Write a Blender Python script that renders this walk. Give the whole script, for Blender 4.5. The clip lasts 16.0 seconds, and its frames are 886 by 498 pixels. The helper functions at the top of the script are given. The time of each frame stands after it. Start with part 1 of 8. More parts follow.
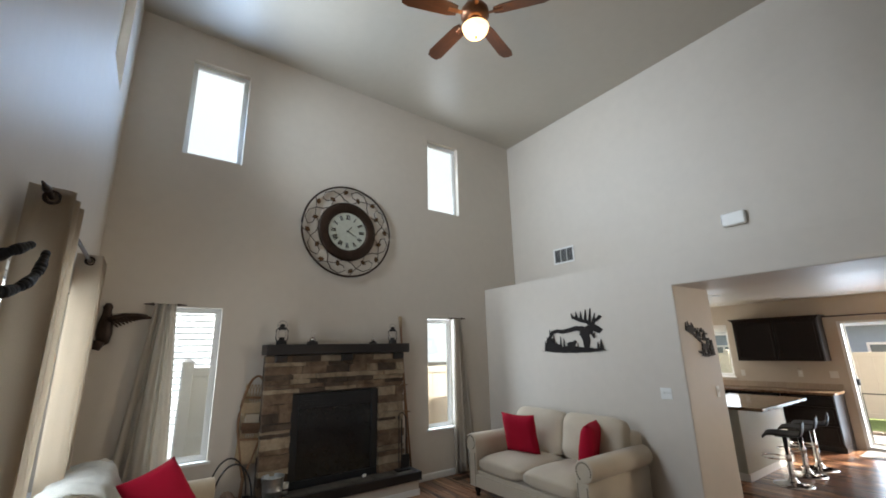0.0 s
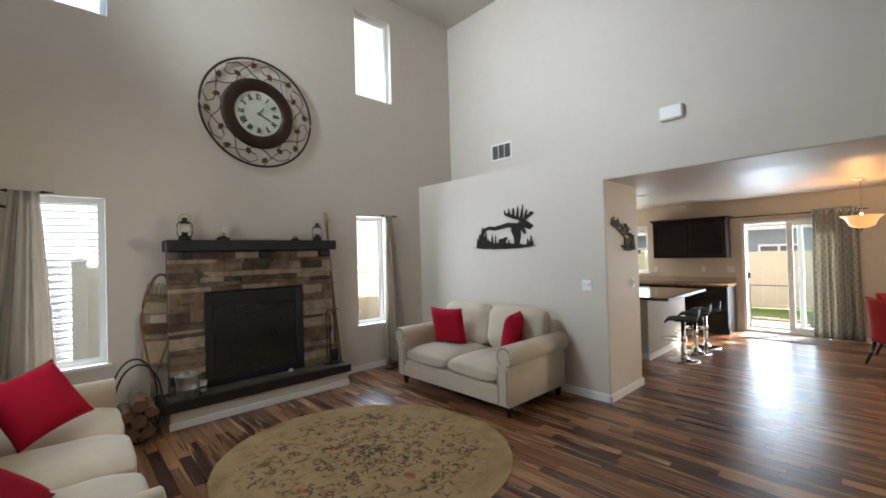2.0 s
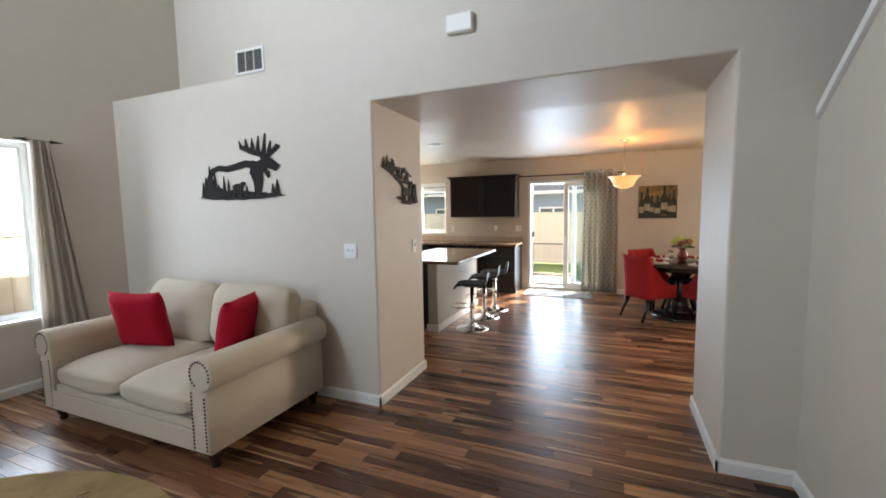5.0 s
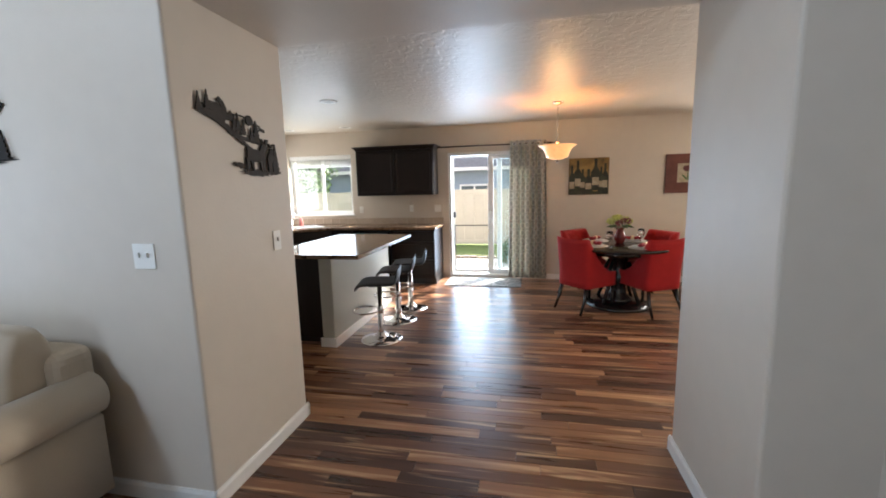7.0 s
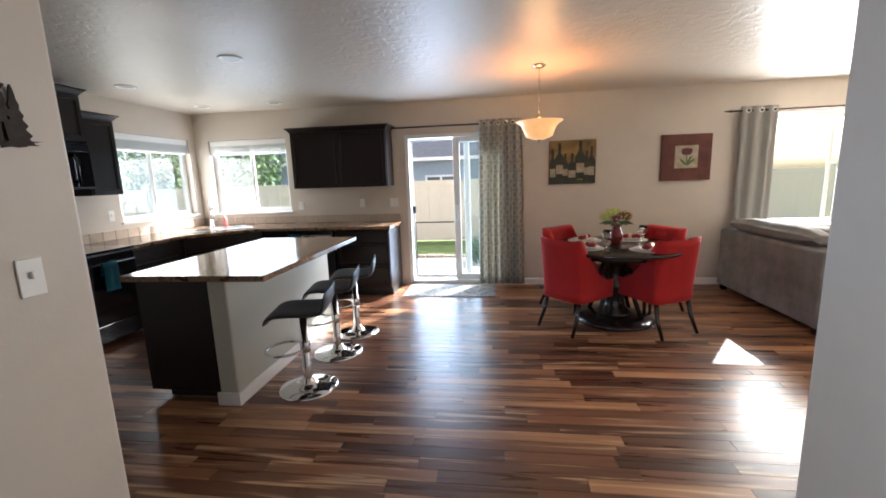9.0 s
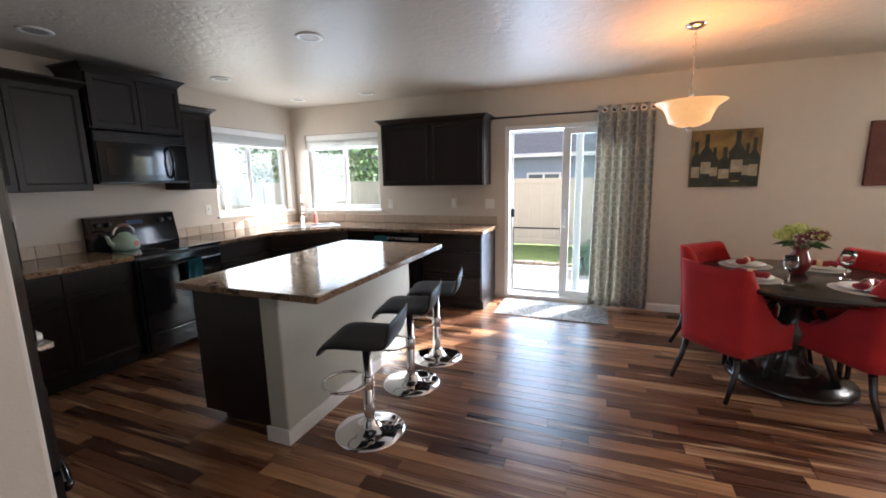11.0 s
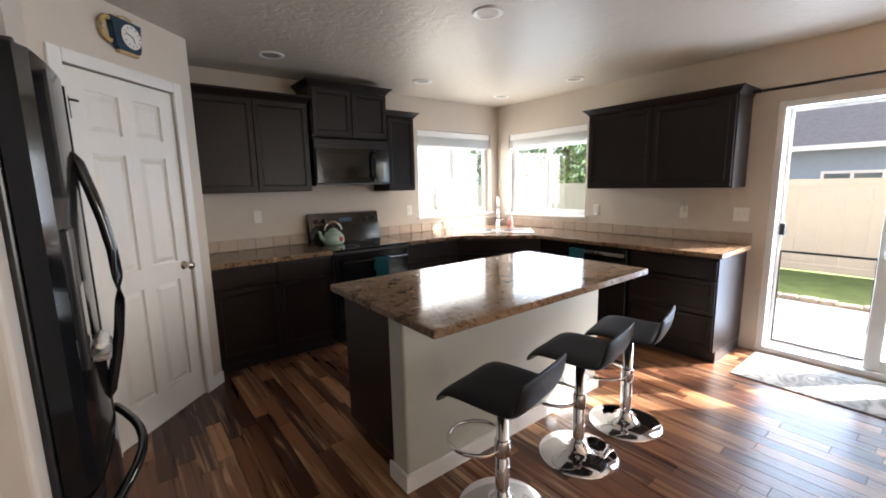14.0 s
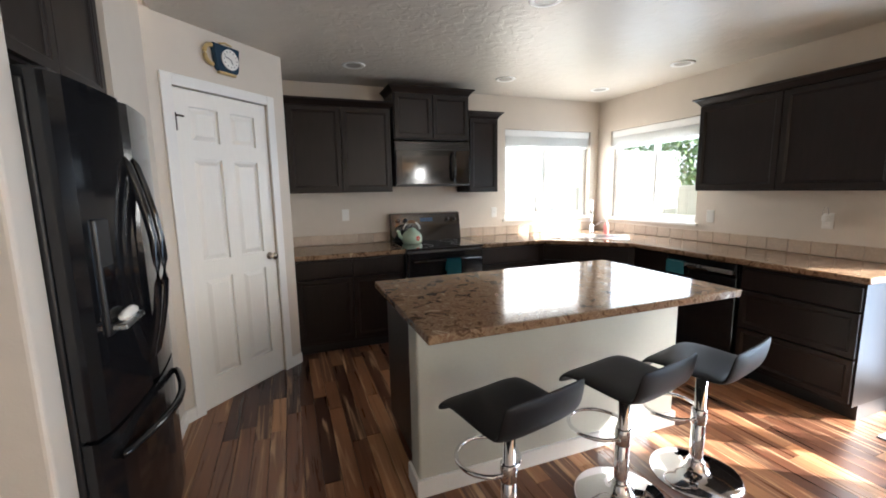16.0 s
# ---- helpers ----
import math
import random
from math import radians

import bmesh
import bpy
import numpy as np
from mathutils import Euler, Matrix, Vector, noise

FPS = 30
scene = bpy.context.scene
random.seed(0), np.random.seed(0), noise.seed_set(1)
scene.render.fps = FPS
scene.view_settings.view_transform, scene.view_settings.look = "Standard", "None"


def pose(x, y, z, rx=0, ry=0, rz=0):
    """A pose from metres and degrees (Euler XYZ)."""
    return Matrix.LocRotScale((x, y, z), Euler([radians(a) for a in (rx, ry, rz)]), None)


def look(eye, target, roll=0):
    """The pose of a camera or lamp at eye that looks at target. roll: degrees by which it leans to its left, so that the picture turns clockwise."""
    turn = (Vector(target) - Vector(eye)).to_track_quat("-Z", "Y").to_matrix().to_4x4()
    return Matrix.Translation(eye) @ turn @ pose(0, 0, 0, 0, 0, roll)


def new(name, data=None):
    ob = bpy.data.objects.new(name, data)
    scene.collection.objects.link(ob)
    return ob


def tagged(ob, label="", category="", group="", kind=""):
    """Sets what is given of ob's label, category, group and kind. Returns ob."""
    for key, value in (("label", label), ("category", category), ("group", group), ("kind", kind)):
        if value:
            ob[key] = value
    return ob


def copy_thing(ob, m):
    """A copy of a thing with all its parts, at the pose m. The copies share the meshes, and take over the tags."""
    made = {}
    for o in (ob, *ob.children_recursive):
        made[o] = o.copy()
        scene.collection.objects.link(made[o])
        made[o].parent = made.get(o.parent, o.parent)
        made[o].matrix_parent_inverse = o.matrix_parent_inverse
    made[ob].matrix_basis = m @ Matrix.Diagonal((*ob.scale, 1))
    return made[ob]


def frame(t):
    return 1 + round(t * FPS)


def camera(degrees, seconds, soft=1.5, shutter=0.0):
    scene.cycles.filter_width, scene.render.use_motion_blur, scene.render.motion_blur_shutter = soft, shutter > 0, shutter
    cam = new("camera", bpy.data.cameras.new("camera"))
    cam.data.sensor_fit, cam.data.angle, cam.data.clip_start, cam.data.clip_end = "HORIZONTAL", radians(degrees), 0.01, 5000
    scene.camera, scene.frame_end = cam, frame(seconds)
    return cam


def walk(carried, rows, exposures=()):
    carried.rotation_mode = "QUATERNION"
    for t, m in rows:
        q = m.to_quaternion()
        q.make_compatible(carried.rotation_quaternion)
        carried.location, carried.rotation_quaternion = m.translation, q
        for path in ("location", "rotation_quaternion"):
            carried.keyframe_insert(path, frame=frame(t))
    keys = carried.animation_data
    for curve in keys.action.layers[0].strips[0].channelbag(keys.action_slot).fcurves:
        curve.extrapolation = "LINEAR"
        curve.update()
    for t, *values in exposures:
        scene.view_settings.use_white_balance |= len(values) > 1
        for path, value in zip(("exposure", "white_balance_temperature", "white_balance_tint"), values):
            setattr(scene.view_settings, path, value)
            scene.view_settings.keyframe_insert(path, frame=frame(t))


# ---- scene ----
cam = camera(94.5, 16.0, soft=1.8)
PATH = [
    (0, (0.306, -0.011, 1.697), (1.427, 1.575, 2.177), -1.3),
    (0.5, (0.327, 0.003, 1.659), (1.466, 1.603, 2.037), -1.4),
    (1, (0.361, 0.015, 1.636), (1.542, 1.61, 1.884), -1.5),
    (1.5, (0.466, 0.065, 1.599), (1.72, 1.617, 1.725), -1.6),
    (2, (0.636, 0.153, 1.584), (1.996, 1.619, 1.61), -1.6),
    (2.5, (0.788, 0.221, 1.575), (2.275, 1.557, 1.522), -1.4),
    (3, (1.042, 0.282, 1.561), (2.644, 1.475, 1.456), -1.3),
    (3.5, (1.277, 0.338, 1.542), (2.967, 1.397, 1.395), -1.2),
    (4, (1.553, 0.414, 1.536), (3.307, 1.36, 1.364), -1.1),
    (4.5, (1.832, 0.442, 1.535), (3.631, 1.294, 1.342), -1.1),
    (4.7, (1.953, 0.454, 1.52), (3.768, 1.271, 1.331), -1.0),
    (7, (3.285, 0.681, 1.478), (5.221, 1.089, 1.183), -1.4),
    (7.5, (3.565, 0.751, 1.499), (5.512, 1.057, 1.161), -1.1),
    (8, (3.842, 0.759, 1.489), (5.796, 0.987, 1.129), -1.1),
    (8.2, (3.958, 0.736, 1.473), (5.914, 0.957, 1.12), -1.7),
    (10.3, (4.922, 0.803, 1.437), (6.835, 1.282, 1.1), -1.1),
    (10.5, (4.972, 0.807, 1.442), (6.867, 1.351, 1.104), -1.1),
    (11, (5.098, 0.892, 1.461), (6.935, 1.605, 1.12), -1.1),
    (11.5, (5.196, 0.922, 1.459), (6.952, 1.818, 1.123), -1.1),
    (12, (5.284, 0.924, 1.45), (6.942, 1.995, 1.126), -1.2),
    (12.5, (5.399, 0.932, 1.466), (6.948, 2.156, 1.144), -1.3),
    (13, (5.529, 0.921, 1.454), (6.961, 2.281, 1.141), -1.3),
    (13.5, (5.656, 0.925, 1.454), (6.971, 2.398, 1.137), -1.2),
    (14, (5.797, 0.963, 1.448), (7.008, 2.524, 1.138), -1.2),
    (14.5, (5.926, 0.966, 1.451), (7.02, 2.612, 1.143), -1.1),
    (15, (6.072, 0.89, 1.437), (7.032, 2.62, 1.143), -1.1),
    (15.5, (6.157, 0.829, 1.441), (6.989, 2.623, 1.144), -1.1),
    (16, (6.235, 0.796, 1.433), (6.929, 2.649, 1.143), -1.0),
]
walk(cam, [(t, look(eye, target, roll)) for t, eye, target, roll in PATH], [(0.0, 1.93, 6550, 10), (2.0, 2.24, 6600, 10), (3.5, 2.42, 6600, 11), (8.0, 2.25, 5850, 10), (10.5, 2.16, 5700, 11), (12.0, 2.17, 5950, 13), (14.0, 2.36, 6100, 13), (16.0, 2.62, 5900, 10)])

# ---- world, sun, window light ----
world = bpy.data.worlds.new("world")
scene.world = world
world.use_nodes = True
wn = world.node_tree
sky = wn.nodes.new("ShaderNodeTexSky")
sky.sky_type = "NISHITA"
sky.sun_disc = False
sky.dust_density, sky.air_density, sky.ozone_density = 7.0, 0.7, 0.4
SUN_AZ, SUN_EL = 126.0, 33.5      # degrees: clockwise from +y, and above the horizon
sky.sun_elevation, sky.sun_rotation = radians(SUN_EL), radians(SUN_AZ)
bg = wn.nodes["Background"]
bg.inputs["Strength"].default_value = 0.15
wn.links.new(sky.outputs[0], bg.inputs["Color"])

sun_data = bpy.data.lights.new("sun", "SUN")
sun_data.energy, sun_data.angle, sun_data.color = 3.7, radians(0.55), (1.0, 0.95, 0.87)
sun_dir = Vector((math.sin(radians(SUN_AZ)) * math.cos(radians(SUN_EL)), math.cos(radians(SUN_AZ)) * math.cos(radians(SUN_EL)), math.sin(radians(SUN_EL))))
sun = new("sun", sun_data)
sun.matrix_world = look(sun_dir * 40, (0, 0, 0))


def window_light(name, centre, facing, wide, high, watts, color, spread=170):
    """An area lamp in a window's opening that stands in for the sky's light."""
    d = bpy.data.lights.new(name, "AREA")
    d.shape, d.size, d.size_y, d.energy, d.color, d.spread = "RECTANGLE", wide, high, watts, color, radians(spread)
    ob = new(name, d)
    ob.matrix_world = look(centre, Vector(centre) + Vector(facing))
    return ob


DAY = (0.71, 0.85, 1.0)
WARM = (1.0, 0.93, 0.82)
window_light("window_light_high_west", (-0.26, 4.05, 4.6), (1, -0.2, -0.08), 0.7, 1.1, 19, DAY, 98)
window_light("window_light_west", (-0.26, 3.1, 1.6), (1, 0, 0), 1.5, 1.2, 8.4, DAY, 165)
window_light("window_light_clerestory", (0.66, 5.2, 4.55), (0, -1, -0.1), 0.58, 1.15, 6.0, (0.42, 0.64, 1.0))
window_light("window_light_clerestory_b", (3.98, 5.2, 4.46), (0, -1, -0.1), 0.56, 1.15, 2.0, DAY)
window_light("window_light_tall", (0.66, 5.2, 1.42), (0, -1, 0), 0.5, 1.5, 3, DAY)
window_light("window_light_tall_b", (3.86, 5.2, 1.4), (0, -1, 0), 0.42, 1.5, 5, DAY)
window_light("window_light_sink", (9.17, 5.07, 1.5), (0, -1, 0), 1.1, 0.8, 3.6, WARM)
window_light("window_light_east", (9.97, 4.21, 1.5), (-1, 0, 0), 1.1, 0.8, 3.0, (0.82, 0.91, 1.0))
window_light("window_light_slider", (9.99, 1.45, 1.05), (-1, 0, 0), 0.9, 1.9, 9.5, (0.62, 0.79, 1.0))
window_light("window_light_family", (9.97, -3.15, 1.42), (-1, 0, 0), 1.2, 1.2, 48, WARM)

# ---- materials ----
def mat(name, base, rough=0.5, metal=0.0, var=0.12, scale=6.0, fine=60.0, bump=0.08, depth=0.002, spec=0.5, stretch=(1, 1, 1), tint=None, rvar=0.08, rand=0.0, coat=0.0, sheen=0.0):
    """A surface with variation at two scales: broad tone, fine grain and relief."""
    m = bpy.data.materials.new(name)
    m.use_nodes = True
    t = m.node_tree
    b = t.nodes["Principled BSDF"]
    co = t.nodes.new("ShaderNodeTexCoord")
    mp = t.nodes.new("ShaderNodeMapping")
    mp.inputs["Scale"].default_value = stretch
    t.links.new(co.outputs["Object"], mp.inputs["Vector"])
    n1 = t.nodes.new("ShaderNodeTexNoise")
    n1.inputs["Scale"].default_value, n1.inputs["Detail"].default_value = scale, 4
    n2 = t.nodes.new("ShaderNodeTexNoise")
    n2.inputs["Scale"].default_value, n2.inputs["Detail"].default_value = fine, 3
    for n in (n1, n2):
        t.links.new(mp.outputs[0], n.inputs["Vector"])
    add = t.nodes.new("ShaderNodeMath")
    add.operation = "ADD"
    t.links.new(n1.outputs["Fac"], add.inputs[0])
    t.links.new(n2.outputs["Fac"], add.inputs[1])
    ramp = t.nodes.new("ShaderNodeMapRange")
    ramp.inputs["From Min"].default_value, ramp.inputs["From Max"].default_value = 0.6, 1.4
    t.links.new(add.outputs[0], ramp.inputs["Value"])
    mix = t.nodes.new("ShaderNodeMix")
    mix.data_type = "RGBA"
    hi = tint or [min(1, c * (1 + var)) for c in base]
    mix.inputs["A"].default_value = (*[c * (1 - var) for c in base], 1)
    mix.inputs["B"].default_value = (*hi, 1)
    t.links.new(ramp.outputs[0], mix.inputs["Factor"])
    out = mix.outputs["Result"]
    if rand:
        info = t.nodes.new("ShaderNodeObjectInfo")
        hsv = t.nodes.new("ShaderNodeHueSaturation")
        mr = t.nodes.new("ShaderNodeMapRange")
        mr.inputs["To Min"].default_value, mr.inputs["To Max"].default_value = 1 - rand, 1 + rand
        t.links.new(info.outputs["Random"], mr.inputs["Value"])
        t.links.new(mr.outputs[0], hsv.inputs["Value"])
        t.links.new(out, hsv.inputs["Color"])
        out = hsv.outputs[0]
    t.links.new(out, b.inputs["Base Color"])
    rr = t.nodes.new("ShaderNodeMapRange")
    rr.inputs["To Min"].default_value, rr.inputs["To Max"].default_value = max(0.02, rough - rvar), min(1, rough + rvar)
    t.links.new(n1.outputs["Fac"], rr.inputs["Value"])
    t.links.new(rr.outputs[0], b.inputs["Roughness"])
    b.inputs["Metallic"].default_value = metal
    b.inputs["Specular IOR Level"].default_value = spec
    b.inputs["Coat Weight"].default_value = coat
    b.inputs["Coat Roughness"].default_value = 0.08
    b.inputs["Sheen Weight"].default_value = sheen
    if bump:
        bp = t.nodes.new("ShaderNodeBump")
        bp.inputs["Strength"].default_value, bp.inputs["Distance"].default_value = bump, depth
        t.links.new(n2.outputs["Fac"], bp.inputs["Height"])
        t.links.new(bp.outputs[0], b.inputs["Normal"])
    return m


def knockdown(name, base, rough, scale, strength, spec=0.5):
    """Sprayed drywall: flattened islands of plaster under paint."""
    m = mat(name, base, rough, var=0.03, scale=1.3, fine=9, bump=0, spec=spec)
    t = m.node_tree
    b = t.nodes["Principled BSDF"]
    co = t.nodes.new("ShaderNodeTexCoord")
    n = t.nodes.new("ShaderNodeTexNoise")
    n.inputs["Scale"].default_value, n.inputs["Detail"].default_value, n.inputs["Distortion"].default_value = scale, 3, 0.6
    t.links.new(co.outputs["Object"], n.inputs["Vector"])
    r = t.nodes.new("ShaderNodeMapRange")
    r.inputs["From Min"].default_value, r.inputs["From Max"].default_value = 0.47, 0.56
    t.links.new(n.outputs["Fac"], r.inputs["Value"])
    bp = t.nodes.new("ShaderNodeBump")
    bp.inputs["Strength"].default_value, bp.inputs["Distance"].default_value = strength, 0.0015
    t.links.new(r.outputs[0], bp.inputs["Height"])
    t.links.new(bp.outputs[0], b.inputs["Normal"])
    return m


def wood_floor(name, island):
    """Narrow laminate strips, dark walnut to honey, with pale sapwood streaks."""
    m = bpy.data.materials.new(name)
    m.use_nodes = True
    t = m.node_tree
    b = t.nodes["Principled BSDF"]
    if island:
        g = t.nodes.new("ShaderNodeNewGeometry")
        rnd = g.outputs["Random Per Island"]
    else:
        g = t.nodes.new("ShaderNodeObjectInfo")
        rnd = g.outputs["Random"]
    ramp = t.nodes.new("ShaderNodeValToRGB")
    e = ramp.color_ramp.elements
    e[0].position, e[0].color = 0.0, (0.052, 0.020, 0.011, 1)
    e[1].position, e[1].color = 1.0, (0.47, 0.245, 0.115, 1)
    for p, c in ((0.30, (0.105, 0.041, 0.021, 1)), (0.62, (0.205, 0.087, 0.042, 1)), (0.86, (0.29, 0.137, 0.064, 1))):
        x = e.new(p)
        x.color = c
    t.links.new(rnd, ramp.inputs[0])
    geo = t.nodes.new("ShaderNodeNewGeometry")
    off = t.nodes.new("ShaderNodeVectorMath")
    off.operation = "MULTIPLY_ADD"
    off.inputs[1].default_value = (15.0, 0.75, 1.0)
    comb = t.nodes.new("ShaderNodeCombineXYZ")
    ml = t.nodes.new("ShaderNodeMath")
    ml.operation = "MULTIPLY"
    ml.inputs[1].default_value = 57.0
    t.links.new(rnd, ml.inputs[0])
    t.links.new(ml.outputs[0], comb.inputs[1])
    t.links.new(ml.outputs[0], comb.inputs[2])
    t.links.new(geo.outputs["Position"], off.inputs[0])
    t.links.new(comb.outputs[0], off.inputs[2])
    n = t.nodes.new("ShaderNodeTexNoise")
    n.inputs["Scale"].default_value, n.inputs["Detail"].default_value, n.inputs["Distortion"].default_value = 1.5, 5, 0.8
    t.links.new(off.outputs[0], n.inputs["Vector"])
    st = t.nodes.new("ShaderNodeMapRange")
    st.inputs["From Min"].default_value, st.inputs["From Max"].default_value = 0.57, 0.69
    t.links.new(n.outputs["Fac"], st.inputs["Value"])
    st.inputs["To Max"].default_value = 0.85
    mix = t.nodes.new("ShaderNodeMix")
    mix.data_type = "RGBA"
    mix.inputs["B"].default_value = (0.58, 0.37, 0.205, 1)
    t.links.new(st.outputs[0], mix.inputs["Factor"])
    t.links.new(ramp.outputs[0], mix.inputs["A"])
    dk = t.nodes.new("ShaderNodeMapRange")
    dk.inputs["From Min"].default_value, dk.inputs["From Max"].default_value = 0.26, 0.50
    dk.inputs["To Min"].default_value = 0.48
    t.links.new(n.outputs["Fac"], dk.inputs["Value"])
    hsv = t.nodes.new("ShaderNodeHueSaturation")
    t.links.new(mix.outputs["Result"], hsv.inputs["Color"])
    t.links.new(dk.outputs[0], hsv.inputs["Value"])
    t.links.new(hsv.outputs[0], b.inputs["Base Color"])
    b.inputs["Roughness"].default_value = 0.27
    rr = t.nodes.new("ShaderNodeMapRange")
    rr.inputs["To Min"].default_value, rr.inputs["To Max"].default_value = 0.20, 0.40
    t.links.new(n.outputs["Fac"], rr.inputs["Value"])
    t.links.new(rr.outputs[0], b.inputs["Roughness"])
    bp = t.nodes.new("ShaderNodeBump")
    bp.inputs["Strength"].default_value, bp.inputs["Distance"].default_value = 0.12, 0.001
    t.links.new(n.outputs["Fac"], bp.inputs["Height"])
    t.links.new(bp.outputs[0], b.inputs["Normal"])
    return m


def glass(name, color=(1, 1, 1), rough=0.0):
    m = bpy.data.materials.new(name)
    m.use_nodes = True
    b = m.node_tree.nodes["Principled BSDF"]
    b.inputs["Base Color"].default_value = (*color, 1)
    b.inputs["Transmission Weight"].default_value = 1.0
    b.inputs["Roughness"].default_value = rough
    b.inputs["IOR"].default_value = 1.45
    return m


def pane_glass(name):
    """Thin window glass: clear, with a weak mirror image."""
    m = bpy.data.materials.new(name)
    m.use_nodes = True
    t = m.node_tree
    t.nodes.remove(t.nodes["Principled BSDF"])
    tr = t.nodes.new("ShaderNodeBsdfTransparent")
    tr.inputs[0].default_value = (0.95, 0.98, 0.97, 1)
    gl = t.nodes.new("ShaderNodeBsdfGlossy")
    gl.inputs["Roughness"].default_value = 0.01
    mx = t.nodes.new("ShaderNodeMixShader")
    mx.inputs[0].default_value = 0.07
    t.links.new(tr.outputs[0], mx.inputs[1])
    t.links.new(gl.outputs[0], mx.inputs[2])
    t.links.new(mx.outputs[0], t.nodes["Material Output"].inputs[0])
    return m


def lamp_glass(name, color, power):
    m = mat(name, color, 0.3, var=0.06, scale=30, fine=90, bump=0.02)
    b = m.node_tree.nodes["Principled BSDF"]
    b.inputs["Emission Color"].default_value = (*color, 1)
    b.inputs["Emission Strength"].default_value = power
    return m


def two_tone(name, stops, scale, detail=6.0, rough=0.5, dist=0.0, bump=0.0, spec=0.5, stretch=(1, 1, 1), voronoi=False, coat=0.0):
    """A mottled surface: a noise through a colour ramp."""
    m = mat(name, stops[0][1], rough, var=0.0, scale=scale, fine=scale * 6, bump=bump, spec=spec, stretch=stretch, coat=coat)
    t = m.node_tree
    b = t.nodes["Principled BSDF"]
    co = t.nodes.new("ShaderNodeTexCoord")
    mp = t.nodes.new("ShaderNodeMapping")
    mp.inputs["Scale"].default_value = stretch
    t.links.new(co.outputs["Object"], mp.inputs["Vector"])
    n = t.nodes.new("ShaderNodeTexNoise")
    n.inputs["Scale"].default_value, n.inputs["Detail"].default_value, n.inputs["Distortion"].default_value = scale, detail, dist
    n.inputs["Roughness"].default_value = 0.62
    t.links.new(mp.outputs[0], n.inputs["Vector"])
    ramp = t.nodes.new("ShaderNodeValToRGB")
    e = ramp.color_ramp.elements
    e[0].position, e[0].color = stops[0][0], (*stops[0][1], 1)
    e[1].position, e[1].color = stops[-1][0], (*stops[-1][1], 1)
    for p, c in stops[1:-1]:
        e.new(p).color = (*c, 1)
    t.links.new(n.outputs["Fac"], ramp.inputs[0])
    t.links.new(ramp.outputs[0], b.inputs["Base Color"])
    return m


PAINT = knockdown("wall_paint_beige", (0.605, 0.545, 0.47), 0.5, 55, 0.10, 0.35)
CEIL = knockdown("ceiling_paint_knockdown", (0.58, 0.525, 0.45), 0.44, 13, 0.85, 0.5)
# Same beige as CEIL, scaled about 14 percent darker.
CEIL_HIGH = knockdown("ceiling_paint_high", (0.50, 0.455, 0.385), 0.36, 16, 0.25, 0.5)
TRIM = mat("trim_white_gloss", (0.80, 0.79, 0.76), 0.35, var=0.03, bump=0.02)
VINYL = mat("vinyl_white", (0.82, 0.83, 0.82), 0.35, var=0.03, bump=0.01)
DOORP = mat("door_white_paint", (0.82, 0.80, 0.75), 0.38, var=0.03, fine=90, bump=0.05, stretch=(1, 1, 0.1))
PLANK = wood_floor("floor_planks", False)
PLANK_J = wood_floor("floor_planks_joined", True)
GAP = mat("floor_underlay_dark", (0.02, 0.012, 0.008), 0.7)
ESPRESSO = mat("cabinet_espresso", (0.013, 0.0085, 0.007), 0.36, spec=0.28, var=0.3, scale=3, fine=40, stretch=(1, 1, 0.12), bump=0.06, depth=0.001)
BLACK_GLOSS = mat("appliance_black_gloss", (0.008, 0.008, 0.009), 0.10, var=0.1, bump=0.03, fine=120, depth=0.0005)
BLACK_SATIN = mat("appliance_black_satin", (0.014, 0.014, 0.015), 0.32, var=0.15, bump=0.03)
BLACK_GLASS = mat("black_glass", (0.006, 0.006, 0.007), 0.04, var=0.0, bump=0, coat=0.6)
STEEL = mat("brushed_steel", (0.60, 0.59, 0.57), 0.28, metal=1.0, var=0.06, fine=120, bump=0.03)
CHROME = mat("chrome", (0.78, 0.78, 0.80), 0.06, metal=1.0, var=0.02, bump=0, rvar=0.03)
IRON = mat("black_iron", (0.018, 0.016, 0.015), 0.5, metal=0.4, var=0.3, bump=0.12)
ART_METAL = mat("cut_metal_dark_brown", (0.016, 0.012, 0.010), 0.7, var=0.3, bump=0.1, spec=0.2)
BRONZE = mat("dark_bronze", (0.045, 0.028, 0.020), 0.42, metal=0.7, var=0.35, bump=0.1)
LEATHER = mat("black_leatherette", (0.010, 0.010, 0.011), 0.50, spec=0.3, var=0.2, fine=260, bump=0.2, depth=0.0006)
CREAM = mat("cream_linen", (0.53, 0.45, 0.345), 0.9, var=0.08, scale=5, fine=420, bump=0.25, depth=0.001, sheen=0.2, spec=0.2)
CREAM_D = mat("cream_microfibre", (0.52, 0.43, 0.305), 0.88, var=0.12, scale=7, fine=260, bump=0.2, depth=0.001, sheen=0.3, spec=0.2)
RED = mat("red_velvet", (0.34, 0.014, 0.014), 0.78, var=0.18, scale=9, fine=240, bump=0.2, depth=0.001, sheen=0.04, spec=0.2)
RED_P = mat("red_woven_cotton", (0.36, 0.006, 0.024), 0.85, var=0.1, scale=9, fine=420, bump=0.3, depth=0.001, spec=0.15)
RED_T = mat("red_plush_throw", (0.40, 0.008, 0.016), 0.95, var=0.3, scale=22, fine=150, bump=0.7, depth=0.006, sheen=0.03, spec=0.1)
WHITE_T = mat("white_cotton_throw", (0.72, 0.68, 0.60), 0.95, var=0.14, scale=16, fine=180, bump=0.4, depth=0.003, spec=0.1)
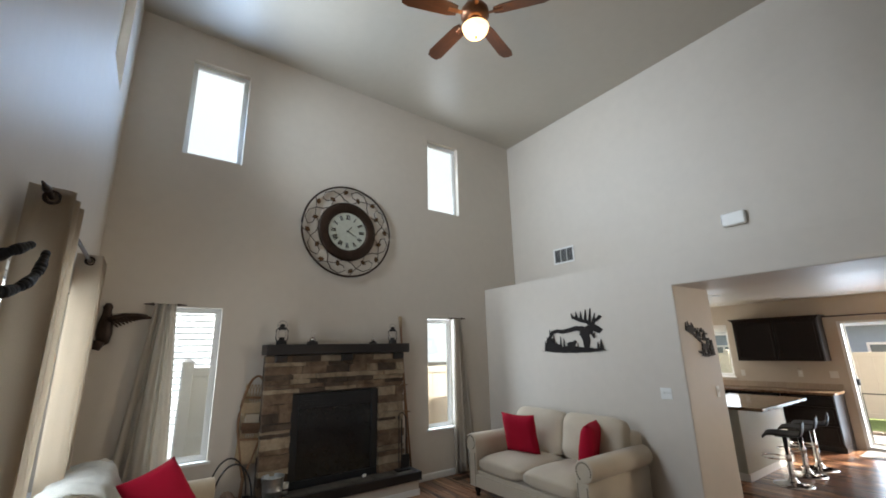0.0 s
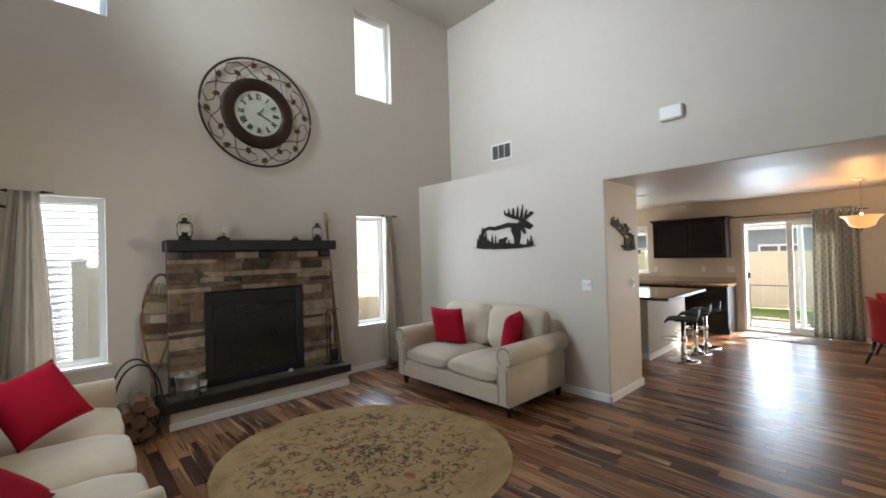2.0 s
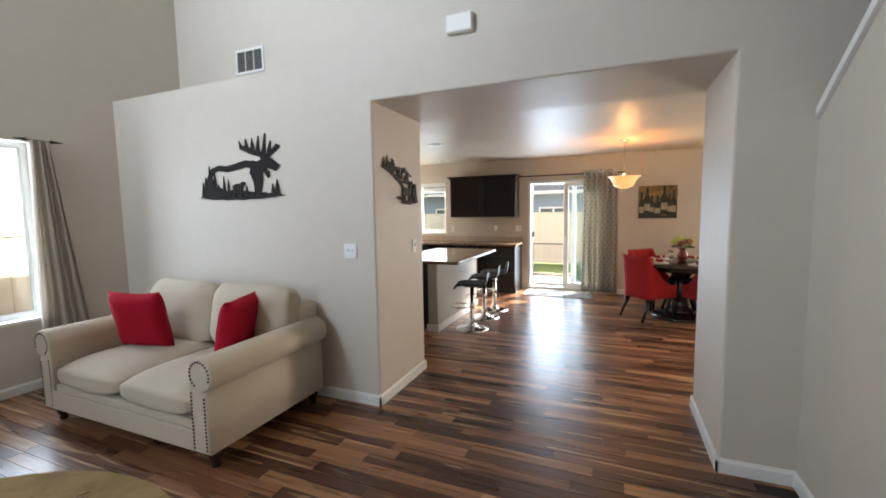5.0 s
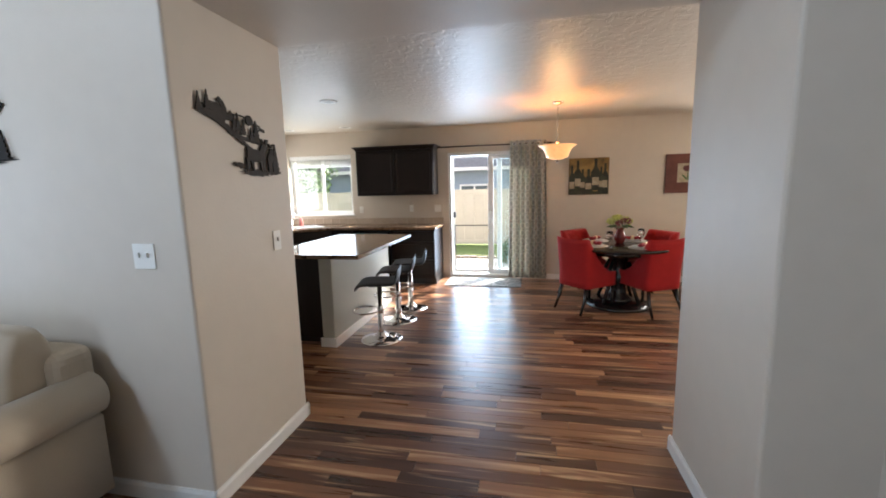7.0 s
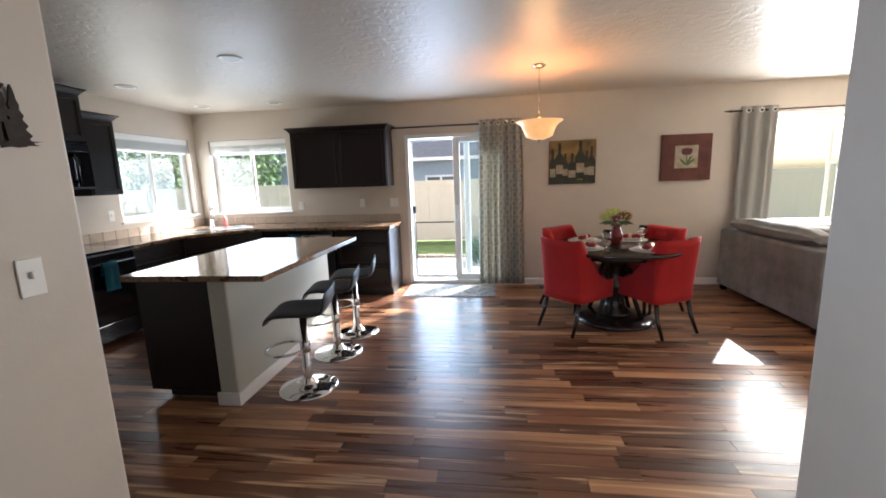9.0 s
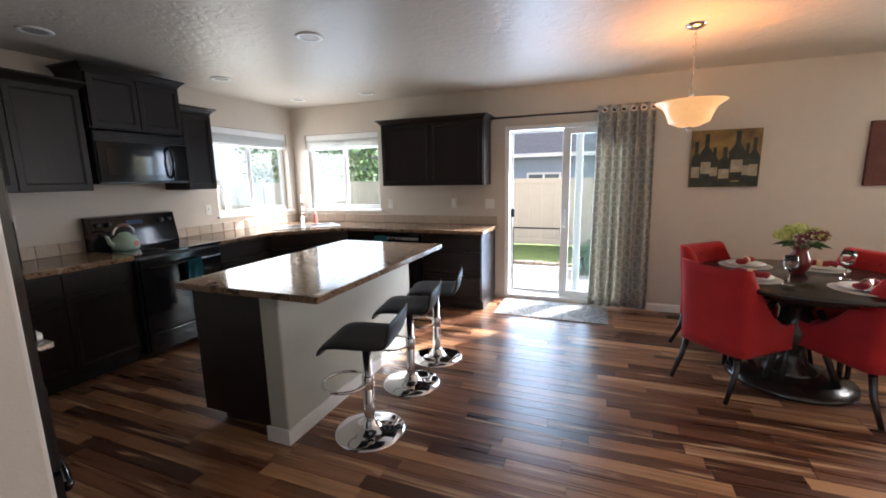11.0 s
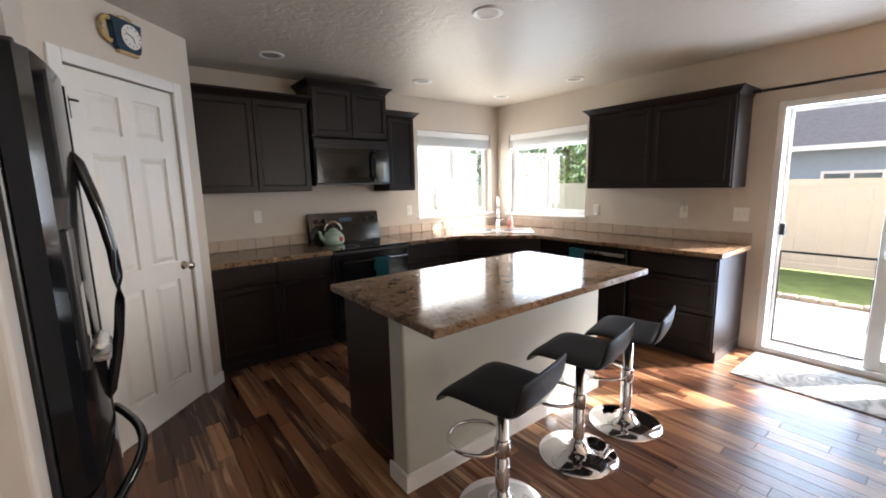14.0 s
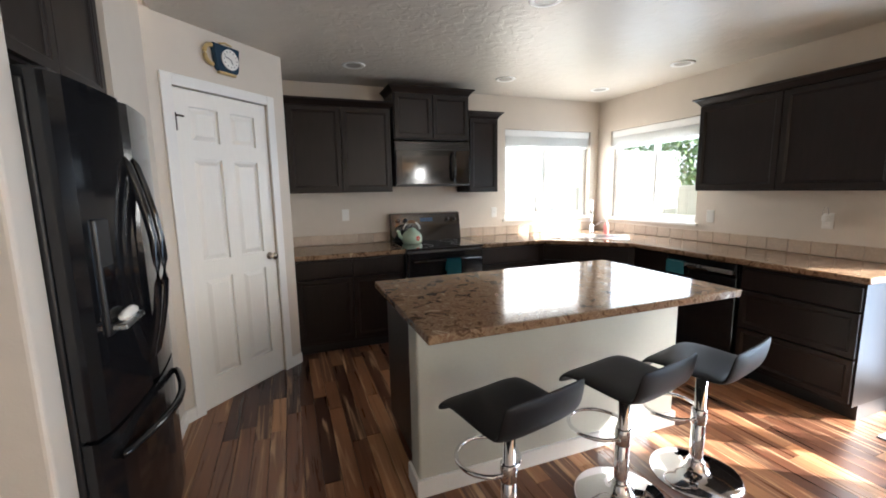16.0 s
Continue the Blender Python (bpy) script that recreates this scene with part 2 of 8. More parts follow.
CURT = mat("curtain_greige_linen", (0.58, 0.53, 0.46), 0.92, var=0.08, scale=4, fine=500, bump=0.25, depth=0.0008, spec=0.1)
CURT_W = mat("curtain_tan_linen", (0.60, 0.505, 0.385), 0.92, var=0.08, scale=4, fine=500, bump=0.25, depth=0.0008, spec=0.1)
GREY_S = two_tone("grey_microsuede", [(0.35, (0.17, 0.165, 0.155)), (0.65, (0.27, 0.26, 0.245))], 4, rough=0.92, bump=0.15, spec=0.15)
GRANITE = two_tone("laminate_granite", [(0.30, (0.030, 0.018, 0.012)), (0.42, (0.13, 0.075, 0.042)), (0.50, (0.27, 0.185, 0.115)), (0.57, (0.16, 0.09, 0.055)), (0.68, (0.40, 0.31, 0.21))], 16, 9, 0.11, 1.1, 0.02, spec=0.16)
STONE_A = two_tone("ledge_stone", [(0.30, (0.075, 0.045, 0.026)), (0.50, (0.16, 0.102, 0.062)), (0.70, (0.25, 0.175, 0.11))], 7, 8, 0.85, 0.4, 0.8)
STONE_B = two_tone("ledge_stone_pale", [(0.30, (0.17, 0.12, 0.075)), (0.52, (0.31, 0.235, 0.155)), (0.72, (0.42, 0.335, 0.235))], 7, 8, 0.85, 0.4, 0.8)
STONE_C = two_tone("ledge_stone_dark", [(0.30, (0.040, 0.026, 0.017)), (0.55, (0.085, 0.056, 0.036)), (0.75, (0.14, 0.098, 0.064))], 7, 8, 0.85, 0.4, 0.8)
SLATE = two_tone("hearth_slate", [(0.3, (0.05, 0.045, 0.038)), (0.5, (0.11, 0.097, 0.08)), (0.7, (0.17, 0.15, 0.12))], 5, 8, 0.6, 0.4, 0.3)
BLACKWOOD = mat("mantel_black_stain", (0.014, 0.010, 0.009), 0.5, var=0.4, scale=4, fine=50, stretch=(0.1, 1, 1), bump=0.25)
MORTAR = mat("mortar_dark", (0.07, 0.058, 0.045), 0.95, var=0.2, bump=0.4)
ZINC = mat("galvanized_zinc", (0.50, 0.51, 0.50), 0.38, metal=0.9, var=0.25, scale=12, fine=30, bump=0.08)
OLDWOOD = mat("old_varnished_wood", (0.22, 0.115, 0.052), 0.55, var=0.3, scale=5, fine=60, stretch=(1, 1, 0.12), bump=0.2)
BARK = mat("split_log_bark", (0.14, 0.075, 0.04), 0.9, var=0.4, scale=12, fine=60, bump=0.8, depth=0.006)
RAWHIDE = mat("rawhide_lacing", (0.42, 0.31, 0.19), 0.7, var=0.2)
RUG_EDGE = two_tone("rug_sand_border", [(0.30, (0.22, 0.15, 0.07)), (0.50, (0.335, 0.225, 0.11)), (0.70, (0.42, 0.295, 0.155))], 3, 5, 0.95, 0, 0.3, 0.1)
CLOCKFACE = mat("clock_face_ivory", (0.50, 0.52, 0.44), 0.5, var=0.10, scale=12)
LEAFM = mat("bronze_leaf", (0.10, 0.055, 0.025), 0.45, metal=0.6, var=0.4, scale=30)
PLASTIC_W = mat("white_plastic", (0.80, 0.79, 0.75), 0.4, var=0.02, bump=0)
TEAL = mat("teal_dish_towel", (0.008, 0.10, 0.125), 0.9, var=0.15, fine=300, bump=0.35)
ENAMEL = two_tone("kettle_enamel", [(0.3, (0.30, 0.42, 0.33)), (0.6, (0.42, 0.52, 0.41)), (0.75, (0.50, 0.58, 0.47))], 9, 4, 0.18)
ENAMEL_R = mat("painted_flower_red", (0.42, 0.05, 0.035), 0.25, var=0.2)
KNEE = mat("island_paint_greygreen", (0.50, 0.50, 0.435), 0.55, var=0.03, fine=55, bump=0.12)
DARKWOOD = mat("table_espresso_wood", (0.016, 0.011, 0.009), 0.24, var=0.35, scale=3, fine=40, stretch=(0.15, 1, 1), bump=0.04)
CHINA = mat("white_china", (0.80, 0.78, 0.74), 0.15, var=0.02, bump=0)
PLACEMAT = mat("placemat_beaded_silver", (0.42, 0.40, 0.36), 0.55, var=0.25, scale=40, fine=200, bump=0.6, depth=0.002)
NAPKIN = mat("napkin_deep_red", (0.22, 0.008, 0.014), 0.85, var=0.2, fine=300, bump=0.3)
BRASS = mat("pale_brass", (0.75, 0.60, 0.38), 0.3, metal=1.0, var=0.1)
VASE = mat("vase_oxblood_glaze", (0.16, 0.020, 0.018), 0.2, var=0.25)
PETAL = mat("hydrangea_lime", (0.46, 0.50, 0.14), 0.8, var=0.3, scale=40, rand=0.2)
PETAL_R = mat("hydrangea_russet", (0.18, 0.045, 0.05), 0.8, var=0.4, scale=40)
LEAFG = mat("leaf_green", (0.05, 0.11, 0.03), 0.6, var=0.3)
NICKEL = mat("brushed_nickel", (0.55, 0.50, 0.44), 0.25, metal=1.0, var=0.06)
SHADE = lamp_glass("alabaster_shade_lit", (1.0, 0.52, 0.20), 0.16)
BULB = lamp_glass("fan_lamp_lit", (1.0, 0.66, 0.30), 0.8)
CAN_OFF = mat("recessed_lamp_off", (0.32, 0.30, 0.27), 0.4, var=0.1)
MAT_G = two_tone("door_mat_grey_swirl", [(0.40, (0.17, 0.165, 0.155)), (0.47, (0.30, 0.29, 0.27)), (0.53, (0.16, 0.155, 0.145)), (0.60, (0.33, 0.315, 0.29))], 2.2, 1, 0.95, 2.5, 0.1, 0.1)
PANE = pane_glass("window_pane_clear")
GLASSW = glass("clear_glass")
CONCRETE = two_tone("patio_concrete", [(0.35, (0.24, 0.23, 0.215)), (0.65, (0.32, 0.31, 0.29))], 2.5, 8, 0.9, 0.2, 0.2)
GRASSM = mat("lawn_green", (0.12, 0.17, 0.04), 0.9, var=0.4, scale=4, fine=80, bump=0.8, depth=0.02)
SOIL = mat("ground_soil", (0.14, 0.11, 0.07), 0.95, var=0.3, scale=1)
FENCEM = mat("vinyl_fence_tan", (0.50, 0.445, 0.37), 0.55, var=0.05)
FENCEW = mat("vinyl_fence_white", (0.72, 0.71, 0.66), 0.5, var=0.04)
SIDING = mat("siding_bluegrey", (0.30, 0.36, 0.43), 0.7, var=0.06)
SIDING_L = mat("siding_pale_blue", (0.60, 0.66, 0.73), 0.7, var=0.05)
ROOFM = mat("asphalt_shingle", (0.10, 0.10, 0.11), 0.95, var=0.3, scale=8, fine=60, bump=0.6)


def sheer(m, amount):
    """Thin cloth that lets some daylight through."""
    t = m.node_tree
    b = t.nodes["Principled BSDF"]
    out = next(n for n in t.nodes if n.type == "OUTPUT_MATERIAL")
    tl = t.nodes.new("ShaderNodeBsdfTranslucent")
    src = b.inputs["Base Color"]
    if src.is_linked:
        t.links.new(src.links[0].from_socket, tl.inputs["Color"])
    else:
        tl.inputs["Color"].default_value = src.default_value
    mx = t.nodes.new("ShaderNodeMixShader")
    mx.inputs[0].default_value = amount
    t.links.new(b.outputs[0], mx.inputs[1])
    t.links.new(tl.outputs[0], mx.inputs[2])
    t.links.new(mx.outputs[0], out.inputs["Surface"])


sheer(CURT, 0.40)
sheer(CURT_W, 0.45)

# ---- building blocks ----
def part(name, bm, material, parent=None, label="", smooth=False, at=None):
    """Links a bmesh as one mesh object, under a thing or a part."""
    me = bpy.data.meshes.new(name)
    bm.normal_update()
    bm.to_mesh(me)
    bm.free()
    me.materials.append(material)
    if smooth:
        for p in me.polygons:
            p.use_smooth = True
    ob = new(name, me)
    if parent:
        ob.parent = parent
    if at is not None:
        ob.matrix_basis = at
    if label:
        ob["label"] = label
    return ob


def thing(name, m, label, category, group="", kind=""):
    ob = new(name)
    ob.matrix_basis = m
    ob.empty_display_size = 0.1
    return tagged(ob, label, category, group, kind)


def add_box(bm, x0, x1, y0, y1, z0, z1, bevel=0.0, seg=2, m=None):
    r = bmesh.ops.create_cube(bm, size=1.0)
    vs = r["verts"]
    for v in vs:
        v.co = Vector(((x0 + x1) / 2 + v.co.x * (x1 - x0), (y0 + y1) / 2 + v.co.y * (y1 - y0), (z0 + z1) / 2 + v.co.z * (z1 - z0)))
    es = list({e for v in vs for e in v.link_edges})
    if bevel:
        b = bmesh.ops.bevel(bm, geom=es, offset=bevel, segments=seg, affect="EDGES", profile=0.5)
        vs = list({v for f in b["faces"] for v in f.verts} | {v for v in vs if v.is_valid})
    if m is not None:
        bmesh.ops.transform(bm, matrix=m, verts=[v for v in vs if v.is_valid])
    return bm


def box(*a, **k):
    return add_box(bmesh.new(), *a, **k)


def add_lathe(bm, profile, seg=24, m=None, cap=True):
    """A turned body: profile of (radius, height) from bottom to top."""
    rings = []
    for r, z in profile:
        rings.append([bm.verts.new((r * math.cos(2 * math.pi * i / seg), r * math.sin(2 * math.pi * i / seg), z)) for i in range(seg)])
    for a, b in zip(rings, rings[1:]):
        for i in range(seg):
            bm.faces.new((a[i], a[(i + 1) % seg], b[(i + 1) % seg], b[i]))
    if cap:
        bm.faces.new(list(reversed(rings[0])))
        bm.faces.new(rings[-1])
    if m is not None:
        bmesh.ops.transform(bm, matrix=m, verts=[v for r in rings for v in r])
    return bm


def lathe(profile, seg=24, m=None, cap=True):
    return add_lathe(bmesh.new(), profile, seg, m, cap)


def add_tube(bm, pts, r, seg=8, closed=False, taper=None):
    """A round bar along a line of points."""
    pts = [Vector(p) for p in pts]
    n = len(pts)
    rings = []
    up = Vector((0, 0, 1))
    for i, p in enumerate(pts):
        a = pts[(i - 1) % n] if closed or i > 0 else p
        b = pts[(i + 1) % n] if closed or i < n - 1 else p
        d = (b - a).normalized()
        s = d.cross(up)
        if s.length < 0.05:
            s = d.cross(Vector((1, 0, 0)))
        s.normalize()
        u = s.cross(d).normalized()
        rr = r if taper is None else r * (1 + (taper - 1) * i / max(1, n - 1))
        rings.append([bm.verts.new(p + rr * (math.cos(2 * math.pi * k / seg) * s + math.sin(2 * math.pi * k / seg) * u)) for k in range(seg)])
    last = n if closed else n - 1
    for i in range(last):
        a, b = rings[i], rings[(i + 1) % n]
        for k in range(seg):
            bm.faces.new((a[k], a[(k + 1) % seg], b[(k + 1) % seg], b[k]))
    if not closed:
        bm.faces.new(list(reversed(rings[0])))
        bm.faces.new(rings[-1])
    return bm


def tube(pts, r, seg=8, closed=False, taper=None):
    return add_tube(bmesh.new(), pts, r, seg, closed, taper)


def arc(c, r, a0, a1, n, plane="xy", ry=None):
    ry = ry or r
    out = []
    for i in range(n):
        a = radians(a0 + (a1 - a0) * i / (n - 1))
        u, v = r * math.cos(a), ry * math.sin(a)
        p = {"xy": (u, v, 0), "xz": (u, 0, v), "yz": (0, u, v)}[plane]
        out.append(Vector(c) + Vector(p))
    return out


def add_prism(bm, outline, depth, axis="y", at=0.0):
    """A flat outline of (u, v) given thickness along an axis."""
    def put(u, v, d):
        return {"y": (u, d, v), "x": (d, u, v), "z": (u, v, d)}[axis]
    a = [bm.verts.new(put(u, v, at)) for u, v in outline]
    b = [bm.verts.new(put(u, v, at + depth)) for u, v in outline]
    n = len(outline)
    bm.faces.new(a)
    bm.faces.new(list(reversed(b)))
    for i in range(n):
        bm.faces.new((a[i], b[i], b[(i + 1) % n], a[(i + 1) % n]))
    return bm


def cushion_bm(w, d, h, puff=0.25, seg=10, edge=0.06, seed=0, sag=0.0):
    """A soft block centred on its base: rounded edges, crowned faces, uneven."""
    bm = bmesh.new()
    bmesh.ops.create_cube(bm, size=2.0)
    bmesh.ops.subdivide_edges(bm, edges=bm.edges[:], cuts=seg, use_grid_fill=True)
    for v in bm.verts:
        x, y, z = v.co
        k = edge
        fx, fy, fz = (abs(c) for c in (x, y, z))
        def soft(c, o1, o2, half):
            lim = 1 - 0.5 * k / half * (max(0, o1 - 0.6) / 0.4) ** 2 - 0.5 * k / half * (max(0, o2 - 0.6) / 0.4) ** 2
            return c * lim
        nx = soft(x, fy, fz, w / 2) * w / 2
        ny = soft(y, fx, fz, d / 2) * d / 2
        nz = soft(z, fx, fy, h / 2) * h / 2
        crown = (1 - x * x) * (1 - y * y)
        nz += math.copysign(1, z) * puff * h * 0.5 * crown * (abs(z) > 0.3) * abs(z)
        nz -= sag * crown
        q = noise.noise(Vector((nx * 4 + seed, ny * 4, nz * 4 + seed * 2))) * 0.008
        v.co = Vector((nx + q, ny + q, nz + h / 2 + q))
    return bm


def pillow_bm(w, h, t, seed=0, n=14):
    """A square throw pillow, standing in xz, thickness along y, with pulled corners."""
    bm = bmesh.new()
    for side in (1, -1):
        g = []
        for i in range(n + 1):
            row = []
            for j in range(n + 1):
                u, v = 2 * i / n - 1, 2 * j / n - 1
                pinch = 1 - 0.09 * (1 - u * u) * abs(v) ** 3 - 0.0
                pinch2 = 1 - 0.09 * (1 - v * v) * abs(u) ** 3
                b = ((1 - u ** 4) * (1 - v ** 4)) ** 0.55
                q = noise.noise(Vector((u * 1.7 + seed, v * 1.7, side + seed))) * 0.12 * b
                row.append(bm.verts.new((u * w / 2 * pinch2, side * t / 2 * (b + q), v * h / 2 * pinch + h / 2)))
            g.append(row)
        for i in range(n):
            for j in range(n):
                f = (g[i][j], g[i + 1][j], g[i + 1][j + 1], g[i][j + 1])
                bm.faces.new(f if side < 0 else tuple(reversed(f)))
    bmesh.ops.remove_doubles(bm, verts=bm.verts[:], dist=0.0005)
    return bm


def wall(name, along, u0, u1, z0, z1, d0, d1, holes=(), material=PAINT, label="beige painted drywall with a light texture", round_edges=0.0):
    """A wall with thickness d0..d1 that runs along x or y, with openings (u0, u1, z0, z1) right through it."""
    us = sorted({u0, u1, *[c for h in holes for c in h[:2]]})
    zs = sorted({z0, z1, *[c for h in holes for c in h[2:]]})
    us = [u for u in us if u0 <= u <= u1]
    zs = [z for z in zs if z0 <= z <= z1]
    def solid(i, j):
        if not (0 <= i < len(us) - 1 and 0 <= j < len(zs) - 1):
            return False
        cu, cz = (us[i] + us[i + 1]) / 2, (zs[j] + zs[j + 1]) / 2
        return not any(h[0] < cu < h[1] and h[2] < cz < h[3] for h in holes)
    bm = bmesh.new()
    def P(u, d, z):
        return bm.verts.new((u, d, z) if along == "x" else (d, u, z))
    def quad(*c):
        bm.faces.new([P(*p) for p in c])
    for i in range(len(us) - 1):
        for j in range(len(zs) - 1):
            if not solid(i, j):
                continue
            a, b, c, d = us[i], us[i + 1], zs[j], zs[j + 1]
            quad((a, d0, c), (b, d0, c), (b, d0, d), (a, d0, d))
            quad((a, d1, d), (b, d1, d), (b, d1, c), (a, d1, c))
            if not solid(i - 1, j):
                quad((a, d0, c), (a, d0, d), (a, d1, d), (a, d1, c))
            if not solid(i + 1, j):
                quad((b, d1, c), (b, d1, d), (b, d0, d), (b, d0, c))
            if not solid(i, j - 1):
                quad((a, d0, c), (a, d1, c), (b, d1, c), (b, d0, c))
            if not solid(i, j + 1):
                quad((a, d0, d), (b, d0, d), (b, d1, d), (a, d1, d))
    bmesh.ops.remove_doubles(bm, verts=bm.verts[:], dist=0.0005)
    bmesh.ops.recalc_face_normals(bm, faces=bm.faces[:])
    if round_edges:
        lay = bm.edges.layers.float.new("bevel_weight_edge")
        for e in bm.edges:
            c = [((v.co.x, v.co.y) if along == "x" else (v.co.y, v.co.x)) + (v.co.z,) for v in e.verts]
            flat = all(abs(p[1] - d0) < 1e-4 for p in c) or all(abs(p[1] - d1) < 1e-4 for p in c)
            for h in holes:
                for k in (0, 1):
                    if flat and all(abs(p[0] - h[k]) < 1e-4 and p[2] <= h[3] + 1e-4 for p in c):
                        e[lay] = 1.0
                if flat and all(abs(p[2] - h[3]) < 1e-4 and h[0] - 1e-4 <= p[0] <= h[1] + 1e-4 for p in c):
                    e[lay] = 1.0
    ob = part(name, bm, material)
    tagged(ob, label, "wall", kind="structure")
    if round_edges:
        bv = ob.modifiers.new("rounded_corners", "BEVEL")
        bv.width, bv.segments, bv.limit_method = round_edges, 3, "WEIGHT"
    return ob


def setting(name, bm, material, label, category, smooth=False):
    return tagged(part(name, bm, material, smooth=smooth), label, category, kind="structure")


# ---- shell of the house ----
T = 0.16
NW, NL = -0.20, 5.132            # living room: west wall face, north wall face
MX, UX, BX = 4.77, 5.49, 5.59    # thick wall: living face, recessed upper face, kitchen face
SY = -0.46                       # knee wall beside the stairs
KE, KN, KC = 9.895, 4.998, 2.448 # kitchen: east wall, north wall, ceiling
FS, LEDGE = -5.0, 2.64           # family room's south wall; ledge over the thick wall
OPN, OPS, OPH = 2.12, -0.105, 2.31

W1 = (0.35, 0.97, 3.94, 5.17)
W2 = (3.67, 4.28, 3.855, 5.075)
W3 = (0.40, 0.93, 0.65, 2.20)
W4 = (3.63, 4.10, 0.63, 2.15)
WH = (3.75, 4.42, 4.1, 5.25)     # high west window
WB = (2.3, 4.0, 0.85, 2.15)      # west window behind the sofa
WNK = (8.58, 9.77, 1.07, 2.09)
WEK = (3.63, 4.79, 1.06, 2.075)
SLD = (0.44, 1.96, 0.02, 2.03)
WFR = (-4.0, -2.45, 0.75, 2.08)

wall("wall_north_living", "x", NW - T, UX + T, -0.1, 5.75, NL, NL + T, [W1, W2, W3, W4])
wall("wall_west_living", "y", -3.2, NL, -0.1, 5.75, NW - T, NW, [WH, WB])
wall("wall_upper_east_living", "y", -3.2, NL, LEDGE + 0.0, 5.75, UX, UX + 0.1)
wall("wall_stair_south", "x", NW, BX, -0.1, 5.75, -3.2 - T, -3.2)
# thick wall between living room and kitchen, with the fridge recess on its kitchen side
wall("wall_thick", "y", -3.2, 2.225, -0.1, LEDGE, MX, BX, [(OPS, OPN, -0.1, OPH)], round_edges=0.014)
wall("wall_thick_back", "y", 2.225, NL, -0.1, LEDGE, MX, MX + 0.12)
wall("wall_pantry_west", "y", 3.08, 3.603, -0.1, LEDGE, MX + 0.12, 5.547)
wall("wall_over_fridge", "y", 2.225, 3.08, 2.40, LEDGE, MX + 0.12, BX - 0.02)
setting("ledge_top", box(MX, UX, OPN, NL, LEDGE, LEDGE + 0.006), PAINT, "flat painted ledge over the thick wall", "ledge")
setting("ledge_top_south", box(MX, UX, -3.2, OPN, LEDGE, LEDGE + 0.006), PAINT, "flat painted ledge over the wide opening", "ledge")
# kitchen and family room
wall("wall_north_kitchen", "x", BX, KE + T, -0.1, 2.62, KN, KN + T, [WNK])
wall("wall_east_kitchen", "y", FS, KN, -0.1, 2.62, KE, KE + T, [WEK, SLD, WFR])
wall("wall_south_family", "x", BX, KE + T, -0.1, 2.62, FS - T, FS)
wall("wall_west_family", "y", FS, -3.2 - T, -0.1, 2.62, BX - 0.2, BX)
wall("wall_pantry_return", "y", 4.327, KN, -0.1, 2.62, 6.14, 6.254)
# pantry wall on the diagonal, with its door opening
PD0, PD1 = Vector((5.543, 3.603, 0)), Vector((6.255, 4.327, 0))
PANG = math.atan2(PD1.y - PD0.y, PD1.x - PD0.x)
PLEN = (PD1 - PD0).length
PM = Matrix.Translation(PD0) @ Matrix.Rotation(PANG, 4, "Z")
DU0, DU1, DH = 0.132, 0.842, 2.07
pw = wall("wall_pantry_diagonal", "x", 0, PLEN, -0.1, 2.62, 0, 0.11, [(DU0, DU1, -0.1, DH)])
pw.matrix_basis = PM

# ceilings, each an object of its own
bm = bmesh.new()
add_prism(bm, [(NW - T, 5.585), (UX + T, 5.405), (UX + T, 5.52), (NW - T, 5.70)], NL + T + 3.4, "y", -3.4)
setting("ceiling_living", bm, CEIL_HIGH, "darker beige high ceiling with knockdown texture", "ceiling")
setting("ceiling_kitchen", box(BX, KE + T, FS - T, KN + T, KC, KC + 0.12), CEIL, "glossy beige ceiling with knockdown texture", "ceiling")

# knee wall beside the stairs with its sloping cap
bm = bmesh.new()
SL = 0.72
add_prism(bm, [(4.77, -0.1), (4.77, 1.93), (NW, 1.93 + SL * 4.97), (NW, -0.1)], -0.11, "y", SY)
bmesh.ops.recalc_face_normals(bm, faces=bm.faces[:])
setting("wall_stair_knee", bm, PAINT, "beige half wall beside the stairs with a sloping top", "wall")
bm = bmesh.new()
add_prism(bm, [(4.765, 1.935), (4.765, 1.985), (NW, 1.985 + SL * 4.965), (NW, 1.935 + SL * 4.965)], -0.15, "y", SY + 0.02)
bmesh.ops.recalc_face_normals(bm, faces=bm.faces[:])
setting("trim_stair_cap", bm, TRIM, "white sloping cap on the stair half wall", "trim")


def baseboard(name, pts, h=0.085, t=0.014):
    """A skirting board along a line on the floor; it stands to the left of the line."""
    bm = bmesh.new()
    pts = [Vector((*p, 0)) for p in pts]
    for a, b in zip(pts, pts[1:]):
        d = (b - a).normalized()
        n = Vector((-d.y, d.x, 0))
        L = (b - a).length
        m = Matrix.Translation(a) @ Matrix(((d.x, n.x, 0, 0), (d.y, n.y, 0, 0), (0, 0, 1, 0), (0, 0, 0, 1)))
        sec = [(0.0, 0.0), (t, 0.0), (t, h - 0.018), (t * 0.45, h), (0.0, h)]
        va = [bm.verts.new(m @ Vector((-t, y, z))) for y, z in sec]
        vb = [bm.verts.new(m @ Vector((L + t, y, z))) for y, z in sec]
        for i in range(5):
            bm.faces.new((va[i], va[(i + 1) % 5], vb[(i + 1) % 5], vb[i]))
        bm.faces.new(va)
        bm.faces.new(list(reversed(vb)))
    bmesh.ops.recalc_face_normals(bm, faces=bm.faces[:])
    return setting(name, bm, TRIM, "white painted wooden baseboard", "baseboard")


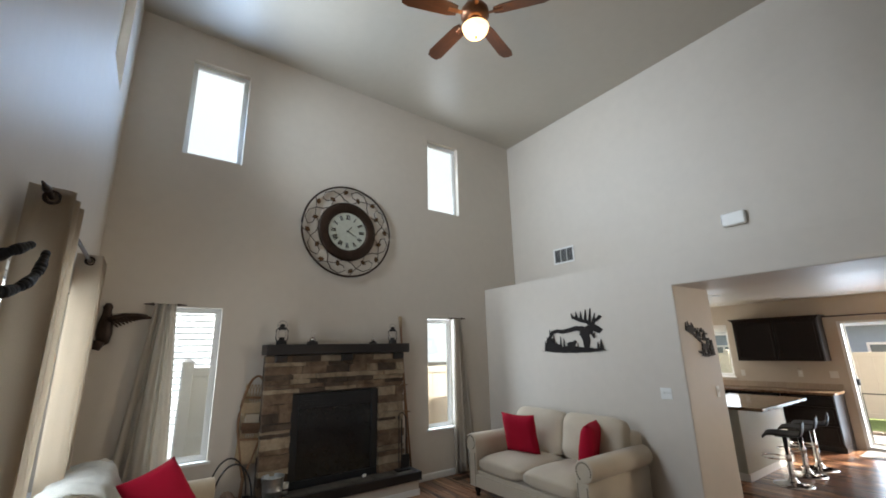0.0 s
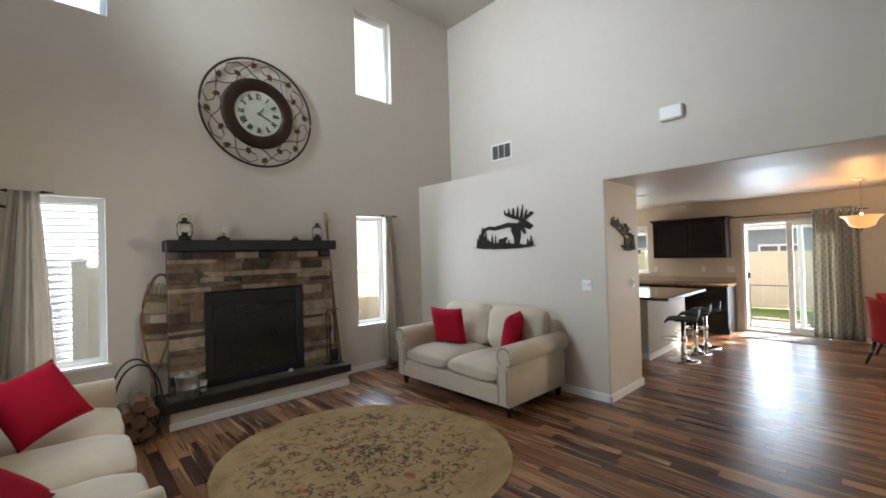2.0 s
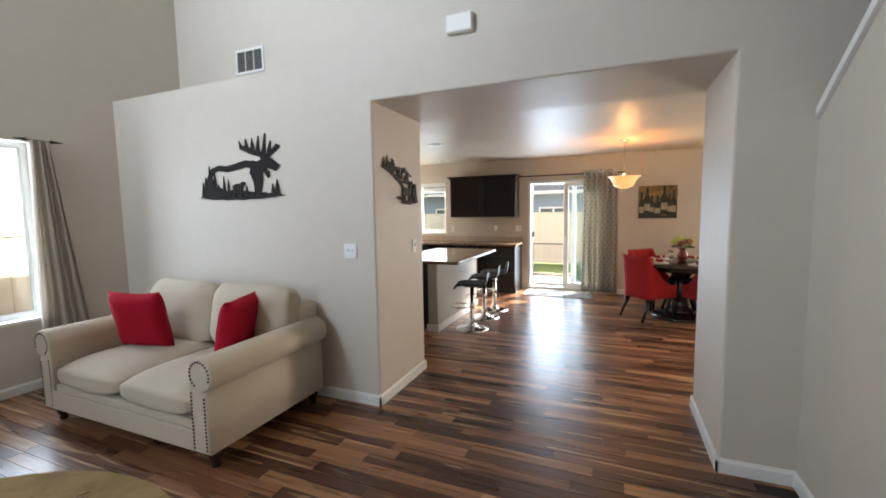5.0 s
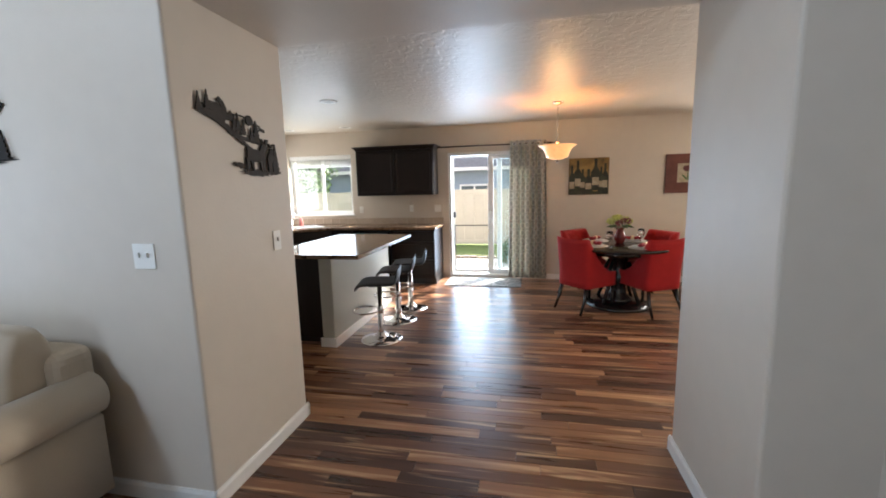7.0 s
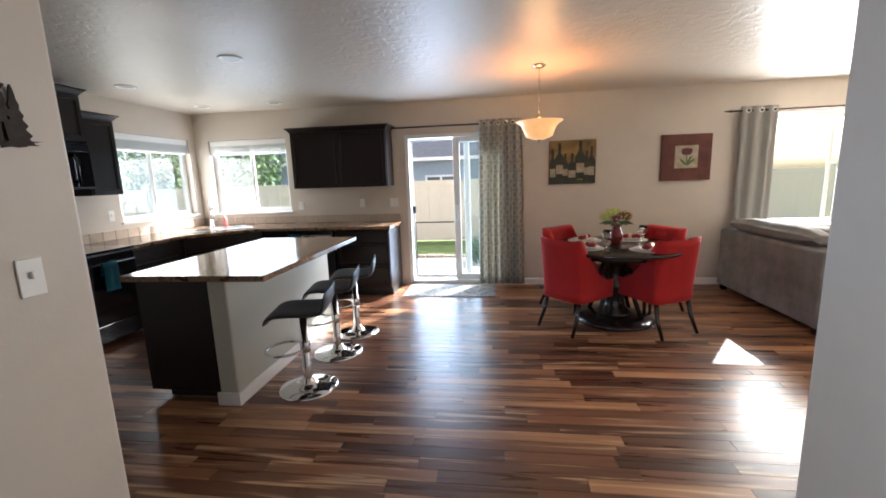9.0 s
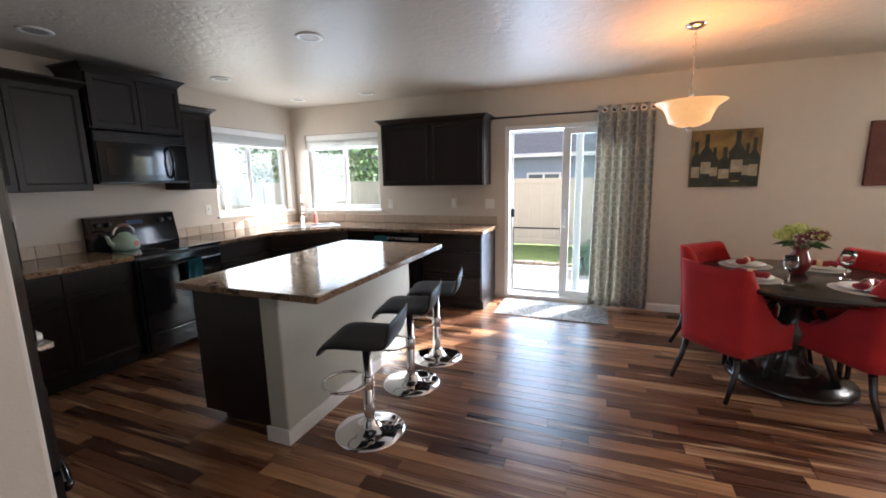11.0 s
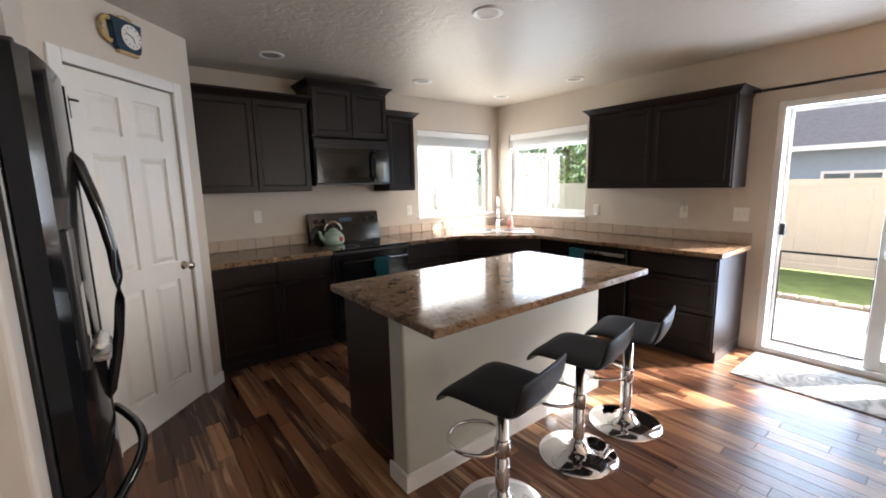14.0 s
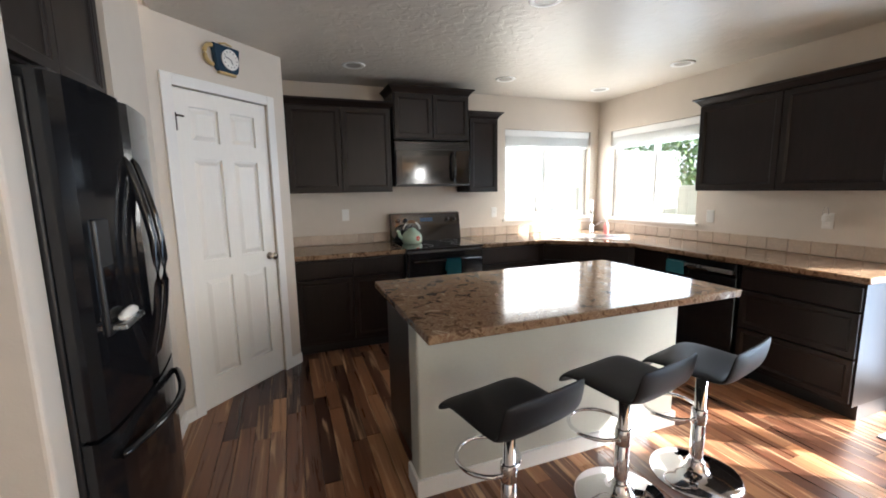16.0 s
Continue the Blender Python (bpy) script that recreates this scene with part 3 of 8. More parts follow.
baseboard("baseboard_north", [(1.25, NL), (NW, NL)])
baseboard("baseboard_north_b", [(MX, NL), (3.3, NL)])
baseboard("baseboard_thick_wall", [(BX + 0.001, OPN), (MX, OPN), (MX, NL)])
baseboard("baseboard_thick_end", [(BX, 2.225), (BX, OPN)])
baseboard("baseboard_south", [(BX, FS), (BX, OPS)])
baseboard("baseboard_passage", [(MX, OPS), (BX, OPS)])
baseboard("baseboard_passage_face", [(MX, SY), (MX, OPS)])
baseboard("baseboard_knee", [(NW, SY), (MX, SY)])
baseboard("baseboard_east", [(KE, FS), (KE, SLD[0] - 0.06)])
baseboard("baseboard_pantry_west", [(5.547, 3.61), (5.547, 3.09)])


def window(name, along, hole, face, inward, parts=1, label="white vinyl window", sill=True):
    """A vinyl window set deep in its opening: frame, panes and a painted sill. inward: the sign of the room's side."""
    u0, u1, z0, z1 = hole
    out = face - inward * 0.11
    root = thing(name, Matrix.Identity(4), label, "window", kind="structure")
    def bx(bm, a, b, c, d, e, f):
        lo, hi = min(c, d), max(c, d)
        add_box(bm, a, b, lo, hi, e, f) if along == "x" else add_box(bm, lo, hi, a, b, e, f)
        return bm
    f = 0.042
    bm = bmesh.new()
    bx(bm, u0, u1, out - 0.03, out + 0.03, z0, z0 + f)
    bx(bm, u0, u1, out - 0.03, out + 0.03, z1 - f, z1)
    bx(bm, u0, u0 + f, out - 0.03, out + 0.03, z0 + f, z1 - f)
    bx(bm, u1 - f, u1, out - 0.03, out + 0.03, z0 + f, z1 - f)
    part("window_frame", bm, VINYL, root)
    w = (u1 - u0 - 2 * f) / parts
    for i in range(parts):
        a = u0 + f + i * w
        s = 0.022 if parts > 1 else 0.01
        o = out + inward * 0.012 * (i % 2)
        bm = bmesh.new()
        bx(bm, a, a + w, o - 0.014, o + 0.014, z0 + f, z0 + f + s)
        bx(bm, a, a + w, o - 0.014, o + 0.014, z1 - f - s, z1 - f)
        bx(bm, a, a + s, o - 0.014, o + 0.014, z0 + f + s, z1 - f - s)
        bx(bm, a + w - s, a + w, o - 0.014, o + 0.014, z0 + f + s, z1 - f - s)
        sash = part("sash", bm, VINYL, root)
        p = part("pane", bx(bmesh.new(), a + s, a + w - s, o - 0.002, o + 0.002, z0 + f + s, z1 - f - s), PANE, sash, "clear window glass")
        p.visible_shadow = False
    if sill:
        part("window_sill", bx(bmesh.new(), u0 - 0.03, u1 + 0.03, face - inward * 0.075, face + inward * 0.03, z0 - 0.022, z0 + 0.003), TRIM, root, "white painted sill")
    return root


window("window_1", "x", W1, NL, -1, label="white clerestory window high above the fireplace", sill=False)
window("window_2", "x", W2, NL, -1, label="white clerestory window high above the fireplace", sill=False)
window("window_3", "x", W3, NL, -1, label="tall narrow white window beside the fireplace")
window("window_4", "x", W4, NL, -1, label="tall narrow white window beside the fireplace")
window("window_5", "y", WH, NW, 1, label="white window high in the side wall", sill=False)
window("window_6", "y", WB, NW, 1, 2, label="wide white window behind the sofa")
window("window_7", "x", WNK, KN, -1, 2, label="white sliding window over the kitchen counter")
window("window_8", "y", WEK, KE, -1, 2, label="white sliding window over the kitchen sink")
window("window_9", "y", WFR, KE, -1, 2, label="white window behind the grey sofa")

# ---- outside ----
setting("ground", box(-400, 400, -400, 400, -0.62, -0.42), SOIL, "bare ground reaching to the horizon", "ground")
bm = bmesh.new()
add_box(bm, KE + T, 12.9, -1.5, 4.2, -0.42, -0.2)
setting("patio", bm, CONCRETE, "pale grey concrete patio slab in the sun", "patio")
setting("lawn", box(12.93, 15.6, -14, 20, -0.42, -0.205), GRASSM, "green back lawn, half in shade", "lawn")
setting("lawn_side", box(KE + T, 12.9, 4.23, 20, -0.42, -0.21), GRASSM, "green lawn beside the patio", "lawn")
setting("lawn_side_b", box(KE + T, 12.9, -14, -1.53, -0.42, -0.21), GRASSM, "green lawn beside the patio", "lawn")

HAZE = bpy.data.materials.new("hazy_sky_white")
HAZE.use_nodes = True
hz = HAZE.node_tree.nodes["Principled BSDF"]
hz.inputs["Base Color"].default_value = (0, 0, 0, 1)
hz.inputs["Specular IOR Level"].default_value = 0.0
hz.inputs["Emission Color"].default_value = (0.95, 0.97, 1.0, 1)
hz.inputs["Emission Strength"].default_value = 0.34
bm = bmesh.new()
ring_lo = [bm.verts.new((80 * math.sin(radians(a)), 80 * math.cos(radians(a)), -3)) for a in range(-75, 96, 10)]
ring_hi = [bm.verts.new((v.co.x, v.co.y, 80)) for v in ring_lo]
for i in range(len(ring_lo) - 1):
    bm.faces.new((ring_lo[i], ring_lo[i + 1], ring_hi[i + 1], ring_hi[i]))
setting("backdrop", bm, HAZE, "bright hazy sky beyond the neighbouring houses", "sky")

# ---- kitchen ----
FACE_W = Matrix.Rotation(radians(-90), 4, "Z")    # turns a unit that faces -y so that it faces -x


def panel_front(w, h, rail=0.055, t=0.019):
    """A shaker door or drawer front, standing in xz with its back on y = 0."""
    bm = box(0, w, -t, 0, 0, h)
    f = [q for q in bm.faces if q.calc_center_median().y < -t + 1e-5]
    bmesh.ops.inset_region(bm, faces=f, thickness=0.0025, depth=0.0025)
    bmesh.ops.inset_region(bm, faces=f, thickness=rail - 0.003, depth=0.0)
    bmesh.ops.inset_region(bm, faces=f, thickness=0.006, depth=-0.005)
    bmesh.ops.inset_region(bm, faces=f, thickness=0.006, depth=0.0)
    bmesh.ops.inset_region(bm, faces=f, thickness=0.006, depth=-0.006)
    return bm


def slab_front(w, h, t=0.019):
    bm = box(0, w, -t, 0, 0, h, 0.004, 2)
    return bm


def crown(w, d, h=0.06, out=0.045):
    """A flared crown moulding round the top of a cabinet."""
    bm = bmesh.new()
    steps = [(0.0, 0.0), (0.006, 0.012), (0.012, 0.02), (0.034, 0.045), (out, 0.048), (out, h)]
    rings = []
    for o, z in steps:
        rings.append([bm.verts.new(p) for p in ((-o, 0, z), (w + o, 0, z), (w + o, -d - o, z), (-o, -d - o, z))])
    for a, b in zip(rings, rings[1:]):
        for i in range(4):
            bm.faces.new((a[i], b[i], b[(i + 1) % 4], a[(i + 1) % 4]))
    bm.faces.new(rings[-1])
    bm.faces.new(list(reversed(rings[0])))
    bmesh.ops.recalc_face_normals(bm, faces=bm.faces[:])
    return bm


def upper_cabinet(m, w, h, doors, d=0.31, label="espresso stained wall cabinet with shaker doors"):
    root = thing("wall_cabinet", m, label, "cabinet", "kitchen wall cabinets")
    part("body", box(0, w, -d, -0.002, 0, h), ESPRESSO, root)
    dw = (w - 0.02 - 0.006 * (doors - 1)) / doors
    for i in range(doors):
        part("door", panel_front(dw, h - 0.03), ESPRESSO, root, at=pose(0.01 + i * (dw + 0.006), -d - 0.001, 0.012))
    part("crown", crown(w, d + 0.01), ESPRESSO, root, "flared crown moulding", at=pose(0, -0.003, h - 0.012))
    return root


def base_cabinet(m, w, columns, d=0.60, h=0.858, drawers=1, label="espresso stained base cabinet with drawers over doors"):
    root = thing("base_cabinet", m, label, "cabinet", "kitchen base cabinets")
    bm = box(0, w, -d, -0.002, 0.10, h)
    part("body", bm, ESPRESSO, root)
    part("toe_kick", box(0.002, w - 0.002, -d + 0.07, -0.01, 0, 0.10), BLACK_SATIN, root)
    cw = (w - 0.02 - 0.006 * (columns - 1)) / columns
    for i in range(columns):
        x = 0.01 + i * (cw + 0.006)
        if drawers == 1:
            part("drawer_front", slab_front(cw, 0.145), ESPRESSO, root, at=pose(x, -d - 0.001, h - 0.165))
            part("door", panel_front(cw, h - 0.30), ESPRESSO, root, at=pose(x, -d - 0.001, 0.122))
        else:
            z = 0.122
            for k, dh in enumerate((0.27, 0.27, 0.145)):
                part("drawer_front", slab_front(cw, dh) if k == 2 else panel_front(cw, dh, 0.045), ESPRESSO, root, at=pose(x, -d - 0.001, z))
                z += dh + 0.012
    return root


# wall cabinets
upper_cabinet(pose(6.26, KN, 1.415), 0.925, 0.775, 2)
upper_cabinet(pose(7.205, KN, 1.905), 0.77, 0.435, 2, 0.345, "tall espresso wall cabinet over the microwave")
upper_cabinet(pose(7.985, KN, 1.395), 0.335, 0.755, 1)
upper_cabinet(pose(KE, 3.405, 1.378) @ FACE_W, 1.275, 0.72, 2, 0.31, "espresso wall cabinet beside the patio door")
upper_cabinet(pose(MX + 0.14, 3.06, 1.83) @ Matrix.Rotation(radians(90), 4, "Z") @ pose(-0.82, 0, 0), 0.82, 0.50, 2, 0.60, "deep espresso cabinet over the fridge")

# base cabinets and worktops
base_cabinet(pose(6.25, KN, 0), 0.955, 2)
base_cabinet(pose(7.975, KN, 0), 0.66, 1)
base_cabinet(pose(KE, 2.765, 0) @ FACE_W, 0.69, 1, drawers=3, label="espresso base cabinet with three deep drawers")
sc = thing("sink_cabinet", pose(0, 0, 0), "diagonal espresso corner cabinet under the sink", "cabinet", "kitchen base cabinets")
bm = bmesh.new()
add_prism(bm, [(8.64, 4.396), (8.66, 4.396), (9.293, 3.76), (9.293, 3.405), (KE - 0.004, 3.405), (KE - 0.004, KN - 0.004), (8.64, KN - 0.004)], 0.758, "z", 0.10)
bmesh.ops.recalc_face_normals(bm, faces=bm.faces[:])
part("body", bm, ESPRESSO, sc)
bm = bmesh.new()
add_prism(bm, [(8.66, 4.47), (9.37, 3.76), (9.37, 3.41), (KE - 0.01, 3.41), (KE - 0.01, KN - 0.01), (8.66, KN - 0.01)], 0.10, "z", 0.0)
bmesh.ops.recalc_face_normals(bm, faces=bm.faces[:])
part("toe_kick", bm, BLACK_SATIN, sc)
diag = pose(8.68, 4.38, 0) @ Matrix.Rotation(radians(-45), 4, "Z")
for i in range(2):
    part("door", panel_front(0.40, 0.57), ESPRESSO, sc, at=diag @ pose(0.015 + i * 0.406, -0.004, 0.122))
part("false_front", slab_front(0.806, 0.145), ESPRESSO, sc, at=diag @ pose(0.015, -0.004, 0.697))


def worktop(name, outline, z0, z1, label):
    bm = bmesh.new()
    add_prism(bm, outline, z1 - z0, "z", z0)
    bmesh.ops.recalc_face_normals(bm, faces=bm.faces[:])
    bmesh.ops.bevel(bm, geom=bm.edges[:], offset=0.006, segments=2, affect="EDGES", profile=0.5)
    ob = part(name, bm, GRANITE)
    return tagged(ob, label, "worktop")


worktop("worktop", [(6.25, 4.345), (7.203, 4.345), (7.203, KN - 0.003), (6.25, KN - 0.003)], 0.859, 0.898, "brown granite-look laminate worktop beside the range")
worktop("worktop", [(7.977, 4.345), (8.64, 4.345), (9.245, 3.74), (9.245, 2.045), (KE - 0.003, 2.045), (KE - 0.003, KN - 0.003), (7.977, KN - 0.003)], 0.859, 0.898, "brown granite-look laminate corner worktop with a sink")
TILE = mat("backsplash_tan", (0.47, 0.38, 0.295), 0.4, var=0.12, scale=14, rand=0.05)
bm = box(6.26, 7.20, KN - 0.006, KN, 0.8985, 0.998)
add_box(bm, 7.98, KE - 0.006, KN - 0.006, KN, 0.8985, 0.998)
add_box(bm, KE - 0.006, KE, 2.05, KN - 0.006, 0.8985, 0.998)
spl = setting("backsplash", bm, mat("backsplash_grout", (0.46, 0.375, 0.29), 0.8), "low strip of tan tiles above the worktop", "backsplash")
tile_bm = box(0.0012, 0.1508, -0.016, -0.004, 0.0, 0.0985, 0.002, 1)
tile_me = bpy.data.meshes.new("tile")
tile_bm.to_mesh(tile_me)
tile_bm.free()
tile_me.materials.append(TILE)
for k in range(6):
    new("tile", tile_me).matrix_basis = pose(6.27 + 0.153 * k, KN, 0.9)
for k in range(12):
    new("tile", tile_me).matrix_basis = pose(7.985 + 0.153 * k, KN, 0.9)
for k in range(19):
    new("tile", tile_me).matrix_basis = pose(KE, 2.055 + 0.153 * (k + 1), 0.9) @ FACE_W
for ob in [o for o in bpy.data.objects if o.data == tile_me]:
    ob.parent = spl

# island
isl = thing("kitchen_island", pose(0.026, -0.02, -0.02), "kitchen island with grey-green knee wall and dark panels", "island")
part("body", box(6.74, 8.26, 2.625, 3.15, 0.10, 0.872), ESPRESSO, isl)
part("toe_kick", box(6.80, 8.24, 2.63, 3.08, 0.02, 0.10), BLACK_SATIN, isl)
part("end_panel", box(6.722, 6.739, 2.625, 3.15, 0.10, 0.872, 0.002, 1), ESPRESSO, isl)
kw = part("knee_wall", box(6.70, 8.29, 2.49, 2.622, 0.02, 0.874, 0.012, 3), KNEE, isl, "grey-green painted drywall")
bm = bmesh.new()
for sec in ((6.686, 8.304, 2.476, 2.49), (6.686, 6.70, 2.49, 2.636), (8.29, 8.304, 2.49, 2.636)):
    add_box(bm, *sec, 0.02, 0.108)
part("baseboard", bm, TRIM, isl, "white baseboard round the knee wall")
for i in range(3):
    part("door", panel_front(0.49, 0.74), ESPRESSO, isl, at=pose(8.25 - i * 0.5, 3.151, 0.115) @ Matrix.Rotation(math.pi, 4, "Z"))
worktop("island_worktop", [(6.688, 2.18), (8.396, 2.18), (8.396, 3.184), (6.688, 3.184)], 0.855, 0.894, "polished brown granite-look island worktop")


def bar_stool(m):
    root = thing("bar_stool", m, "black low-back bar stool on a round chrome base", "stool", "stools at the island")
    part("base_plate", lathe([(0.0, 0.0), (0.205, 0.0), (0.207, 0.006), (0.195, 0.014), (0.12, 0.024), (0.07, 0.034), (0.048, 0.05), (0.040, 0.075), (0.034, 0.082), (0.0, 0.082)], 40, cap=False), CHROME, root, smooth=True)
    part("column", lathe([(0.031, 0.08), (0.031, 0.34), (0.026, 0.342), (0.025, 0.56), (0.0, 0.56)], 20, cap=False), CHROME, root, smooth=True)
    part("collar", lathe([(0.033, 0.27), (0.035, 0.275), (0.035, 0.345), (0.031, 0.35)], 20), CHROME, root, smooth=True)
    ring = [Vector((0.135 * math.sin(radians(a)), 0.135 - 0.135 * math.cos(radians(a)), 0.30)) for a in range(15, 346, 15)]
    part("footrest", tube(ring, 0.0095, 8), CHROME, root, "chrome footrest ring", smooth=True)
    part("seat_plate", box(-0.09, 0.09, -0.09, 0.09, 0.552, 0.566, 0.003, 1), BLACK_SATIN, root)
    part("lever", tube([(0.02, 0.0, 0.545), (0.12, -0.05, 0.54), (0.19, -0.08, 0.525)], 0.006, 6), BLACK_SATIN, root, "height lever")
    # one bent shell: waterfall front, seat, low back
    prof = [(0.208, 0.528), (0.201, 0.556), (0.176, 0.580), (0.10, 0.588), (0.0, 0.584), (-0.10, 0.582), (-0.150, 0.586), (-0.178, 0.606), (-0.194, 0.67), (-0.206, 0.738)]
    bm = bmesh.new()
    th = 0.036
    n = 11
    top, bot = [], []
    for i, (y, z) in enumerate(prof):
        a = Vector(prof[max(0, i - 1)])
        b = Vector(prof[min(len(prof) - 1, i + 1)])
        d = (b - a).normalized()
        nn = Vector((d.y, -d.x))
        rt, rb = [], []
        hw = 0.205 - (0.004 if i == len(prof) - 1 else 0.0) - (0.006 if i == 0 else 0)
        for k in range(n):
            u = 2 * k / (n - 1) - 1
            e = th * 0.5 * (1 - 0.75 * abs(u) ** 6) * (0.55 if i in (0, len(prof) - 1) else 1)
            dish = 0.007 * u * u
            rt.append(bm.verts.new((u * hw, y - nn.x * e + (dish if i > 6 else 0), z - nn.y * e + (dish if i <= 6 else 0))))
            rb.append(bm.verts.new((u * hw, y + nn.x * e + (dish if i > 6 else 0), z + nn.y * e + (dish if i <= 6 else 0))))
        top.append(rt)
        bot.append(rb)
    for g, flip in ((top, False), (bot, True)):
        for i in range(len(prof) - 1):
            for k in range(n - 1):
                f = (g[i][k], g[i][k + 1], g[i + 1][k + 1], g[i + 1][k])
                bm.faces.new(tuple(reversed(f)) if flip else f)
    for i in range(len(prof) - 1):
        bm.faces.new((top[i][0], top[i + 1][0], bot[i + 1][0], bot[i][0]))
        bm.faces.new((top[i + 1][-1], top[i][-1], bot[i][-1], bot[i + 1][-1]))
    for k in range(n - 1):
        bm.faces.new((top[0][k + 1], top[0][k], bot[0][k], bot[0][k + 1]))
        bm.faces.new((top[-1][k], top[-1][k + 1], bot[-1][k + 1], bot[-1][k]))
    bmesh.ops.recalc_face_normals(bm, faces=bm.faces[:])
    s = part("seat_shell", bm, LEATHER, root, "black padded leatherette seat and low back", smooth=True)
    sd = s.modifiers.new("soft", "SUBSURF")
    sd.levels = sd.render_levels = 1
    return root


st = bar_stool(pose(6.991, 2.108, 0, 0, 0, 12))
copy_thing(st, pose(7.588, 2.122, 0, 0, 0, 11))
copy_thing(st, pose(8.057, 2.111, 0, 0, 0, 14))

# range
rg = thing("range", pose(7.21, KN - 0.03, -0.015), "black electric range with glass cooktop", "range")
RW = 0.758
part("body", box(0, RW, -0.615, 0, 0.06, 0.895, 0.004, 1), BLACK_SATIN, rg)
part("cooktop", box(-0.002, RW + 0.002, -0.655, -0.07, 0.895, 0.917, 0.005, 2), BLACK_GLASS, rg, "black ceramic glass cooktop")
bm = bmesh.new()
add_prism(bm, [(0.0, 0.895), (-0.10, 0.917), (-0.075, 1.06), (-0.05, 1.195), (0.0, 1.205)], RW, "x", 0.0)
bmesh.ops.recalc_face_normals(bm, faces=bm.faces[:])
bg_ = part("backguard", bm, BLACK_GLOSS, rg)
part("control_panel", box(0.03, RW - 0.03, -0.002, 0.002, 0, 0.105), BLACK_GLASS, bg_, "glossy control panel", at=pose(0, -0.072, 1.078, -11))
part("clock_display", box(0.31, 0.45, -0.004, -0.001, 0.035, 0.075), mat("display_dim_blue", (0.05, 0.09, 0.16), 0.1, bump=0), bg_, at=pose(0, -0.072, 1.078, -11))
for x in (0.07, 0.15, 0.61, 0.69):
    part("knob", lathe([(0.022, 0), (0.022, 0.012), (0.016, 0.026), (0.0, 0.027)], 18, cap=False), BLACK_SATIN, bg_, smooth=True, at=pose(x, -0.072, 1.13, 79))
od = part("oven_door", box(0.006, RW - 0.006, -0.655, -0.617, 0.245, 0.875, 0.006, 2), BLACK_GLOSS, rg)
part("window", box(0.12, RW - 0.12, -0.659, -0.656, 0.38, 0.69), BLACK_GLASS, od, "dark oven window")
bm = tube([(0.05, -0.70, 0.80), (RW - 0.05, -0.70, 0.80)], 0.013, 10)
for x in (0.08, RW - 0.08):
    add_tube(bm, [(x, -0.655, 0.80), (x, -0.70, 0.80)], 0.009, 8)
part("handle", bm, BLACK_GLOSS, od, smooth=True)
dr = part("drawer", box(0.006, RW - 0.006, -0.65, -0.617, 0.075, 0.235, 0.006, 2), BLACK_GLOSS, rg)
for x, y, r in ((0.19, -0.22, 0.075), (0.57, -0.22, 0.095), (0.19, -0.50, 0.105), (0.57, -0.50, 0.08)):
    part("burner_ring", lathe([(r - 0.002, 0.0), (r, 0.0), (r, 0.0006), (r - 0.002, 0.0006)], 40, pose(x, y, 0.9172), cap=False), mat("burner_mark", (0.16, 0.16, 0.16), 0.3, bump=0), rg)

towel = thing("dish_towel", pose(7.565, KN - 0.03 - 0.70, 0.795), "teal dish towel hung over the oven handle", "towel")
bm = bmesh.new()
for k, (y, z0) in enumerate(((-0.019, -0.26), (0.014, -0.12))):
    g = []
    for i in range(9):
        row = []
        for j in range(7):
            u = i / 8
            row.append(bm.verts.new((u * 0.14 + 0.004 * math.sin(j), y + 0.006 * math.sin(u * 12 + k) * (j / 6), z0 * j / 6 + 0.004)))
        g.append(row)
    for i in range(8):
        for j in range(6):
            bm.faces.new((g[i][j], g[i + 1][j], g[i + 1][j + 1], g[i][j + 1]))
    if k == 0:
        first = g
    else:
        for i in range(8):
            bm.faces.new((first[i][0], g[i][0], g[i + 1][0], first[i + 1][0]))
bmesh.ops.solidify(bm, geom=bm.faces[:], thickness=0.004)
part("cloth", bm, TEAL, towel, smooth=True)

# microwave
mw = thing("microwave", pose(7.207, KN, 1.462), "glossy black microwave mounted over the range", "microwave")
part("body", box(0, 0.765, -0.36, -0.004, 0, 0.425, 0.004, 1), BLACK_SATIN, mw)
dd = part("door", box(0.004, 0.60, -0.385, -0.361, 0.02, 0.345, 0.006, 2), BLACK_GLOSS, mw)
part("window", box(0.06, 0.53, -0.389, -0.386, 0.075, 0.29), BLACK_GLASS, dd, "dark glass window")
part("control_panel", box(0.61, 0.76, -0.383, -0.361, 0.02, 0.345, 0.004, 1), BLACK_GLASS, mw)
part("handle", tube([(0.572, -0.386, 0.05), (0.572, -0.43, 0.08), (0.572, -0.44, 0.18), (0.572, -0.43, 0.285), (0.572, -0.386, 0.315)], 0.013, 10), BLACK_GLOSS, dd, smooth=True)
for i in range(4):
    part("vent_slat", box(0.01, 0.755, -0.378, -0.361, 0.355 + i * 0.017, 0.364 + i * 0.017), BLACK_GLOSS, mw)

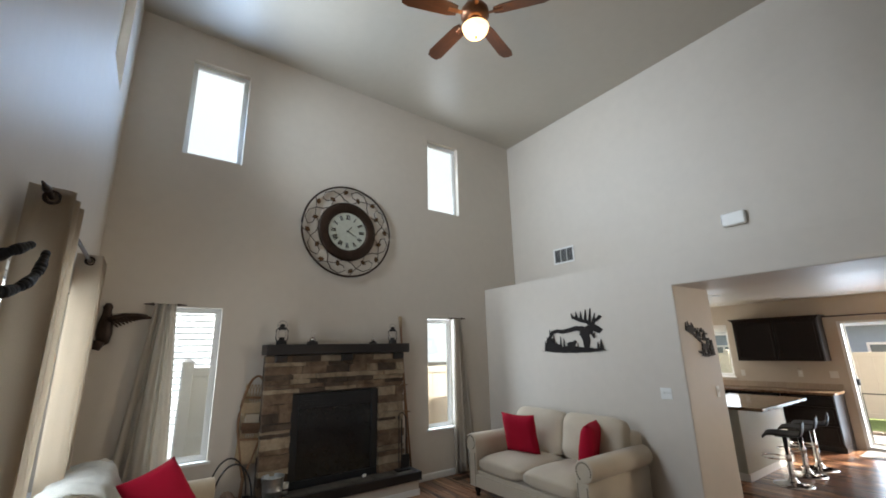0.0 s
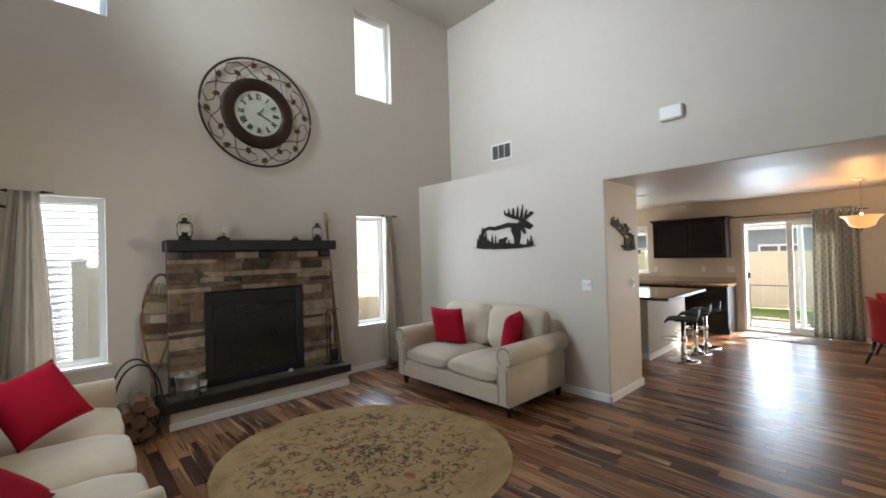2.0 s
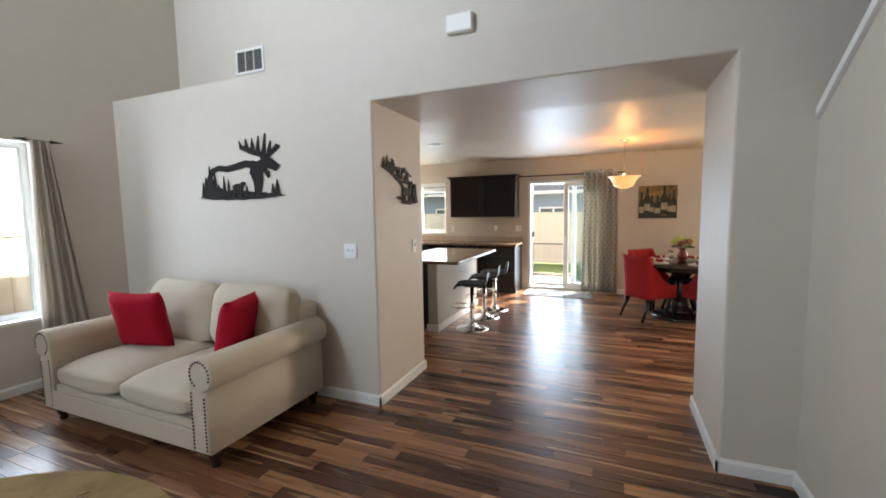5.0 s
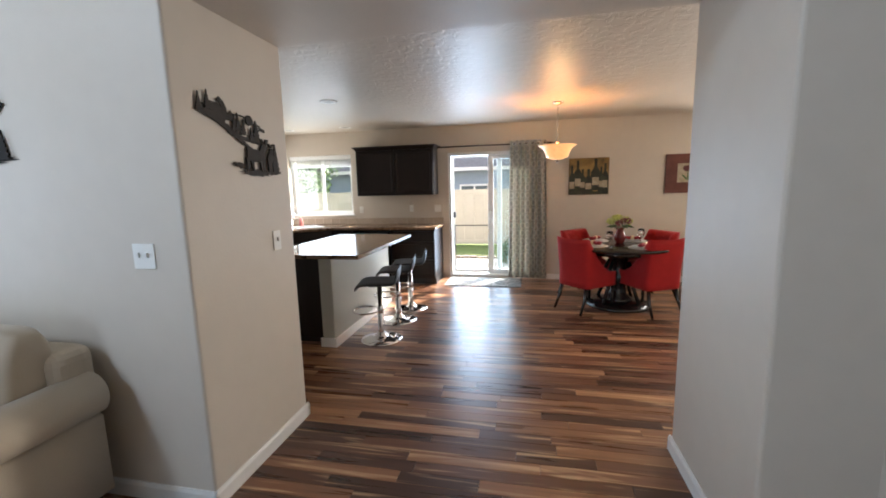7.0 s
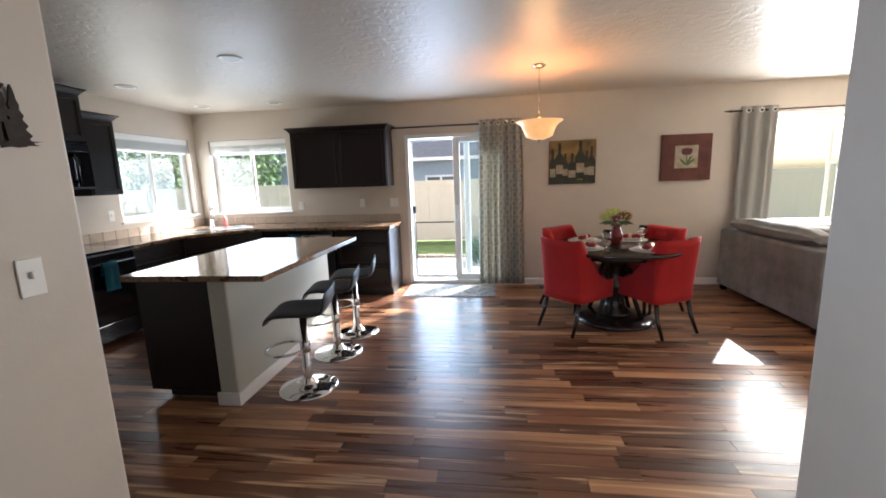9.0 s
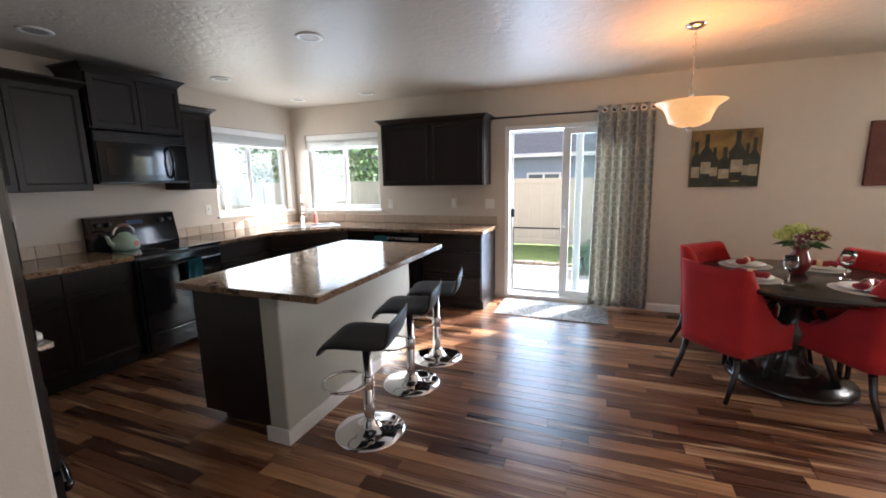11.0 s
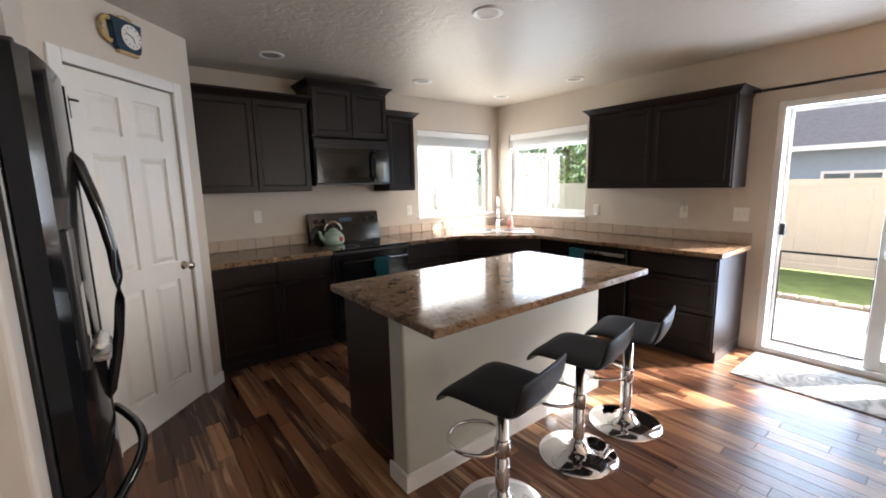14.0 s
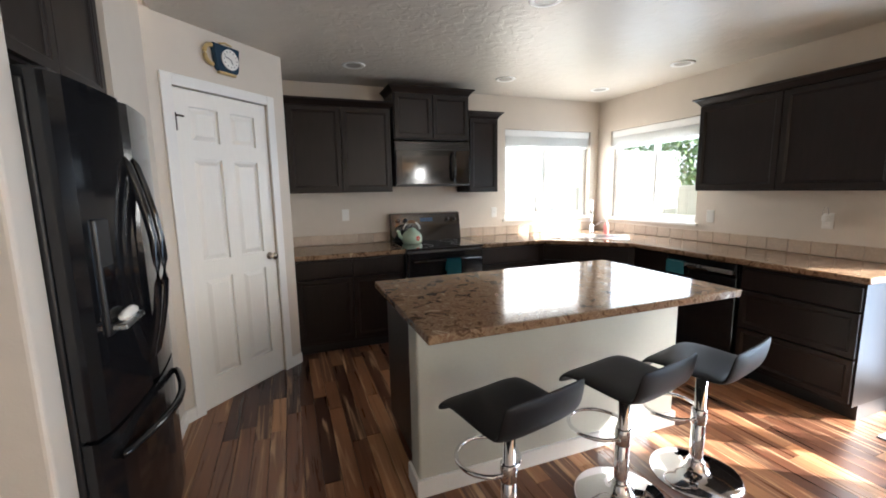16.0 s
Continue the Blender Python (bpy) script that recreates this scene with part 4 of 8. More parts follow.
# dishwasher
dwm = thing("dishwasher", pose(KE, 3.39, -0.014) @ FACE_W, "black built-in dishwasher with a steel-coloured handle bar", "dishwasher")
part("body", box(0.006, 0.606, -0.598, -0.01, 0.03, 0.868), BLACK_SATIN, dwm)
part("door", box(0.006, 0.606, -0.628, -0.60, 0.11, 0.76, 0.005, 2), BLACK_GLOSS, dwm)
part("control_panel", box(0.006, 0.606, -0.632, -0.60, 0.765, 0.866, 0.005, 2), BLACK_GLOSS, dwm)
part("handle", box(0.03, 0.585, -0.655, -0.633, 0.785, 0.815, 0.006, 2), STEEL, dwm)
tw = thing("hand_towel", pose(KE - 0.655, 3.36, 0.804) @ FACE_W, "small teal towel on the dishwasher handle", "towel")
bm = box(0.0, 0.17, -0.006, 0.0, -0.10, 0.0, 0.002, 1)
add_box(bm, 0.0, 0.17, 0.0, 0.02, 0.0, 0.006, 0.002, 1)
part("cloth", bm, TEAL, tw)

# sink and tap
sk = thing("sink", pose(9.28, 4.38, 0.898) @ Matrix.Rotation(radians(-45), 4, "Z"), "double steel corner sink let into the worktop", "sink")
bm = box(-0.40, 0.40, -0.27, 0.20, -0.002, 0.007, 0.003, 1)
part("rim", bm, STEEL, sk)
# No hollow bowls: flat black squares on the rim paint in their shade.
for x in (-0.195, 0.195):
    part("bowl", lathe([(0.165, 0.0085), (0.16, 0.0086), (0.155, 0.0078), (0.0, 0.0076)], 4, pose(x, -0.03, 0, 0, 0, 45), cap=False), BLACK_SATIN, sk, "flat black plate standing in for the bowl's shade")
tap = thing("kitchen_tap", pose(9.46, 4.56, 0.905) @ Matrix.Rotation(radians(-45), 4, "Z"), "tall chrome pull-down kitchen tap", "tap")
part("base", lathe([(0.028, 0), (0.028, 0.01), (0.018, 0.02), (0.017, 0.10)], 20), CHROME, tap, smooth=True)
part("spout", tube([(0, 0, 0.10), (0, 0, 0.30)] + [(0, -0.075 + 0.075 * math.cos(radians(a)), 0.30 + 0.075 * math.sin(radians(a))) for a in range(20, 181, 20)] + [(0, -0.152, 0.22)], 0.0115, 10), CHROME, tap, smooth=True)
part("spray_head", tube([(0, -0.152, 0.225), (0, -0.156, 0.14)], 0.016, 12), CHROME, tap, smooth=True)
part("lever", tube([(0.018, 0, 0.075), (0.06, 0.0, 0.10), (0.10, 0.0, 0.135)], 0.006, 8), CHROME, tap, smooth=True)
sb = thing("soap_bottle", pose(9.56, 4.44, 0.905), "clear bottle of pink hand soap with a white pump", "bottle")
part("bottle", lathe([(0.030, 0), (0.032, 0.01), (0.032, 0.09), (0.022, 0.115), (0.012, 0.125), (0.012, 0.135)], 18), mat("soap_pink", (0.55, 0.20, 0.18), 0.15, bump=0), sb, smooth=True)
part("pump", tube([(0, 0, 0.135), (0, 0, 0.165), (-0.03, -0.02, 0.165)], 0.006, 8), PLASTIC_W, sb)

# kettle
kt = thing("kettle", pose(7.375, 4.72, 0.9025), "pale green enamel kettle with a painted red flower", "kettle")
part("body", lathe([(0.0, 0), (0.085, 0.0), (0.100, 0.015), (0.103, 0.05), (0.095, 0.085), (0.070, 0.115), (0.048, 0.128), (0.048, 0.134), (0.0, 0.134)], 28, cap=False), ENAMEL, kt, smooth=True)
lid = part("lid", lathe([(0.046, 0.134), (0.040, 0.145), (0.015, 0.155), (0.0, 0.156)], 24, cap=False), ENAMEL, kt, smooth=True)
part("knob", lathe([(0.008, 0.155), (0.008, 0.163), (0.015, 0.172), (0.010, 0.181), (0.0, 0.182)], 16, cap=False), BLACK_SATIN, lid, smooth=True)
part("spout", tube([(-0.085, 0, 0.045), (-0.125, -0.01, 0.075), (-0.14, -0.015, 0.125), (-0.155, -0.018, 0.135)], 0.021, 10, taper=0.5), ENAMEL, kt, smooth=True)
part("handle", tube(arc((0, 0, 0.12), 0.088, 10, 170, 12, "xz", 0.095), 0.008, 8), STEEL, kt, smooth=True)
part("grip", tube(arc((0, 0, 0.12), 0.088, 65, 115, 6, "xz", 0.095), 0.013, 10), OLDWOOD, kt, smooth=True)
for i in range(5):
    a = radians(72 * i)
    part("petal", lathe([(0.0, 0), (0.012, 0.001), (0.009, 0.004), (0.0, 0.005)], 10, cap=False), ENAMEL_R, kt, "painted red petal", at=Matrix.Translation((0.035, -0.094, 0.055)) @ Matrix.Rotation(radians(20), 4, "Z") @ pose(0.015 * math.cos(a), 0, 0.015 * math.sin(a), 90))

# fridge
fr = thing("refrigerator", pose(0, 0, 0), "black french-door refrigerator with curved handles and water dispenser", "refrigerator")
FY0, FY1, FX, FH = 2.232, 3.055, 5.605, 1.765
part("body", box(4.93, FX, FY0, FY1, 0.03, FH - 0.02, 0.006, 2), BLACK_SATIN, fr)
part("hinge_cover", box(FX - 0.07, FX + 0.05, FY0 + 0.012, FY0 + 0.08, FH - 0.021, FH + 0.012, 0.006, 2), BLACK_SATIN, fr)


def bowed(y0, y1, z0, z1, bulge=0.035, t=0.055, whole=(FY0, FY1)):
    """A door whose front bows outwards across the whole fridge."""
    bm = bmesh.new()
    n = 10
    mid, half = (whole[0] + whole[1]) / 2, (whole[1] - whole[0]) / 2
    ring = []
    for i in range(n + 1):
        y = y0 + (y1 - y0) * i / n
        r = min(i, n - i) / n
        ring.append((FX + 0.004 + t + bulge * (1 - ((y - mid) / half) ** 2) - (0.014 if r == 0 else 0.0), y))
    outline = [(FX + 0.004, y0)] + ring + [(FX + 0.004, y1)]
    add_prism(bm, outline, z1 - z0, "z", z0)
    bmesh.ops.recalc_face_normals(bm, faces=bm.faces[:])
    return bm


FM = (FY0 + FY1) / 2
dl = part("door", bowed(FY0 + 0.004, FM - 0.003, 0.70, FH), BLACK_GLOSS, fr)
dr_ = part("door", bowed(FM + 0.003, FY1 - 0.004, 0.70, FH), BLACK_GLOSS, fr)
dz = part("freezer_drawer", bowed(FY0 + 0.004, FY1 - 0.004, 0.07, 0.685), BLACK_GLOSS, fr)
for y, par in ((FM - 0.045, dl), (FM + 0.045, dr_)):
    pts = [(FX + 0.085, y, 0.80)] + [(FX + 0.10 + 0.055 * math.sin(math.pi * k / 8), y, 0.82 + 0.72 * k / 8) for k in range(9)] + [(FX + 0.085, y, 1.56)]
    part("handle", tube(pts, 0.0145, 10), BLACK_GLOSS, par, "curved glossy black handle", smooth=True)
pts = [(FX + 0.075, FY0 + 0.07, 0.60)] + [(FX + 0.085 + 0.075 * math.sin(math.pi * k / 8), FY0 + 0.08 + (FY1 - FY0 - 0.16) * k / 8, 0.60) for k in range(9)] + [(FX + 0.075, FY1 - 0.07, 0.60)]
part("handle", tube(pts, 0.015, 10), BLACK_GLOSS, dz, "curved glossy black handle", smooth=True)
disp = part("dispenser", box(FX + 0.058, FX + 0.083, FY0 + 0.085, FY0 + 0.285, 0.99, 1.36, 0.006, 2), BLACK_SATIN, dl, "water and ice dispenser")
part("alcove", box(FX + 0.083, FX + 0.0845, FY0 + 0.10, FY0 + 0.27, 1.03, 1.21), BLACK_GLASS, disp)
part("tray", box(FX + 0.083, FX + 0.125, FY0 + 0.10, FY0 + 0.27, 1.005, 1.025, 0.004, 1), STEEL, disp, "pale drip tray")
pap = thing("paper_towel", pose(FX + 0.105, FY0 + 0.185, 1.0255), "crumpled white paper towel on the dispenser tray", "paper towel")
part("paper", cushion_bm(0.035, 0.12, 0.03, 0.3, 6, 0.012, 3), CHINA, pap, smooth=True)
part("toe_grille", box(FX - 0.05, FX + 0.02, FY0 + 0.01, FY1 - 0.01, 0.0, 0.06), BLACK_SATIN, fr)

# pantry door
pd = thing("door_1", PM, "white six-panel pantry door with a nickel knob, closed", "door", kind="structure")
DW_ = DU1 - DU0
leaf = bmesh.new()
LW, LH = DW_ - 0.012, DH - 0.016
add_box(leaf, 0, LW, 0.018, 0.044, 0, LH)
cols = ((0.105, LW / 2 - 0.045), (LW / 2 + 0.045, LW - 0.105))
rows = ((0.20, 0.865), (0.985, 1.64), (1.745, 1.955))
for x0, x1 in ((0, 0.105), (LW / 2 - 0.045, LW / 2 + 0.045), (LW - 0.105, LW)):
    add_box(leaf, x0, x1, 0.0, 0.0185, 0, LH)
for z0, z1 in ((0, 0.20), (0.865, 0.985), (1.64, 1.745), (1.955, LH)):
    for x0, x1 in cols:
        add_box(leaf, x0, x1, 0.0, 0.0185, z0, z1)
lf = part("door_leaf", leaf, DOORP, pd, at=pose(DU0 + 0.006, 0.012, 0.006))
for x0, x1 in cols:
    for z0, z1 in rows:
        bm = bmesh.new()
        ins, out_ = 0.038, 0.010
        a = [bm.verts.new(p) for p in ((x0 + out_, 0.0182, z0 + out_), (x1 - out_, 0.0182, z0 + out_), (x1 - out_, 0.0182, z1 - out_), (x0 + out_, 0.0182, z1 - out_))]
        b = [bm.verts.new(p) for p in ((x0 + ins, 0.003, z0 + ins), (x1 - ins, 0.003, z0 + ins), (x1 - ins, 0.003, z1 - ins), (x0 + ins, 0.003, z1 - ins))]
        bm.faces.new(b)
        for i in range(4):
            bm.faces.new((a[i], a[(i + 1) % 4], b[(i + 1) % 4], b[i]))
        bmesh.ops.recalc_face_normals(bm, faces=bm.faces[:])
        part("panel", bm, DOORP, lf, "raised panel")
kn = part("knob", lathe([(0.028, 0), (0.028, 0.006), (0.012, 0.010), (0.011, 0.032), (0.026, 0.044), (0.029, 0.056), (0.022, 0.066), (0.0, 0.069)], 22, cap=False), NICKEL, lf, "brushed nickel knob", smooth=True, at=pose(LW - 0.062, 0.0, 0.945, 90))
for z in (0.32, 1.055, 1.81):
    part("hinge", box(-0.006, 0.006, -0.012, 0.004, z, z + 0.09), STEEL, lf)
part("latch_plate", box(0.004, 0.016, -0.016, 0.0, 1.80, 1.905, 0.003, 1), BRONZE, lf, "small dark latch plate")
part("latch", tube([(-0.015, -0.018, 1.885), (0.02, -0.026, 1.888), (0.055, -0.018, 1.888)], 0.006, 6), BRONZE, lf, "small flip latch")
bm = bmesh.new()
c = 0.062
for x0, x1, z0, z1 in ((DU0 - c, DU0 + 0.004, 0, DH + c), (DU1 - 0.004, DU1 + c, 0, DH + c), (DU0 + 0.004, DU1 - 0.004, DH - 0.004, DH + c)):
    add_box(bm, x0, x1, -0.016, 0.0, z0, z1, 0.004, 2)
part("door_frame", bm, TRIM, pd, "white casing")
bm = bmesh.new()
add_box(bm, 0.0, DU0 - c, -0.013, 0.0, 0, 0.085)
add_box(bm, DU1 + c, PLEN, -0.013, 0.0, 0, 0.085)
bb = setting("baseboard_pantry", bm, TRIM, "white painted wooden baseboard", "baseboard")
bb.matrix_basis = PM

# mug clock over the pantry door
TEALC = mat("clock_navy_glaze", (0.012, 0.035, 0.062), 0.25, var=0.2)
TAN = mat("clock_tan_glaze", (0.50, 0.36, 0.15), 0.3, var=0.15)
mc = thing("mug_clock", PM @ pose(0.515, 0.0, 2.215), "wall clock shaped like a blue mug with tan handle", "clock")
bm = bmesh.new()
add_prism(bm, [(-0.085, 0.02), (-0.07, 0.0), (0.07, 0.0), (0.085, 0.02), (0.10, 0.165), (-0.10, 0.165)], 0.035, "y", -0.036)
bmesh.ops.recalc_face_normals(bm, faces=bm.faces[:])
bmesh.ops.bevel(bm, geom=bm.edges[:], offset=0.006, segments=2, affect="EDGES")
part("mug", bm, TEALC, mc)
part("saucer", box(-0.065, 0.065, -0.034, -0.003, -0.016, 0.001, 0.006, 2), TAN, mc)
part("handle", tube(arc((-0.105, -0.02, 0.09), 0.045, 80, 280, 12, "xz", 0.058), 0.013, 8), TAN, mc, smooth=True)
part("dial", lathe([(0.0, 0.0), (0.062, 0.0), (0.064, 0.006), (0.058, 0.009), (0.0, 0.009)], 28, cap=False), CHINA, mc, "white round dial", at=pose(0.015, -0.036, 0.082, 90))
for a, l in ((200, 0.032), (75, 0.045)):
    part("hand_bar", box(-0.002, 0.002, 0, l, 0, 0.002), BLACK_SATIN, mc, at=pose(0.015, -0.047, 0.082, 90, 0, 0) @ Matrix.Rotation(radians(a), 4, "Z"))
for i in range(12):
    part("hour_mark", box(-0.0025, 0.0025, 0.044, 0.053, 0, 0.001), BLACK_SATIN, mc, at=pose(0.015, -0.0458, 0.082, 90) @ Matrix.Rotation(radians(30 * i), 4, "Z"))
part("leaf_trim", tube([(-0.04, -0.02, 0.172), (0.0, -0.025, 0.185), (0.05, -0.02, 0.178)], 0.006, 6), TAN, mc)


def outlet(m, label="white duplex outlet plate on the wall", toggles=0):
    root = thing("wall_plate", m, label, "switch" if toggles else "outlet", "wall plates")
    w = 0.07 if toggles < 2 else 0.115
    part("plate", box(-w / 2, w / 2, -0.006, 0, -0.057, 0.057, 0.003, 2), PLASTIC_W, root)
    if toggles:
        for i in range(toggles):
            x = (i - (toggles - 1) / 2) * 0.046
            part("toggle", box(x - 0.005, x + 0.005, -0.017, -0.005, -0.004, 0.018, 0.002, 1), PLASTIC_W, root)
    else:
        for z in (-0.02, 0.02):
            part("socket", box(-0.016, 0.016, -0.0085, -0.006, z - 0.014, z + 0.014, 0.003, 1), PLASTIC_W, root)
    return root


outlet(pose(6.77, KN, 1.19))
outlet(pose(8.44, KN, 1.16), "white light switch plate on the wall", 1)
outlet(pose(KE, 3.48, 1.14) @ FACE_W)
outlet(pose(KE, 2.59, 1.155) @ FACE_W)
outlet(pose(KE, 2.14, 1.15) @ FACE_W, "white double light switch plate on the wall", 2)
outlet(pose(MX, 2.345, 1.21) @ FACE_W, "white double light switch plate on the wall", 2)
outlet(pose(5.41, OPN, 1.20), "white light switch plate on the wall", 1)
plug = thing("plug_in_freshener", pose(KE - 0.009, 2.59, 1.18) @ FACE_W, "small clear plug-in air freshener", "air freshener")
part("body", box(-0.018, 0.018, -0.045, 0, -0.03, 0.02, 0.008, 2), PLASTIC_W, plug)
part("bottle", lathe([(0.016, 0), (0.018, 0.02), (0.012, 0.05), (0.01, 0.055)], 14), GLASSW, plug, at=pose(0, -0.03, 0.02))


def recessed(x, y, z=KC):
    root = thing("recessed_light", pose(x, y, z), "round recessed ceiling light, switched off", "ceiling light", "recessed ceiling lights")
    part("trim_ring", lathe([(0.063, -0.001), (0.095, -0.001), (0.095, -0.004), (0.088, -0.009), (0.070, -0.007), (0.063, -0.003)], 36, cap=False), TRIM, root, smooth=True)
    part("reflector", lathe([(0.066, -0.0035), (0.045, -0.0025), (0.0, -0.002)], 30, cap=False), CAN_OFF, root, smooth=True)
    return root


for x, y in ((6.812, 4.35), (8.232, 4.37), (9.41, 4.45), (9.435, 3.49), (7.627, 2.842)):
    recessed(x, y)


def blind(m, w, drop=0.14):
    """A raised white slatted blind: headrail, stacked slats, bottom rail."""
    root = thing("window_blind", m, "white slatted blind drawn up to the top", "blind", "kitchen blinds")
    part("valance", box(0, w, -0.045, -0.01, -0.075, 0, 0.006, 2), VINYL, root)
    n = int((drop - 0.03) / 0.0085)
    for i in range(n):
        o = 0.004 * math.sin(i * 2.3)
        part("slat", box(0.01, w - 0.01, -0.052 + o, -0.004 + o, -0.078 - i * 0.0085 - 0.0032, -0.078 - i * 0.0085), VINYL, root)
    part("bottom_rail", box(0.01, w - 0.01, -0.05, -0.006, -0.078 - n * 0.0085 - 0.018, -0.078 - n * 0.0085 - 0.002, 0.004, 1), VINYL, root)
    return root


blind(pose(WNK[0] + 0.01, KN + 0.06, WNK[3] - 0.002), WNK[1] - WNK[0] - 0.02)
blind(pose(KE + 0.06, WEK[1] - 0.01, WEK[3] - 0.002) @ FACE_W, WEK[1] - WEK[0] - 0.02)

# patio door
sd_ = thing("door_2", pose(0, 0, 0), "white sliding glass patio door, slid open behind its screen", "patio door", kind="structure")
y0, y1, z0, z1 = SLD
X0 = KE + 0.02
def jam(bm, a, b, c, d, e, f):
    return add_box(bm, a, b, c, d, e, f, 0.004, 1)
bm = bmesh.new()
jam(bm, X0 - 0.012, X0 + 0.12, y1 - 0.05, y1, z0, z1)
jam(bm, X0 - 0.012, X0 + 0.12, y0, y0 + 0.05, z0, z1)
jam(bm, X0 - 0.012, X0 + 0.12, y0 + 0.05, y1 - 0.05, z1 - 0.05, z1)
jam(bm, X0 - 0.012, X0 + 0.12, y0 + 0.05, y1 - 0.05, z0, z0 + 0.035)
part("door_frame", bm, VINYL, sd_)
lead = 1.32                       # leading edge of the panel that is slid open
for (a, b, x, st_) in ((y0 + 0.056, lead, X0 + 0.02, 0.085), (y0 + 0.05, 1.18, X0 + 0.065, 0.075)):
    bm = bmesh.new()
    s = st_
    jam(bm, x, x + 0.038, a, a + s, z0 + 0.036, z1 - 0.051)
    jam(bm, x, x + 0.038, b - s, b, z0 + 0.036, z1 - 0.051)
    jam(bm, x, x + 0.038, a + s, b - s, z0 + 0.036, z0 + 0.12)
    jam(bm, x, x + 0.038, a + s, b - s, z1 - 0.115, z1 - 0.051)
    sash = part("door_panel", bm, VINYL, sd_)
    p = part("pane", box(x + 0.016, x + 0.022, a + s, b - s, z0 + 0.12, z1 - 0.115), PANE, sash, "clear door glass")
    p.visible_shadow = False
part("handle", tube([(X0 + 0.018, lead - 0.04, 0.88), (X0 - 0.02, lead - 0.04, 0.90), (X0 - 0.03, lead - 0.04, 0.98), (X0 - 0.02, lead - 0.04, 1.06), (X0 + 0.018, lead - 0.04, 1.08)], 0.009, 8), VINYL, sd_, "white pull handle", smooth=True)
part("latch", box(X0 + 0.06, X0 + 0.10, y1 - 0.10, y1 - 0.062, 0.985, 1.085, 0.008, 2), BLACK_SATIN, sd_, "black latch of the screen door")
XS = X0 + 0.107
for c, d, e, f in ((y1 - 0.075, y1 - 0.051, 0.06, z1 - 0.051), (lead - 0.03, lead - 0.005, 0.06, z1 - 0.051), (lead - 0.005, y1 - 0.075, z1 - 0.075, z1 - 0.051), (lead - 0.005, y1 - 0.075, 0.06, 0.085)):
    part("screen_frame", box(XS, XS + 0.012, c, d, e, f, 0.002, 1), VINYL, sd_, "slim white frame of the insect screen")
for c, d, e, f in ((y1 - 0.087, y1 - 0.076, 0.086, 0.86), (lead, lead + 0.011, 0.086, 0.86), (lead + 0.011, y1 - 0.087, 0.845, 0.862), (lead + 0.011, y1 - 0.087, 0.086, 0.10)):
    part("pet_guard", box(XS - 0.008, XS - 0.001, c, d, e, f), BLACK_SATIN, sd_, "thin dark guard rail on the screen")

# sun-facing curtain at the patio door
def curtain_bm(w, h, folds, depth, seed=0, flare=0.0, lean=0.0, n_per=8, gather=None):
    """A hanging curtain in xz: soft folds, some thickness, hem a little uneven. gather: (height 0..1, width factor)."""
    bm = bmesh.new()
    n, rows = folds * n_per, 16
    rng = random.Random(seed)
    ph = [rng.uniform(-0.5, 0.5) for _ in range(folds + 2)]
    fr_, bk = [], []
    for j in range(rows + 1):
        v = j / rows
        ra, rb = [], []
        k = 1.0 + flare * (1 - v)
        if gather:
            k *= 1 - (1 - gather[1]) * math.exp(-((v - gather[0]) / 0.16) ** 2)
        for i in range(n + 1):
            u = i / n
            f = u * folds
            a = 2 * math.pi * f + 0.8 * ph[int(f)] * (1 - v)
            y = -depth * math.sin(a) * (0.75 + 0.35 * (1 - v)) + 0.012 * noise.noise(Vector((u * 5 + seed, v * 2.5, seed)))
            x = (u - 0.5) * w * k + lean * (1 - v) ** 1.3 + 0.012 * math.sin(a * 0.5 + seed)
            z = v * h + (0.008 * math.sin(a) if j == 0 else 0)
            ra.append(bm.verts.new((x, y - 0.002, z)))
            rb.append(bm.verts.new((x, y + 0.002, z)))
        fr_.append(ra)
        bk.append(rb)
    for j in range(rows):
        for i in range(n):
            bm.faces.new((fr_[j][i], fr_[j][i + 1], fr_[j + 1][i + 1], fr_[j + 1][i]))
            bm.faces.new((bk[j][i + 1], bk[j][i], bk[j + 1][i], bk[j + 1][i + 1]))
        bm.faces.new((fr_[j][0], fr_[j + 1][0], bk[j + 1][0], bk[j][0]))
        bm.faces.new((fr_[j + 1][n], fr_[j][n], bk[j][n], bk[j + 1][n]))
    for i in range(n):
        bm.faces.new((fr_[0][i + 1], fr_[0][i], bk[0][i], bk[0][i + 1]))
        bm.faces.new((fr_[rows][i], fr_[rows][i + 1], bk[rows][i + 1], bk[rows][i]))
    return bm


def rod(name, a, b, r=0.011, label="thin dark bronze curtain rod with finials"):
    a, b = Vector(a), Vector(b)
    root = thing(name, Matrix.Translation(a), label, "curtain rod")
    part("pole", tube([(0, 0, 0), b - a], r, 10), BRONZE, root, smooth=True)
    d = (b - a).normalized()
    for p, s in ((Vector((0, 0, 0)), -1), (b - a, 1)):
        part("finial", tube([p, p + d * s * 0.02, p + d * s * 0.05, p + d * s * 0.085], 0.016, 10, taper=0.25), BRONZE, root, smooth=True)
    return root


